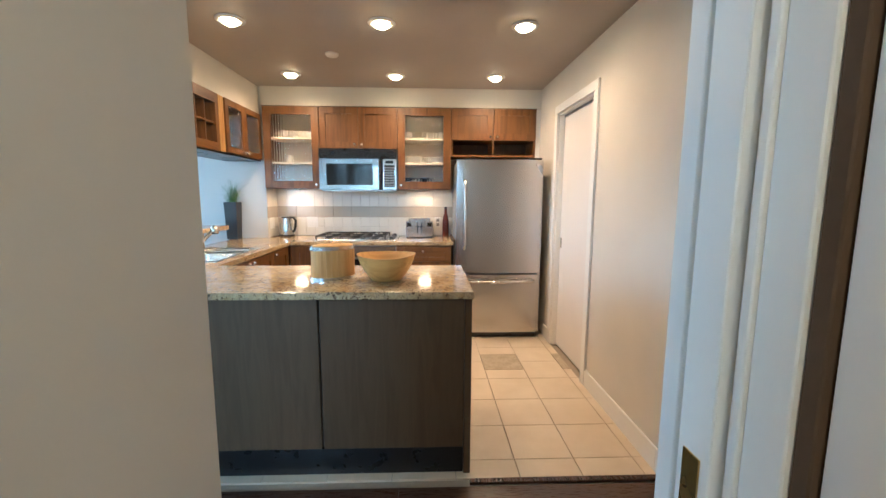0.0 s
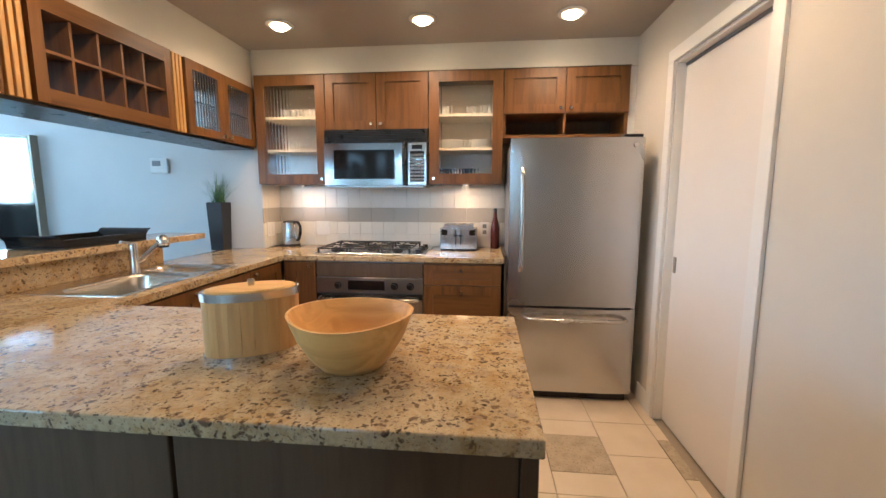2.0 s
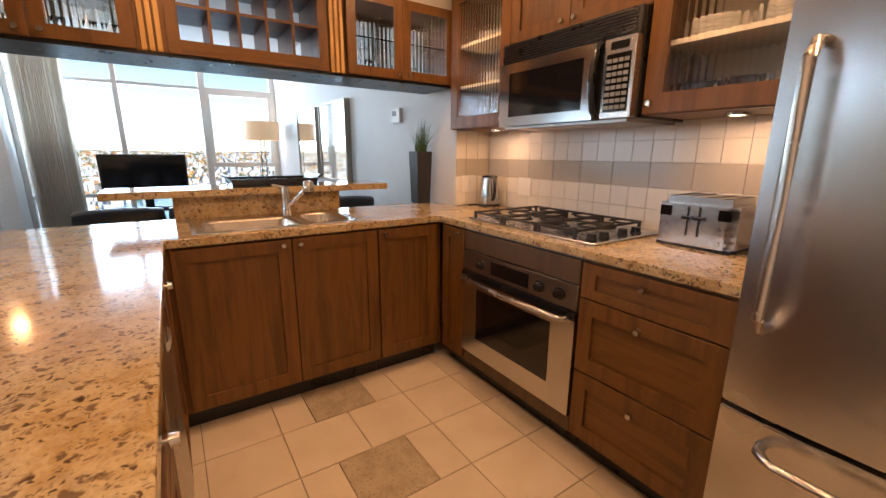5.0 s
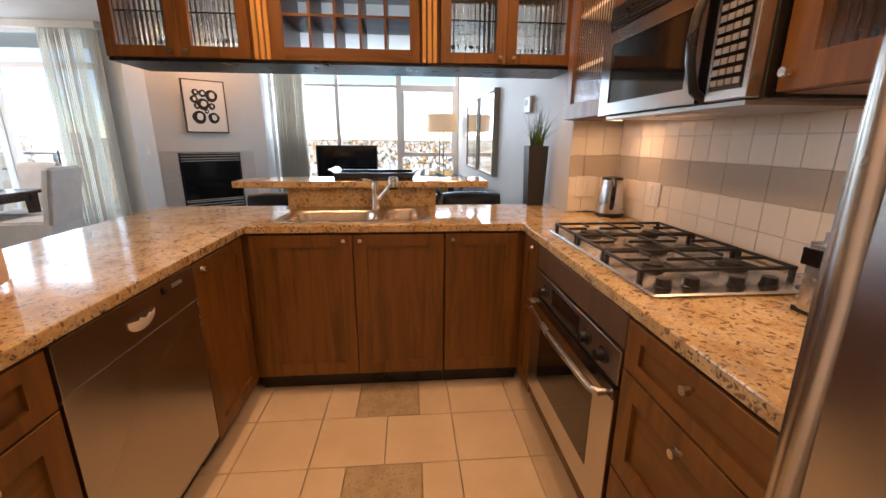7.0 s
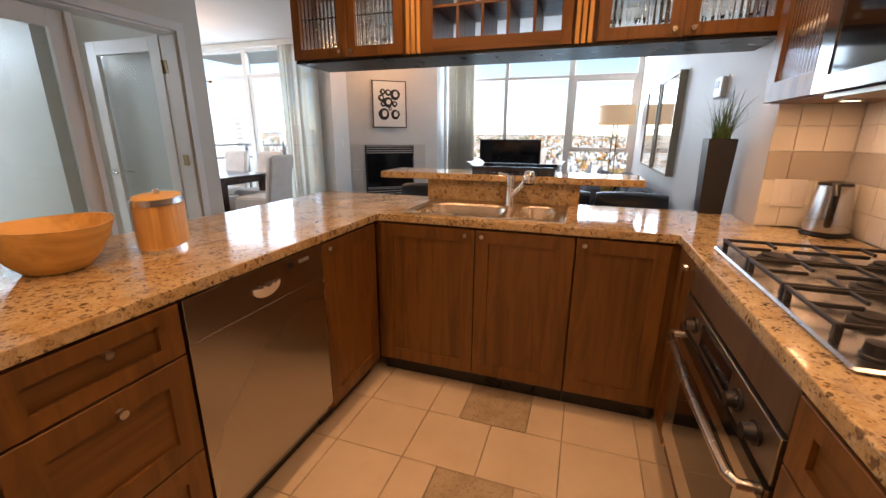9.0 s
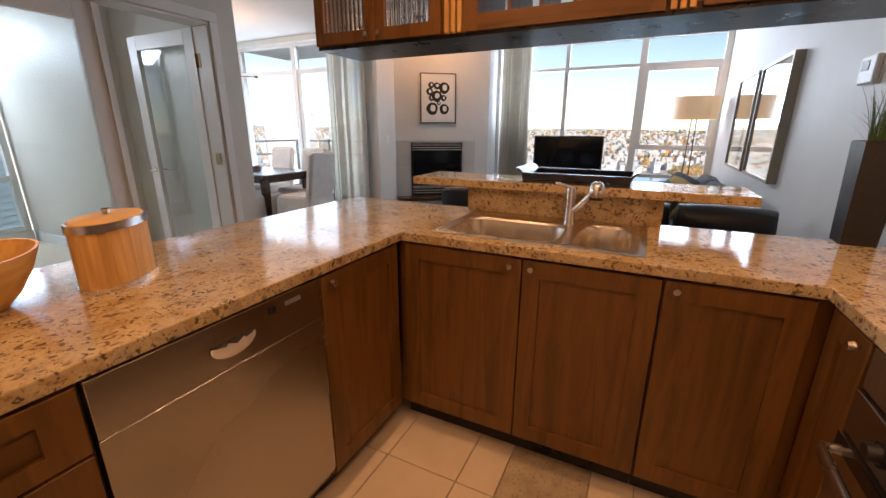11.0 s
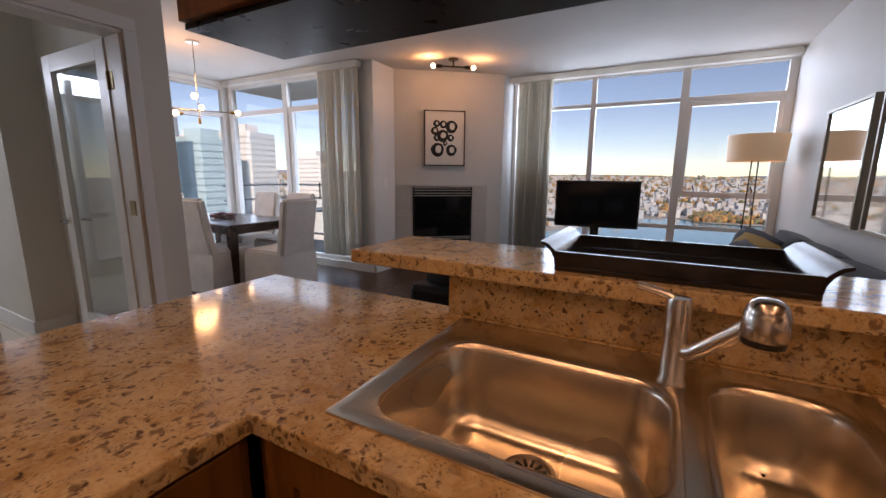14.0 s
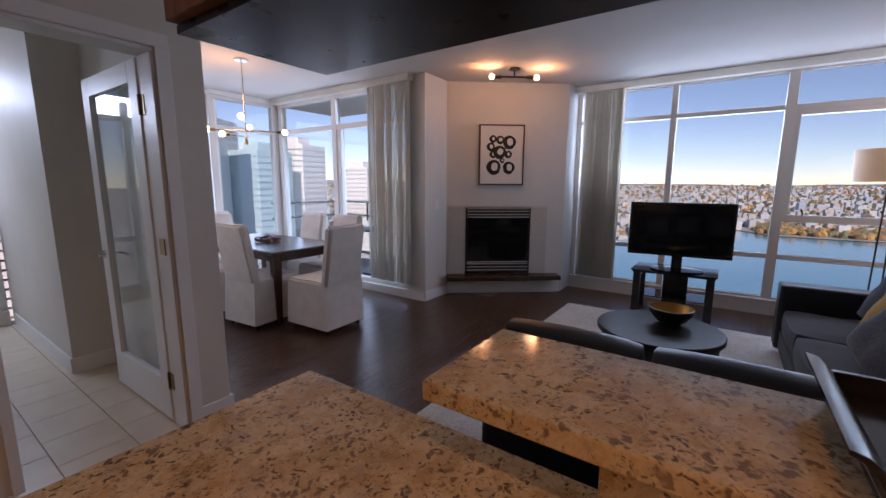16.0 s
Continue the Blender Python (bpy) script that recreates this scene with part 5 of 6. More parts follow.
window_wall("window_2", "grey-framed corner window and balcony slider", "y", DX - 0.06, 1, [
    (DY, DY + 0.09, 0.10, 2.58, 0.035), (-1.86, -1.77, 0.10, 2.58, 0.035), (-0.56, -0.50, 0.10, 2.58, 0.03),
    (DY + 0.09, -1.86, 2.13, 2.20, 0.03), (-1.77, -0.56, 2.13, 2.20, 0.03), (DY + 0.09, -1.86, 0.10, 0.15, 0.03), (-1.77, -0.56, 0.10, 0.15, 0.03),
    (-1.77, -1.70, 0.15, 2.13, 0.02), (DY + 0.09, -1.86, 2.53, 2.58, 0.03), (-1.77, -0.56, 2.53, 2.58, 0.03)],
    [(a, b, z0, z1) for a, b in ((DY + 0.09, -1.86), (-1.77, -0.56)) for z0, z1 in ((0.15, 2.13), (2.20, 2.53))], (DX, -1.7, 0.1))
window_wall("window_3", "grey-framed dining window over the city", "x", DY - 0.06, 1, [
    (DX - 0.05, DX + 0.06, 0.14, 2.58, 0.035), (-4.18, -4.09, 0.14, 2.58, 0.03), (-3.12, -3.05, 0.14, 2.58, 0.03), (-2.50, -2.44, 0.14, 2.58, 0.03),
    (DX + 0.06, -2.50, 2.13, 2.19, 0.025), (DX + 0.06, -2.50, 0.14, 0.19, 0.025), (DX + 0.06, -2.50, 0.60, 0.65, 0.025), (DX + 0.06, -2.50, 2.53, 2.58, 0.025)],
    [(DX + 0.06, -4.18, 0.19, 2.53), (-4.09, -3.12, 0.19, 2.53), (-3.05, -2.50, 0.19, 2.53)], (-3.7, DY, 0.14))
window_wall("window_4", "grey-framed den window over the city", "x", DY - 0.06, 1, [
    (-2.0, -1.94, 0.14, 2.5, 0.03), (-1.28, -1.21, 0.14, 2.5, 0.03), (-0.56, -0.50, 0.14, 2.5, 0.03), (-1.94, -0.56, 0.14, 0.19, 0.025), (-1.94, -0.56, 0.72, 0.78, 0.025), (-1.94, -0.56, 2.1, 2.16, 0.025), (-1.94, -0.56, 2.45, 2.5, 0.025)],
    [(-1.94, -1.28, 0.19, 2.45), (-1.21, -0.56, 0.19, 2.45)], (-1.25, DY, 0.14))

single("slider_handle", boxes([(DX - 0.008, DX + 0.012, -1.195, -1.175, 0.93, 1.16)], 0.004), BLACK, "dark upright pull on the balcony slider", "handle")

# vertical blinds
def vane(w, h):
    bm = bmesh.new()
    cols = []
    for k in range(5):
        u = k / 4 - 0.5
        cols.append((u * w, 0.010 * (1 - 4 * u * u)))
    f = [[bm.verts.new((u, d, z)) for u, d in cols] for z in (0, h)]
    b = [[bm.verts.new((u, d + 0.0012, z)) for u, d in cols] for z in (0, h)]
    for i in range(4):
        bm.faces.new((f[0][i], f[0][i + 1], f[1][i + 1], f[1][i]))
        bm.faces.new((b[0][i + 1], b[0][i], b[1][i], b[1][i + 1]))
    for i in (0, 4):
        bm.faces.new((f[0][i], f[1][i], b[1][i], b[0][i]))
    for r in (0, 1):
        for i in range(4):
            bm.faces.new((f[r][i], f[r][i + 1], b[r][i + 1], b[r][i]))
    return bm


def blind(loc, y0, y1, count, rail0, rail1, ztop, zlow, label):
    bl = thing("vertical_blind", loc, label, "blind", group="vertical blinds")
    x = loc[0]
    part("headrail", box(x - 0.05, x + 0.05, rail0, rail1, ztop, ztop + 0.075, 0.004), BLINDM, bl)
    mesh = mesh_of("vane", vane(0.089, ztop - zlow), BLINDM, True)
    r = random.Random(count)
    for k in range(count):
        y = y0 + (y1 - y0) * (k + 0.5) / count
        v = new("vane", mesh)
        v.parent = bl
        v.location = Vector((x, y, zlow)) - Vector(loc)
        v.rotation_euler = (0, 0, radians(38 + r.uniform(-9, 9)))
    return bl


blind((WX + 0.08, 1.25, 0.18), 1.06, 1.53, 26, 0.95, NY - 0.01, 2.56, 0.19, "cream vertical blinds stacked beside the wide window")
blind((DX + 0.07, -0.85, 0.14), -1.08, -0.40, 34, -3.02, -0.385, 2.56, 0.19, "cream vertical blinds stacked beside the balcony slider")

# fireplace
FA, FB = Vector((-5.55, -0.25, 0)), Vector((-6.50, 0.94, 0))
FANG = math.degrees(math.atan2((FB - FA).y, (FB - FA).x))
fp = thing("fireplace", (FA.x, FA.y, 0), "gas fireplace with black louvres and a tiled surround", "fireplace", rz=FANG, local=True)
# local x runs along the wall; the room lies towards negative local y
def fbx(u0, u1, d0, d1, z0, z1, bev=0.0, bm=None):
    return box(u0, u1, -d1, -d0, z0, z1, bev, bm)


SLATE = plain("pale_surround_tile", (0.52, 0.50, 0.47), 0.35, 0, 0.05, 0.05, 30)
for u0, u1, z0, z1 in ((0.02, 0.24, 0.725, 1.115), (0.02, 0.24, 0.255, 0.72), (1.09, 1.305, 0.725, 1.115), (1.09, 1.305, 0.255, 0.72)):
    part("surround_tile", fbx(u0, u1, 0.001, 0.012, z0, z1, 0.002), SLATE, fp)
part("surround_tile", fbx(0.02, 1.305, 0.001, 0.012, 1.12, 1.132, 0.002), SLATE, fp)
part("firebox", fbx(0.245, 1.085, 0.001, 0.018, 0.255, 1.112), BLACK, fp)
part("glass", fbx(0.275, 1.055, 0.018, 0.024, 0.42, 0.985), BLACKGLASS, fp, "dark firebox glass")
for z in (0.275, 0.315, 0.355, 1.00, 1.04, 1.08):
    part("louvre", fbx(0.265, 1.065, 0.018, 0.028, z, z + 0.020, 0.003), BLACK, fp)
LOUVRE = plain("louvre_metal", (0.50, 0.49, 0.46), 0.4, 0.0, 0.05, 0)
for z in (0.312, 0.352, 0.395, 0.418, 1.000, 1.034, 1.074, 1.108):
    part("louvre_trim", fbx(0.265, 1.065, 0.018, 0.034, z - 0.014, z - 0.004), LOUVRE, fp, "pale metal louvre edge")
hearth = thing("hearth", (FA.x, FA.y, 0), "dark wood hearth ledge on a white plinth", "hearth", rz=FANG, local=True)
part("ledge", fbx(0.0, 1.46, 0.031, 0.20, 0.195, 0.25, 0.004), ESPRESSO, hearth)
part("ledge_back", fbx(0.0, 1.46, 0.001, 0.030, 0.195, 0.249), ESPRESSO, hearth)
part("plinth", fbx(0.0, 1.50, 0.001, 0.03, 0.0, 0.194, 0.003), TRIM, hearth)

pic = thing("picture", (FA.x, FA.y, 1.4), "framed abstract print of black rings on white", "picture", rz=FANG, local=True)
U0, U1, H = 0.40, 0.965, 0.735
for u0, u1, z0, z1 in ((U0, U0 + 0.014, 0, H), (U1 - 0.014, U1, 0, H), (U0 + 0.014, U1 - 0.014, 0, 0.014), (U0 + 0.014, U1 - 0.014, H - 0.014, H)):
    part("frame", fbx(u0, u1, 0.002, 0.045, z0, z1), plain("dark_frame", (0.05, 0.035, 0.025), 0.4), pic)
canvas = part("canvas", fbx(U0 + 0.014, U1 - 0.014, 0.004, 0.036, 0.014, H - 0.014), plain("white_paper", (0.76, 0.75, 0.72), 0.7, 0, 0.02, 0.05), pic)
INK = plain("black_ink", (0.012, 0.012, 0.012), 0.6, 0, 0.3, 0)
for u, z, r, w in ((0.57, 0.56, 0.045, 0.6), (0.66, 0.55, 0.050, 0.55), (0.775, 0.52, 0.082, 0.5), (0.545, 0.465, 0.052, 0.55), (0.655, 0.40, 0.080, 0.55), (0.765, 0.375, 0.046, 0.6), (0.575, 0.375, 0.045, 0.55), (0.585, 0.215, 0.090, 0.5), (0.775, 0.21, 0.075, 0.5), (0.69, 0.30, 0.03, 0.6)):
    bm = bmesh.new()
    n = 28
    o_ = [bm.verts.new((u + r * (1 + 0.06 * math.sin(3 * a + u * 9)) * math.cos(a), -0.0372, z + r * 1.03 * math.sin(a))) for a in (2 * math.pi * k / n for k in range(n))]
    i_ = [bm.verts.new((u + 0.12 * r + r * (1 - w) * (1 + 0.12 * math.sin(2 * a + u * 30)) * math.cos(a), -0.0372, z + 0.1 * r + r * (1 - w) * 1.1 * math.sin(a))) for a in (2 * math.pi * k / n for k in range(n))]
    for k in range(n):
        bm.faces.new((o_[k], o_[(k + 1) % n], i_[(k + 1) % n], i_[k]))
    part("ring", bm, INK, canvas)

# ceiling spot bar
sb = thing("ceiling_light", (-5.50, 0.66, CEIL), "bronze ceiling light bar with two lit bulbs", "ceiling light", rz=FANG, local=True)
BRONZE = plain("dark_bronze", (0.10, 0.075, 0.05), 0.35, 1.0, 0.1, 0)
part("canopy", lathe([(0.06, -0.001), (0.06, -0.018), (0, -0.022)], (0, 0, 0), 24), BRONZE, sb, smooth=True)
part("stem", cyl((0, 0, -0.02), (0, 0, -0.09), 0.008), BRONZE, sb)
part("bar", cyl((-0.20, 0, -0.09), (0.20, 0, -0.09), 0.009), BRONZE, sb)
for s in (-1, 1):
    part("socket", cyl((s * 0.14, 0, -0.09), (s * 0.215, 0, -0.09), 0.020), BRONZE, sb)
    part("bulb", lathe([(0, -0.028), (0.02, -0.022), (0.028, 0), (0.02, 0.022), (0, 0.028)], (s * 0.245, 0, -0.09), 16), BULB, sb, "lit clear bulb", smooth=True)
for s in (-1, 1):
    lamp("spot_bar_lamp", "POINT", (-5.50 + s * 0.30 * math.cos(radians(FANG)) + 0.03, 0.66 + s * 0.30 * math.sin(radians(FANG)) + 0.03, CEIL - 0.12), 5.0, (1.0, 0.50, 0.20), radius=0.03)

# ---- living room ----
def mirror(x0, x1, z0, z1):
    m = thing("mirror", ((x0 + x1) / 2, NY, z0), "rectangular wall mirror in a pewter box frame", "mirror", group="wall mirrors")
    FR = plain("pewter_frame", (0.36, 0.31, 0.24), 0.4, 0.4)
    for a, b, c, d in ((x0, x0 + 0.022, z0, z1), (x1 - 0.022, x1, z0, z1), (x0 + 0.022, x1 - 0.022, z0, z0 + 0.022), (x0 + 0.022, x1 - 0.022, z1 - 0.022, z1)):
        part("frame", box(a, b, NY - 0.06, NY - 0.001, c, d), FR, m)
    part("glass", box(x0 + 0.022, x1 - 0.022, NY - 0.048, NY - 0.04, z0 + 0.022, z1 - 0.022), MIRROR, m, "silvered mirror glass")


mirror(-5.37, -4.51, 0.95, 1.805)
mirror(-4.38, -3.50, 0.95, 1.805)

fl = thing("floor_lamp", (-6.4, 3.83, 0), "floor lamp with a lit linen drum shade", "floor lamp")
part("base", lathe([(0, 0), (0.14, 0), (0.14, 0.012), (0.13, 0.018), (0, 0.02)], (-6.4, 3.83, 0), 32), BRONZE, fl, smooth=True)
for dy in (-0.045, 0.045):
    part("pole", cyl((-6.4, 3.83 + dy, 0.018), (-6.4, 3.83 + dy * 0.6, 1.60), 0.007), BRONZE, fl)
part("shade", lathe([(0.255, 1.445), (0.27, 1.72), (0.267, 1.72), (0.252, 1.445), (0.255, 1.445)], (-6.4, 3.83, 0), 40), SHADE_M, fl, "cream linen drum shade", smooth=True)
part("shade_ring", cyl((-6.655, 3.83, 1.60), (-6.145, 3.83, 1.60), 0.003, n=6), BRONZE, fl)

# television and stand
tv = thing("television", (-6.22, 2.285, 0.50), "black flat screen television on a low stand", "television", rz=5, local=True)
part("panel", box(-0.03, 0.022, -0.485, 0.485, 0.155, 0.725, 0.006), BLACK, tv)
part("screen", box(0.022, 0.0245, -0.462, 0.462, 0.185, 0.702), BLACKGLASS, tv, "dark glossy screen")
part("neck", box(-0.02, 0.012, -0.05, 0.05, 0.018, 0.156, 0.004), BLACK, tv)
part("foot", lathe([(0, 0), (0.17, 0), (0.17, 0.008), (0.05, 0.02), (0, 0.022)], (0, 0, 0.008), 28, sy=1.5), BLACKGLASS, tv, smooth=True)
st = thing("tv_stand", (-6.25, 2.3, 0), "black television stand with glass shelves", "tv stand")
for y in (1.93, 2.61):
    for x in (-6.46, -6.10):
        part("leg", box(x - 0.03, x + 0.03, y - 0.035, y + 0.035, 0.0, 0.47, 0.004), BLACK, st)
    part("side_rail", box(-6.43, -6.13, y - 0.03, y + 0.03, 0.42, 0.469, 0.003), BLACK, st)
part("top", box(-6.52, -6.03, 1.87, 2.67, 0.4905, 0.503, 0.003), BLACKGLASS, st, "black glass top")
part("frame", box(-6.50, -6.05, 1.885, 2.655, 0.4705, 0.490, 0.003), BLACK, st)
part("shelf", box(-6.48, -6.10, 1.97, 2.57, 0.20, 0.212, 0.002), BLACKGLASS, st, "dark glass shelf")
part("back_panel", box(-6.40, -6.36, 2.16, 2.40, 0.0, 0.47), BLACK, st)

# rug
bm = bmesh.new()
nx, ny = 90, 60
vs_ = [[bm.verts.new((-6.0 + 2.95 * i / nx, 1.22 + 1.98 * j / ny, 0.004 if i in (0, nx) or j in (0, ny) else 0.018 + 0.010 * noise.noise(Vector((i * 0.9, j * 0.9, 3))))) for j in range(ny + 1)] for i in range(nx + 1)]
for i in range(nx):
    for j in range(ny):
        bm.faces.new((vs_[i][j], vs_[i + 1][j], vs_[i + 1][j + 1], vs_[i][j + 1]))
single("rug", bm, RUGM, "thick cream shag rug under the coffee table", "rug", smooth=True)

ct = thing("coffee_table", (-4.46, 2.35, 0.0), "round black drum coffee table on the rug", "coffee table")
BLACKWOOD = wood("black_wood", (0.010, 0.008, 0.008), (0.028, 0.022, 0.02), "y", 0.34, 1.0, 0.4)
BLACKWOOD.node_tree.nodes["Principled BSDF"].inputs["Specular IOR Level"].default_value = 0.16
part("tabletop", lathe([(0, 0.362), (0.405, 0.362), (0.41, 0.368), (0.41, 0.395), (0.405, 0.40), (0, 0.40)], (-4.46, 2.35, 0), 56), BLACKWOOD, ct, smooth=True)
part("drum", lathe([(0.0, 0.03), (0.36, 0.03), (0.38, 0.361), (0, 0.361)], (-4.46, 2.35, 0), 48), BLACKWOOD, ct, smooth=True)
part("foot_ring", lathe([(0.0, 0.005), (0.33, 0.005), (0.33, 0.03), (0, 0.03)], (-4.46, 2.35, 0), 40), BLACK, ct)
bw = thing("decor_bowl", (-4.58, 2.41, 0.40), "black bowl with a gold inside on the coffee table", "bowl")
part("shell", lathe([(0, 0), (0.06, 0), (0.10, 0.03), (0.145, 0.09), (0.150, 0.125), (0.146, 0.126), (0, 0.02)][:6], (-4.58, 2.41, 0.40), 32), BLACK, bw, smooth=True)
part("lining", lathe([(0.1455, 0.1255), (0.140, 0.09), (0.095, 0.035), (0, 0.02)], (-4.58, 2.41, 0.40), 32), plain("gold_lining", (0.42, 0.22, 0.06), 0.4, 1.0, 0.1, 0.1), bw, "gold inner surface", smooth=True)


def pad(parent, name, m, w, d, h, material, label="", puff=0.35):
    bm = cushion(w, d, h, puff)
    bmesh.ops.transform(bm, matrix=m, verts=bm.verts[:])
    return part(name, bm, material, parent, label, smooth=True)


# sofa along the wall
so = thing("sofa", (-4.5, 3.6, 0), "charcoal sofa along the wall with loose pillows", "sofa")
part("base", box(-5.60, -3.30, 3.12, 4.08, 0.08, 0.26, 0.02), CHARCOAL, so)
part("backrest", box(-5.60, -3.30, 3.90, 4.10, 0.26, 0.74, 0.03, seg=3), CHARCOAL, so)
part("arm", box(-5.64, -5.44, 3.09, 4.10, 0.08, 0.62, 0.025, seg=3), LEATHER, so)
for k, x in enumerate((-5.08, -4.37, -3.66)):
    pad(so, "seat_cushion", pose(x, 3.50, 0.26), 0.71, 0.80, 0.18, CHARCOAL, puff=0.2)
    pad(so, "back_cushion", pose(x, 3.93, 0.62, 78 + 4 * math.sin(k * 3), 0, 0) @ pose(0, 0, -0.10), 0.70, 0.46, 0.20, CHARCOAL, puff=0.5)
for x in (-5.5, -3.4):
    for y in (3.2, 4.0):
        part("leg", cyl((x, y, 0), (x, y, 0.09), 0.02, 0.026), BLACK, so)
def pillow(name, label, m, w, d, h, material):
    bm = cushion(w, d, h, 0.85, 10)
    for v in bm.verts:
        v.co += 0.012 * noise.noise_vector(v.co * 9)
    bmesh.ops.transform(bm, matrix=m, verts=bm.verts[:])
    return single(name, bm, material, label, "pillow", "sofa pillows", smooth=True)


pillow("pillow", "mustard yellow fabric pillow leaning on the sofa", pose(-4.80, 3.68, 0.61, 66, 10, 24), 0.44, 0.42, 0.13, MUSTARD)
pillow("pillow", "dark grey fabric pillow leaning by the sofa arm", pose(-5.12, 3.74, 0.62, 70, 12, 30), 0.44, 0.42, 0.14, PILLOWGREY)
pillow("fur_pillow", "shaggy grey fur pillow on the sofa", pose(-4.22, 3.54, 0.58, 58, 14, 8), 0.52, 0.46, 0.17, FUR)

# loveseat with its back to the bar
lv = thing("loveseat", (-2.95, 3.0, 0), "black leather loveseat with its back to the bar", "sofa")
part("base", box(-3.40, -2.56, 1.98, 4.08, 0.08, 0.27, 0.02), LEATHER, lv)
part("backrest", box(-2.70, -2.52, 1.98, 4.10, 0.10, 0.76, 0.03, seg=3), LEATHER, lv)
part("arm", box(-3.40, -2.70, 1.95, 2.10, 0.08, 0.58, 0.03, seg=3), LEATHER, lv)
for y in (2.26, 2.76, 3.27, 3.78):
    pad(lv, "seat_cushion", pose(-3.05, y, 0.27), 0.66, 0.49, 0.16, LEATHER, puff=0.2)
    pad(lv, "back_cushion", pose(-2.70, y, 0.675, 0, -78, 0) @ pose(0, 0, -0.09), 0.46, 0.50, 0.18, LEATHER, puff=0.5)
for x in (-3.3, -2.6):
    for y in (2.05, 4.0):
        part("leg", cyl((x, y, 0), (x, y, 0.09), 0.02), BLACK, lv)

# ---- dining ----
TBX, TBY = -3.90, -1.58
tb = thing("dining_table", (TBX, TBY, 0), "dark espresso rectangular dining table", "table")
bm = slab([TBX - 0.44, TBX + 0.42], [TBY - 0.78, TBY + 0.74], lambda x, y: True, 0.715, 0.752, 0.012)
part("tabletop", bm, ESPRESSO, tb)
for a, b, c, d in ((TBX - 0.38, TBX + 0.36, TBY - 0.71, TBY - 0.685), (TBX - 0.38, TBX + 0.36, TBY + 0.645, TBY + 0.67), (TBX - 0.38, TBX - 0.355, TBY - 0.68, TBY + 0.64), (TBX + 0.335, TBX + 0.36, TBY - 0.68, TBY + 0.64)):
    part("apron", box(a, b, c, d, 0.64, 0.714), ESPRESSO, tb)
for sx in (-0.36, 0.34):
    for sy in (-0.69, 0.65):
        bm = loft([[(TBX + sx + qx * w, TBY + sy + qy * w, z) for qx, qy in ((1, 1), (-1, 1), (-1, -1), (1, -1))] for w, z in ((0.026, 0.0), (0.040, 0.60), (0.042, 0.714))])
        part("leg", bm, ESPRESSO, tb)


def dining_chair():
    ch = thing("dining_chair", (0, 0, 0), "white slipcovered dining chair with dark feet", "chair", group="dining chairs", local=True)
    def soft(bm, amp, bev, cuts=5):
        bmesh.ops.bevel(bm, geom=bm.edges[:], offset=bev, segments=3, affect="EDGES")
        bmesh.ops.subdivide_edges(bm, edges=[e for e in bm.edges if e.calc_length() > 0.12], cuts=cuts, use_grid_fill=True)
        for v in bm.verts:
            v.co += amp * noise.noise_vector(v.co * 6 + Vector((3, 1, 7)))
        return bm
    bm = soft(box(-0.23, 0.23, -0.26, 0.20, 0.42, 0.50), 0.008, 0.02)
    part("seat", bm, SLIP, ch, smooth=True)
    bm = soft(box(-0.225, 0.225, 0.18, 0.27, 0.435, 1.03), 0.007, 0.025)
    for v in bm.verts:
        v.co.y += 0.10 * max(0, v.co.z - 0.45) / 0.58
    part("backrest", bm, SLIP, ch, smooth=True)
    bm = bmesh.new()
    n = 64
    loop = []
    for k in range(n):
        q = 4 * k / n
        s, f = int(q), q - int(q)
        c = [(-0.235, -0.265), (0.235, -0.265), (0.235, 0.275), (-0.235, 0.275)]
        a, b = c[s], c[(s + 1) % 4]
        loop.append((a[0] + (b[0] - a[0]) * f, a[1] + (b[1] - a[1]) * f))
    rings = []
    for z, flare, wave in ((0.47, 0.97, 0.0), (0.30, 1.0, 0.004), (0.16, 1.015, 0.008), (0.055, 1.03, 0.011)):
        rings.append([(x * flare * (1 + 0), y * flare, z) if not wave else (x * flare + wave * math.sin(9 * k * 0.7) * (1 if abs(x) > 0.2 else 0.3), y * flare + wave * math.sin(7 * k * 0.9) * (1 if abs(y) > 0.2 else 0.3), z) for k, (x, y) in enumerate(loop)])
    part("skirt", loft(rings, cap=False), SLIP, ch, "white fabric skirt with soft folds", smooth=True)
    for x in (-0.20, 0.20):
        for y in (-0.22, 0.24):
            part("foot", cyl((x, y, 0), (x, y, 0.12), 0.013, 0.02, 8), ESPRESSO, ch, "dark wood foot")
    return ch


chair = dining_chair()
chair.matrix_world = pose(-3.56, -1.16, 0, 0, 0, -85)
for x, y, a in ((-3.54, -1.86, -92), (-3.83, -0.54, 3), (-4.36, -1.10, 92), (-4.37, -1.78, 88), (-3.92, -2.52, 180)):
    copy_thing(chair, pose(x, y, 0, 0, 0, a))

dec = thing("table_decor", (TBX + 0.02, TBY + 0.02, 0.752), "red and brown woven wreath on the dining table", "decoration")
rng = random.Random(8)
for k in range(16):
    a = rng.uniform(0, 6.28)
    pts = [(TBX + 0.02 + (0.10 + 0.03 * math.sin(3 * q + k)) * math.cos(a + q), TBY + 0.02 + (0.13 + 0.03 * math.cos(2 * q + k)) * math.sin(a + q), 0.762 + 0.012 * (k % 4) + 0.008 * math.sin(4 * q + k)) for q in (0, 0.4, 0.8, 1.2, 1.6, 2.0)]
    part("strand", tube(pts, 0.008, 6), plain("wreath_red", (0.16, 0.025, 0.03) if k % 2 else (0.08, 0.05, 0.035), 0.6), dec, smooth=True)

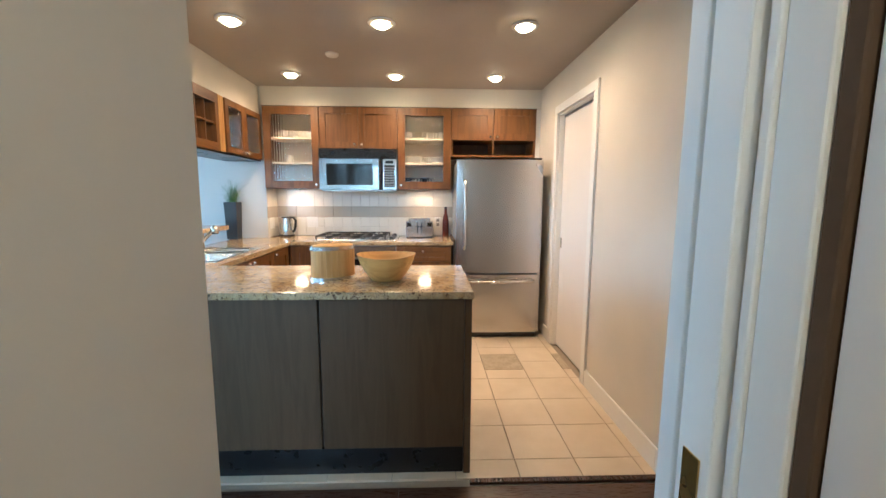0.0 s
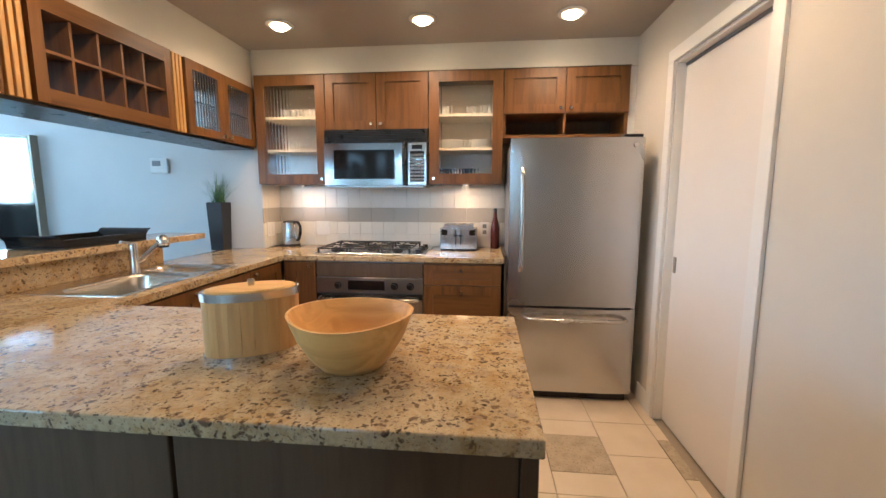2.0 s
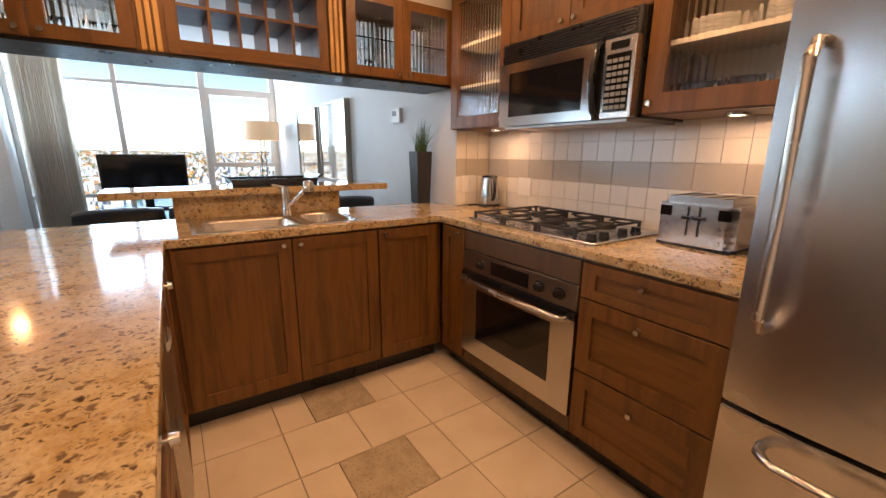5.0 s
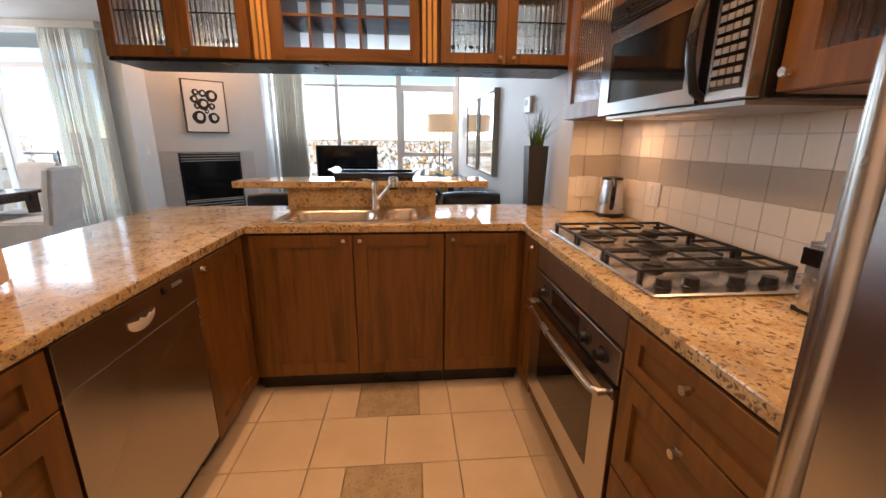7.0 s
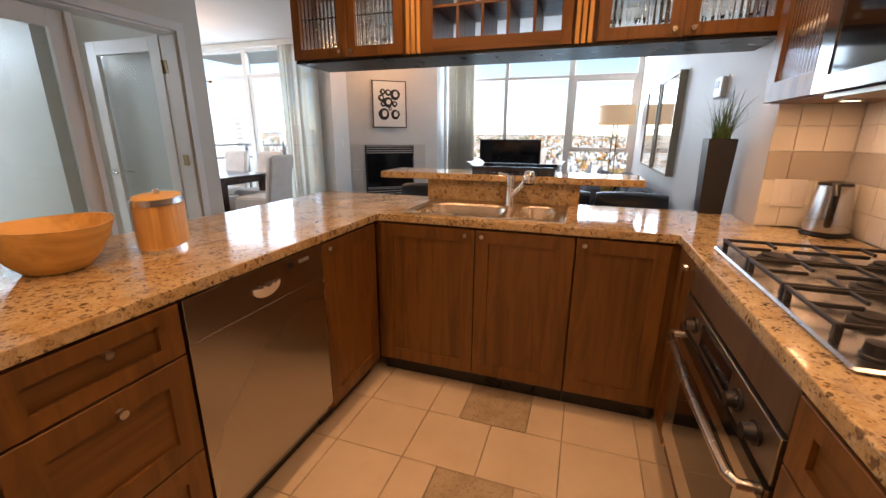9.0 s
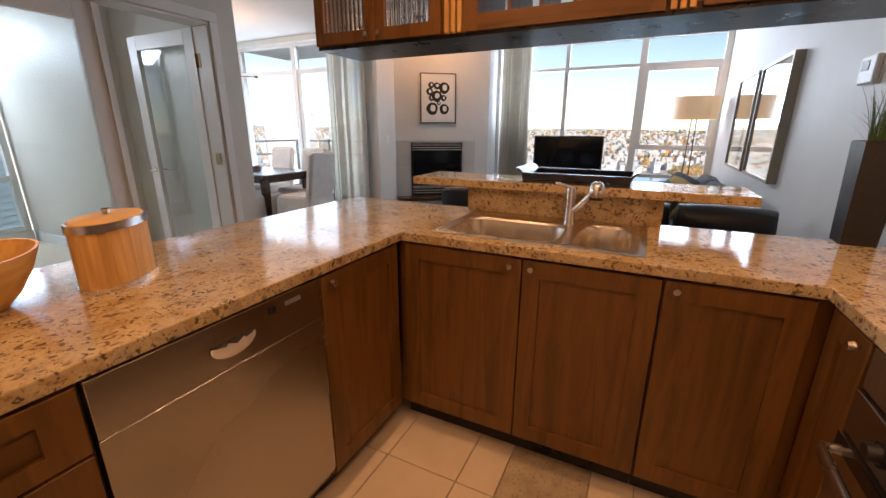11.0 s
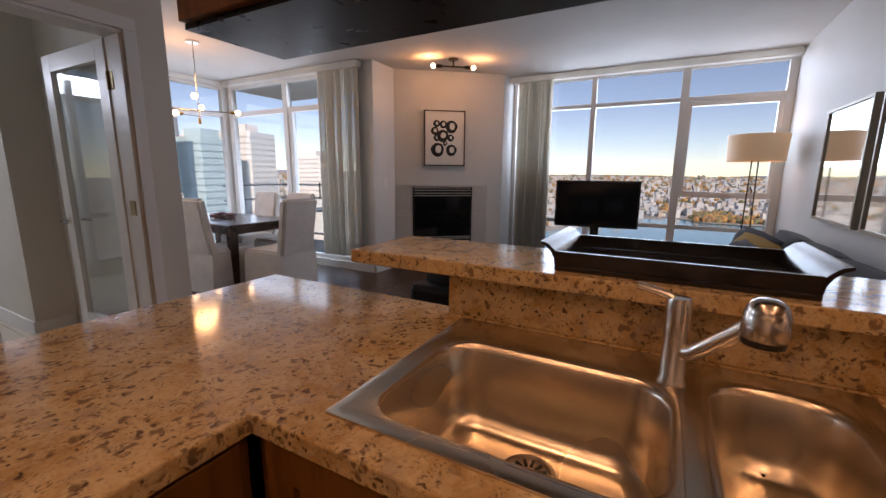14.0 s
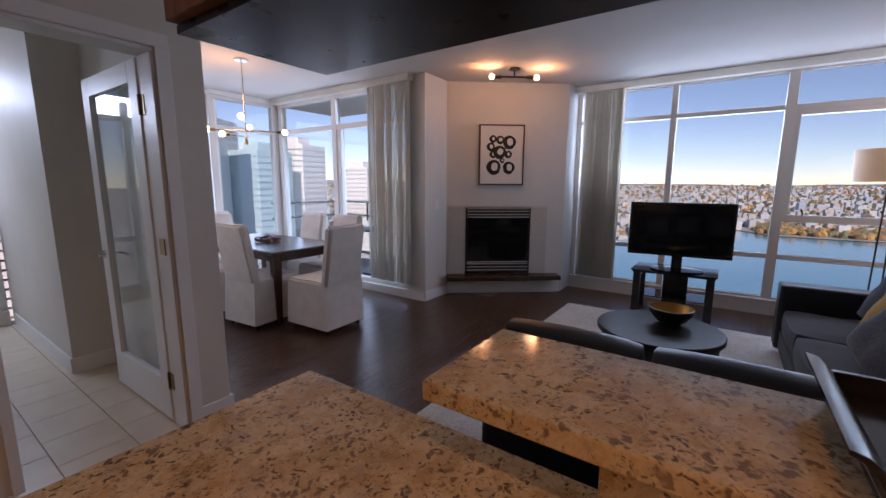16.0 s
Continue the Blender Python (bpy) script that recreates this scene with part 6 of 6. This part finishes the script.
# pendant over the table
px, py = -3.66, -1.47
pn = thing("pendant_lamp", (px, py, 1.78), "brass and nickel branching pendant with bare bulbs", "pendant lamp")
part("canopy", lathe([(0.065, CEIL - 0.001), (0.065, CEIL - 0.02), (0, CEIL - 0.024)], (px, py, 0), 24), NICKEL, pn, smooth=True)
part("rod", cyl((px, py, CEIL - 0.02), (px, py, 1.86), 0.006), NICKEL, pn)
for z, ang, l0, l1 in ((2.03, 55, 0.36, 0.30), (1.94, -35, 0.30, 0.28), (1.88, 10, 0.05, 0.20)):
    c, s = math.cos(radians(ang)), math.sin(radians(ang))
    arm = part("arm", cyl((px - c * l0, py - s * l0, z), (px + c * l1, py + s * l1, z), 0.006, n=10), NICKEL, pn)
    for d, way in ((-l0, -1), (l1, 1)):
        if abs(d) < 0.1:
            continue
        q = (px + c * d, py + s * d, z)
        part("socket", cyl(q, (q[0] + way * c * 0.05, q[1] + way * s * 0.05, z), 0.016, n=12), BRASS, arm)
        part("bulb", lathe([(0, -0.03), (0.022, -0.022), (0.03, 0), (0.022, 0.022), (0, 0.03)], (q[0] + way * c * 0.075, q[1] + way * s * 0.075, z), 16), BULB, arm, "lit clear bulb", smooth=True)
part("socket", cyl((px, py, 1.86), (px, py, 1.80), 0.016, n=12), BRASS, pn)
lamp("pendant_glow", "POINT", (px + 0.1, py - 0.1, 2.25), 11, (1.0, 0.55, 0.22), radius=0.12)
lamp("floor_lamp_glow", "POINT", (-6.4, 3.83, 1.60), 2.5, radius=0.06)

# ---- balcony ----
struct("balcony_floor", box(-6.75, DX - 0.125, -3.6, -0.51, -0.30, -0.02), plain("balcony_concrete", (0.32, 0.31, 0.30), 0.9))
struct("balcony_soffit", box(-6.75, DX - 0.125, -3.6, -0.51, 2.66, 2.9), CEILM)
rl = thing("balcony_rail", (-6.68, -2.0, -0.02), "grey metal balcony railing with glass panels", "railing")
for y in (-3.5, -2.5, -1.5, -0.56):
    part("post", box(-6.70, -6.66, y - 0.02, y + 0.02, -0.02, 1.05), GREYP, rl)
for z in (0.10, 0.80, 1.05):
    part("rail", box(-6.705, -6.655, -3.52, -0.54, z, z + 0.035), GREYP, rl)
for y in (-3.5, -2.5, -1.5):
    g = part("panel", box(-6.682, -6.678, y + 0.03, y + 0.96, 0.14, 0.79), PANE, rl, "clear glass panel")
    g.visible_shadow = False
for z in (0.10, 0.80, 1.05):
    part("rail", box(-6.655, DX - 0.13, -3.56, -3.51, z, z + 0.035), GREYP, rl)
bt_ = thing("patio_table", (-5.95, -1.9, -0.02), "small round dark patio table on the balcony", "table")
part("top", lathe([(0, 0.70), (0.33, 0.70), (0.33, 0.725), (0, 0.725)], (-5.95, -1.9, -0.02), 28), BLACK, bt_)
part("stem", cyl((-5.95, -1.9, 0.0), (-5.95, -1.9, 0.68), 0.025), BLACK, bt_)
part("base", lathe([(0, 0), (0.22, 0), (0.20, 0.02), (0, 0.03)], (-5.95, -1.9, -0.02), 24), BLACK, bt_)

# ---- the view ----
GZ = -52.0


def sheet(name, pts, z, material):
    bm = bmesh.new()
    bm.faces.new([bm.verts.new((x, y, z)) for x, y in pts])
    return struct(name, bm, material)


n = Nodes("city_ground", 0.95)
p = n.mapping()
n.colour(n.mix(n.range(n.noise(p, 0.02, 6), 0, 1, 0.42, 0.6), n.ramp(n.noise(p, 0.006, 5), [(0.35, (0.24, 0.25, 0.20)), (0.5, (0.34, 0.30, 0.26)), (0.65, (0.28, 0.24, 0.17))]), (0.42, 0.42, 0.42)))
LAND = n.m
n = Nodes("harbour_water", 0.14)
n.colour((0.10, 0.30, 0.40))
n.bump(n.noise(n.mapping((1, 1, 1)), 0.35, 4), 0.12, 0.2)
WATER = n.m
sheet("ground", [(-4500, -4500), (4500, -4500), (4500, 4500), (-4500, 4500)], GZ, LAND)
sheet("water", [(-60, -170), (-130, -150), (-300, -135), (-430, -75), (-560, -40), (-610, 40), (-560, 110), (-570, 190), (-600, 300), (-560, 460), (-520, 800), (-300, 1500), (-40, 1500), (-50, 300)], GZ + 0.5, WATER)

sheet("park_ground", [(-548, 45), (-600, 10), (-690, 20), (-690, 220), (-580, 210), (-545, 120)], GZ + 1.0, LAND)
# tones differ per building; their pale bluish cast stands for distance haze
n = Nodes("low_buildings", 0.8)
isl = n.island()
n.colour(n.ramp(isl, [(0.0, (0.42, 0.45, 0.48)), (0.2, (0.56, 0.56, 0.56)), (0.4, (0.34, 0.39, 0.45)), (0.58, (0.64, 0.63, 0.62)), (0.75, (0.36, 0.43, 0.50)), (0.88, (0.50, 0.42, 0.36)), (1.0, (0.46, 0.45, 0.44))]))
LOW = n.m
n = Nodes("autumn_trees", 0.95)
n.colour(n.ramp(n.island(), [(0.0, (0.10, 0.14, 0.08)), (0.3, (0.20, 0.20, 0.11)), (0.5, (0.42, 0.22, 0.09)), (0.7, (0.50, 0.30, 0.10)), (0.85, (0.30, 0.17, 0.10)), (1.0, (0.13, 0.17, 0.10))]))
AUTUMN = n.m

rng = random.Random(21)


def wet(x, y):
    return -600 < x < -30 and -175 < y < 1500 and not (x < -540 and y > 420) and not (x < -430 and y < -60 + 0.25 * (-430 - x)) and not (y < -135 and x < -250)


verts, faces = [], []
for k in range(12000):
    a = rng.uniform(radians(118), radians(262))
    d = 240 + 3300 * rng.random() ** 1.5
    x, y = d * math.cos(a), d * math.sin(a)
    if wet(x, y) or x > -90:
        continue
    w, dd, h = rng.uniform(4, 9) * (1 + d / 3500), rng.uniform(4, 10) * (1 + d / 3500), rng.choice((4, 5, 6, 7, 8, 11)) * (1 + (0.8 if rng.random() < 0.05 else 0))
    c, s = math.cos(0.3), math.sin(0.3)
    rise = max(0.0, (d - 900)) * 0.018
    i0 = len(verts)
    for z in (GZ, GZ + rise + h):
        for qx, qy in ((-1, -1), (1, -1), (1, 1), (-1, 1)):
            u, v = qx * w / 2, qy * dd / 2
            verts.append((x + u * c - v * s, y + u * s + v * c, z))
    for f in ((4, 5, 6, 7), (0, 1, 5, 4), (1, 2, 6, 5), (2, 3, 7, 6), (3, 0, 4, 7)):
        faces.append([i0 + q for q in f])
me = bpy.data.meshes.new("low_rise_city")
me.from_pydata(verts, [], faces)
me.materials.append(LOW)
tagged(new("low_rise_city", me), "far low houses and blocks across the water", "buildings", kind="stuff")

verts, faces = [], []
ico = bmesh.new()
bmesh.ops.create_icosphere(ico, subdivisions=1, radius=1)
ico_v = [v.co.copy() for v in ico.verts]
ico.verts.index_update()
ico_f = [[v.index for v in f.verts] for f in ico.faces]
ico.free()
for k in range(7600):
    a = rng.uniform(radians(118), radians(262))
    d = 240 + 3400 * rng.random() ** 1.3
    x, y = d * math.cos(a), d * math.sin(a)
    if k < 700:
        x, y, d = rng.uniform(-680, -562), rng.uniform(35, 205), 600
    if (wet(x, y) and k >= 700) or x > -90:
        continue
    r = rng.uniform(2.0, 4.2) * (1 + d / 2200)
    rise = max(0.0, (d - 900)) * 0.018
    i0 = len(verts)
    for v in ico_v:
        verts.append((x + v.x * r * rng.uniform(0.7, 1.15), y + v.y * r * rng.uniform(0.7, 1.15), GZ + rise + r * 0.7 + v.z * r * rng.uniform(0.7, 1.1)))
    faces += [[i0 + q for q in f] for f in ico_f]
me = bpy.data.meshes.new("far_trees")
me.from_pydata(verts, [], faces)
me.materials.append(AUTUMN)
tagged(new("far_trees", me), "autumn trees in orange and green across town", "trees", kind="stuff")

# hills on the horizon, with haze put into their blue-grey colour
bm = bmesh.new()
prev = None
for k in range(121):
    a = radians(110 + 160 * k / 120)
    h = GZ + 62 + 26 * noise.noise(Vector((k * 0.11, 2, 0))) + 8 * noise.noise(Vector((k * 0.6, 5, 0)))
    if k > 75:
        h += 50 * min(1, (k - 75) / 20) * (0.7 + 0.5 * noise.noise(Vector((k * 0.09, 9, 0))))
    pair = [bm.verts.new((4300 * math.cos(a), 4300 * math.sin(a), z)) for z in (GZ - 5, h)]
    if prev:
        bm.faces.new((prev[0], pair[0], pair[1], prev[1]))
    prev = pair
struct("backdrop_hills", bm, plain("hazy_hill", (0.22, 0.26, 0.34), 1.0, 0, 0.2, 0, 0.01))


def tower(x, y, w, d, top, rot, wall_c, glass_c):
    t = thing("tower", (x, y, GZ), "tall residential tower with banded balconies", "building", rz=rot, group="city towers", local=True)
    h = top - GZ
    part("wall", box(-w / 2, w / 2, -d / 2, d / 2, 0, h), glass_c, t)
    fl_ = int(h / 3.0)
    slabs = bmesh.new()
    for k in range(fl_):
        box(-w / 2 - 0.9, w / 2 + 0.9, -d / 2 - 0.9, d / 2 + 0.9, 3.0 * k + 2.3, 3.0 * k + 3.0, 0, slabs)
    part("floor_bands", slabs, wall_c, t, kind="stuff")
    piers = bmesh.new()
    for q in (-0.5, -0.17, 0.17, 0.5):
        box(q * w - 0.9, q * w + 0.9, -d / 2 - 0.5, d / 2 + 0.5, 0, h + 0.8, 0, piers)
        box(-w / 2 - 0.5, w / 2 + 0.5, q * d - 0.9, q * d + 0.9, 0, h + 0.7, 0, piers)
    part("piers", piers, wall_c, t, kind="stuff")
    part("roof", box(-w / 4, w / 4, -d / 4, d / 4, h, h + 5), wall_c, t)


# teal and grey glazing colours are paled to carry haze and sky reflection
PALE, TEAL, BUFF = plain("pale_concrete", (0.76, 0.75, 0.73), 0.8, 0, 0.06, 0, 0.2), plain("hazy_teal_glazing", (0.46, 0.64, 0.70), 0.3, 0, 0.1, 0, 0.2), plain("buff_concrete", (0.62, 0.54, 0.44), 0.8, 0, 0.06, 0, 0.2)
GLZ = plain("hazy_grey_glazing", (0.60, 0.65, 0.69), 0.35, 0, 0.1, 0, 0.2)
for x, y, w, d, top, rot, a, b in ((-150, -205, 22, 22, 22, 20, PALE, GLZ), (-118, -190, 20, 20, 16, 10, TEAL, TEAL), (-98, -205, 22, 22, 30, 35, PALE, GLZ), (-215, -220, 22, 22, 12, 15, PALE, GLZ), (-180, -300, 24, 24, 26, 40, PALE, TEAL), (-275, -260, 26, 20, -8, 25, BUFF, GLZ), (-330, -230, 26, 22, -16, 30, BUFF, GLZ), (-240, -330, 24, 24, 14, 5, BUFF, GLZ), (-70, -170, 22, 22, 34, 12, PALE, TEAL), (-60, -260, 26, 26, 45, 30, TEAL, TEAL), (-390, -300, 24, 24, 6, 18, PALE, GLZ), (-30, -190, 24, 24, 20, 0, PALE, GLZ), (-300, -400, 26, 26, 24, 22, PALE, GLZ), (-460, -260, 30, 22, -14, 33, PALE, GLZ)):
    tower(x, y, w, d, top, rot, a, b)

boat = thing("boat", (-230, 95, GZ + 0.5), "small white boat moored on the water", "boat", group="boats", local=True)
bm = loft([[(x * k, y * k, z) for x, y in ((-5, -1.3), (3, -1.4), (6, 0), (3, 1.4), (-5, 1.3))] for k, z in ((0.85, 0.0), (1.0, 1.3))])
part("hull", bm, CERAMIC, boat)
part("cabin", box(-2.5, 1.5, -0.9, 0.9, 1.3, 2.6), CERAMIC, boat)
part("mast", cyl((0.5, 0, 2.6), (0.5, 0, 11), 0.09, n=6), CERAMIC, boat)
for x, y, a in ((-205, 120, 40), (-260, 150, 80), (-190, 155, 10), (-280, 110, 120), (-300, 180, 60), (-240, 190, 20), (-330, 90, 75), (-210, 60, 140)):
    copy_thing(boat, pose(x, y, GZ + 0.5, 0, 0, a))

# ---- tiles and planks ----
def piece_mesh(w, d, h, material, name, ease=0.0012):
    """A flat piece round its own middle, its upper face at 0, with eased edges."""
    bm = bmesh.new()
    rings = [[(sx * (w / 2 - i), sy * (d / 2 - i), z) for sx, sy in ((1, 1), (-1, 1), (-1, -1), (1, -1))] for i, z in ((0, -h), (0, -ease), (ease, 0))]
    return mesh_of(name, loft(rings), material)


n = Nodes("cream_floor_tile", 0.32)
p = n.mapping()
rnd = n.random()
c = n.ramp(n.noise(p, 5, 5), [(0.3, (0.63, 0.52, 0.38)), (0.7, (0.72, 0.61, 0.47))])
n.colour(n.mix(n.range(rnd, 0, 0.25), c, (0.57, 0.47, 0.34)))
n.rough(n.range(n.noise(p, 9, 4), 0.24, 0.42))
FTILE = n.bump(n.noise(p, 40, 4), 0.08, 0.002).m
n = Nodes("speckled_inset_tile", 0.4)
p = n.mapping()
c = n.ramp(n.noise(p, 14, 5, 0.65), [(0.3, (0.34, 0.27, 0.18)), (0.5, (0.44, 0.36, 0.25)), (0.7, (0.50, 0.42, 0.31))])
c = n.mix(n.range(n.voronoi(p, 60), 0.55, 0.0, 0.16, 0.34), c, (0.20, 0.14, 0.09))
n.colour(n.mix(n.range(n.noise(p, 120, 3, 0.7), 0, 0.4, 0.5, 0.75), c, (0.28, 0.21, 0.14)))
INSET = n.bump(n.noise(p, 40, 4), 0.08, 0.002).m
n = Nodes("white_wall_tile", 0.18)
n.colour(n.ramp(n.random(), [(0.0, (0.72, 0.69, 0.62)), (1.0, (0.76, 0.73, 0.66))]))
WTILE = n.bump(n.noise(n.mapping(), 14, 2), 0.10, 0.004).m
n = Nodes("grey_band_tile", 0.14)
n.colour(n.ramp(n.random(), [(0.0, (0.44, 0.40, 0.34)), (1.0, (0.46, 0.42, 0.36))]))
BTILE = n.m
MESHES = {}


def piece(name, parent, w, d, h, loc, material, rot=(0, 0, 0)):
    key = (name, material.name, round(w, 3), round(d, 3), round(h, 3))
    if key not in MESHES:
        MESHES[key] = piece_mesh(w, d, h, material, name)
    ob = new(name, MESHES[key])
    ob.parent = parent
    ob.location, ob.rotation_euler = loc, rot
    return ob


def tile_row(parent, x0, x1, cuts, z=0.0, inset=None):
    for a, b in zip(cuts, cuts[1:]):
        if b - a > 0.03:
            stone = inset and abs(a - inset[0]) < 0.01
            piece("tile", parent, x1 - x0 - 0.004, b - a - 0.004, 0.011, ((x0 + x1) / 2, (a + b) / 2, z), INSET if stone else FTILE)


for k in range(-1, 9):
    x0 = -1.405 + 0.3085 * k
    x1 = min(x0 + 0.3085, EX - 0.002)
    if x1 - x0 < 0.05:
        continue
    cuts = [1.778] + [2.535 - 0.31 * 2 + 0.31 * j for j in range(8)] + [4.45]
    cuts = sorted(c for c in cuts if 1.778 <= c <= 4.45)
    if k % 2 == 0 and k >= 0:
        cuts = sorted([c for c in cuts if not 3.0 < c < 3.31] + [3.0, 3.31])
        tile_row(floor_slab, x0, x1, cuts, inset=(3.0,))
    else:
        tile_row(floor_slab, x0, x1, cuts)
for k in range(6):
    x0 = -2.30 + 0.31 * k
    cuts = [-3.07] + [-2.9 + 0.31 * j + (0.155 if k % 2 else 0) for j in range(10)] + [0.19]
    tile_row(floor_slab, max(x0, -2.29), min(x0 + 0.31, -0.50), sorted(c for c in cuts if c <= 0.19))
single("trim_threshold", boxes([(0.20, EX, 1.745, 1.776, -0.011, 0.004), (-2.2, -1.32, 0.19, 0.225, -0.011, 0.005)], 0.002), ESPRESSO, "dark wood threshold strip at the tile edge", "trim", kind="structure")

rng = random.Random(12)
PL = 0.155
y = DY
row = 0
while y < NY:
    y1 = y + PL
    if y < -0.30:
        spans = [(DX + 0.03, -2.44)]
    elif y < 0.19:
        spans = [(-5.7, -2.30), (-0.36, 0.38)]
    elif y < 1.745 - PL:
        spans = [(-6.84, 3.0)]
    elif y < 1.745:
        spans = [(-6.84, -1.93), (-1.93, 3.0)]
    else:
        spans = [(-6.84, -1.93)]
    for a, b in spans:
        x = a
        first = rng.uniform(0.5, 1.8)
        while x < b - 0.02:
            ln = min(first if x == a else 1.8, b - x)
            w = min(y1, NY) - y if y < 1.745 - PL or b < -1.9 else min(y1, 1.744) - y
            if w > 0.02:
                piece("plank", floor_slab, ln - 0.0006, w - 0.0006, 0.011, (x + ln / 2, y + w / 2, 0.0), FLOORWOOD)
            x += ln
    y = y1
    row += 1

# splashback tiles on the kitchen wall and its return
kw = bpy.data.objects["wall_north_kitchen"]
rows = [(0.914, 1.010, WTILE), (1.010, 1.110, WTILE), (1.110, 1.228, BTILE), (1.228, 1.328, WTILE), (1.328, 1.412, WTILE)]
for z0, z1, m in rows:
    step = 0.0985 if m is WTILE else 0.197
    x = -1.612
    while x < 0.40:
        w = min(step, 0.40 - x)
        if w > 0.03:
            piece("tile", kw, w - 0.0018, z1 - z0 - 0.0018, 0.009, (x + w / 2, KY - 0.0095, (z0 + z1) / 2), m, (radians(90), 0, 0))
        x += step
    yy = KY - 0.012
    while yy > NY + 0.01:
        w = min(step, yy - NY)
        piece("tile", kw, w - 0.0018, z1 - z0 - 0.0018, 0.007, (-1.612, yy - w / 2, (z0 + z1) / 2), m, (radians(90), 0, radians(90)))
        yy -= step
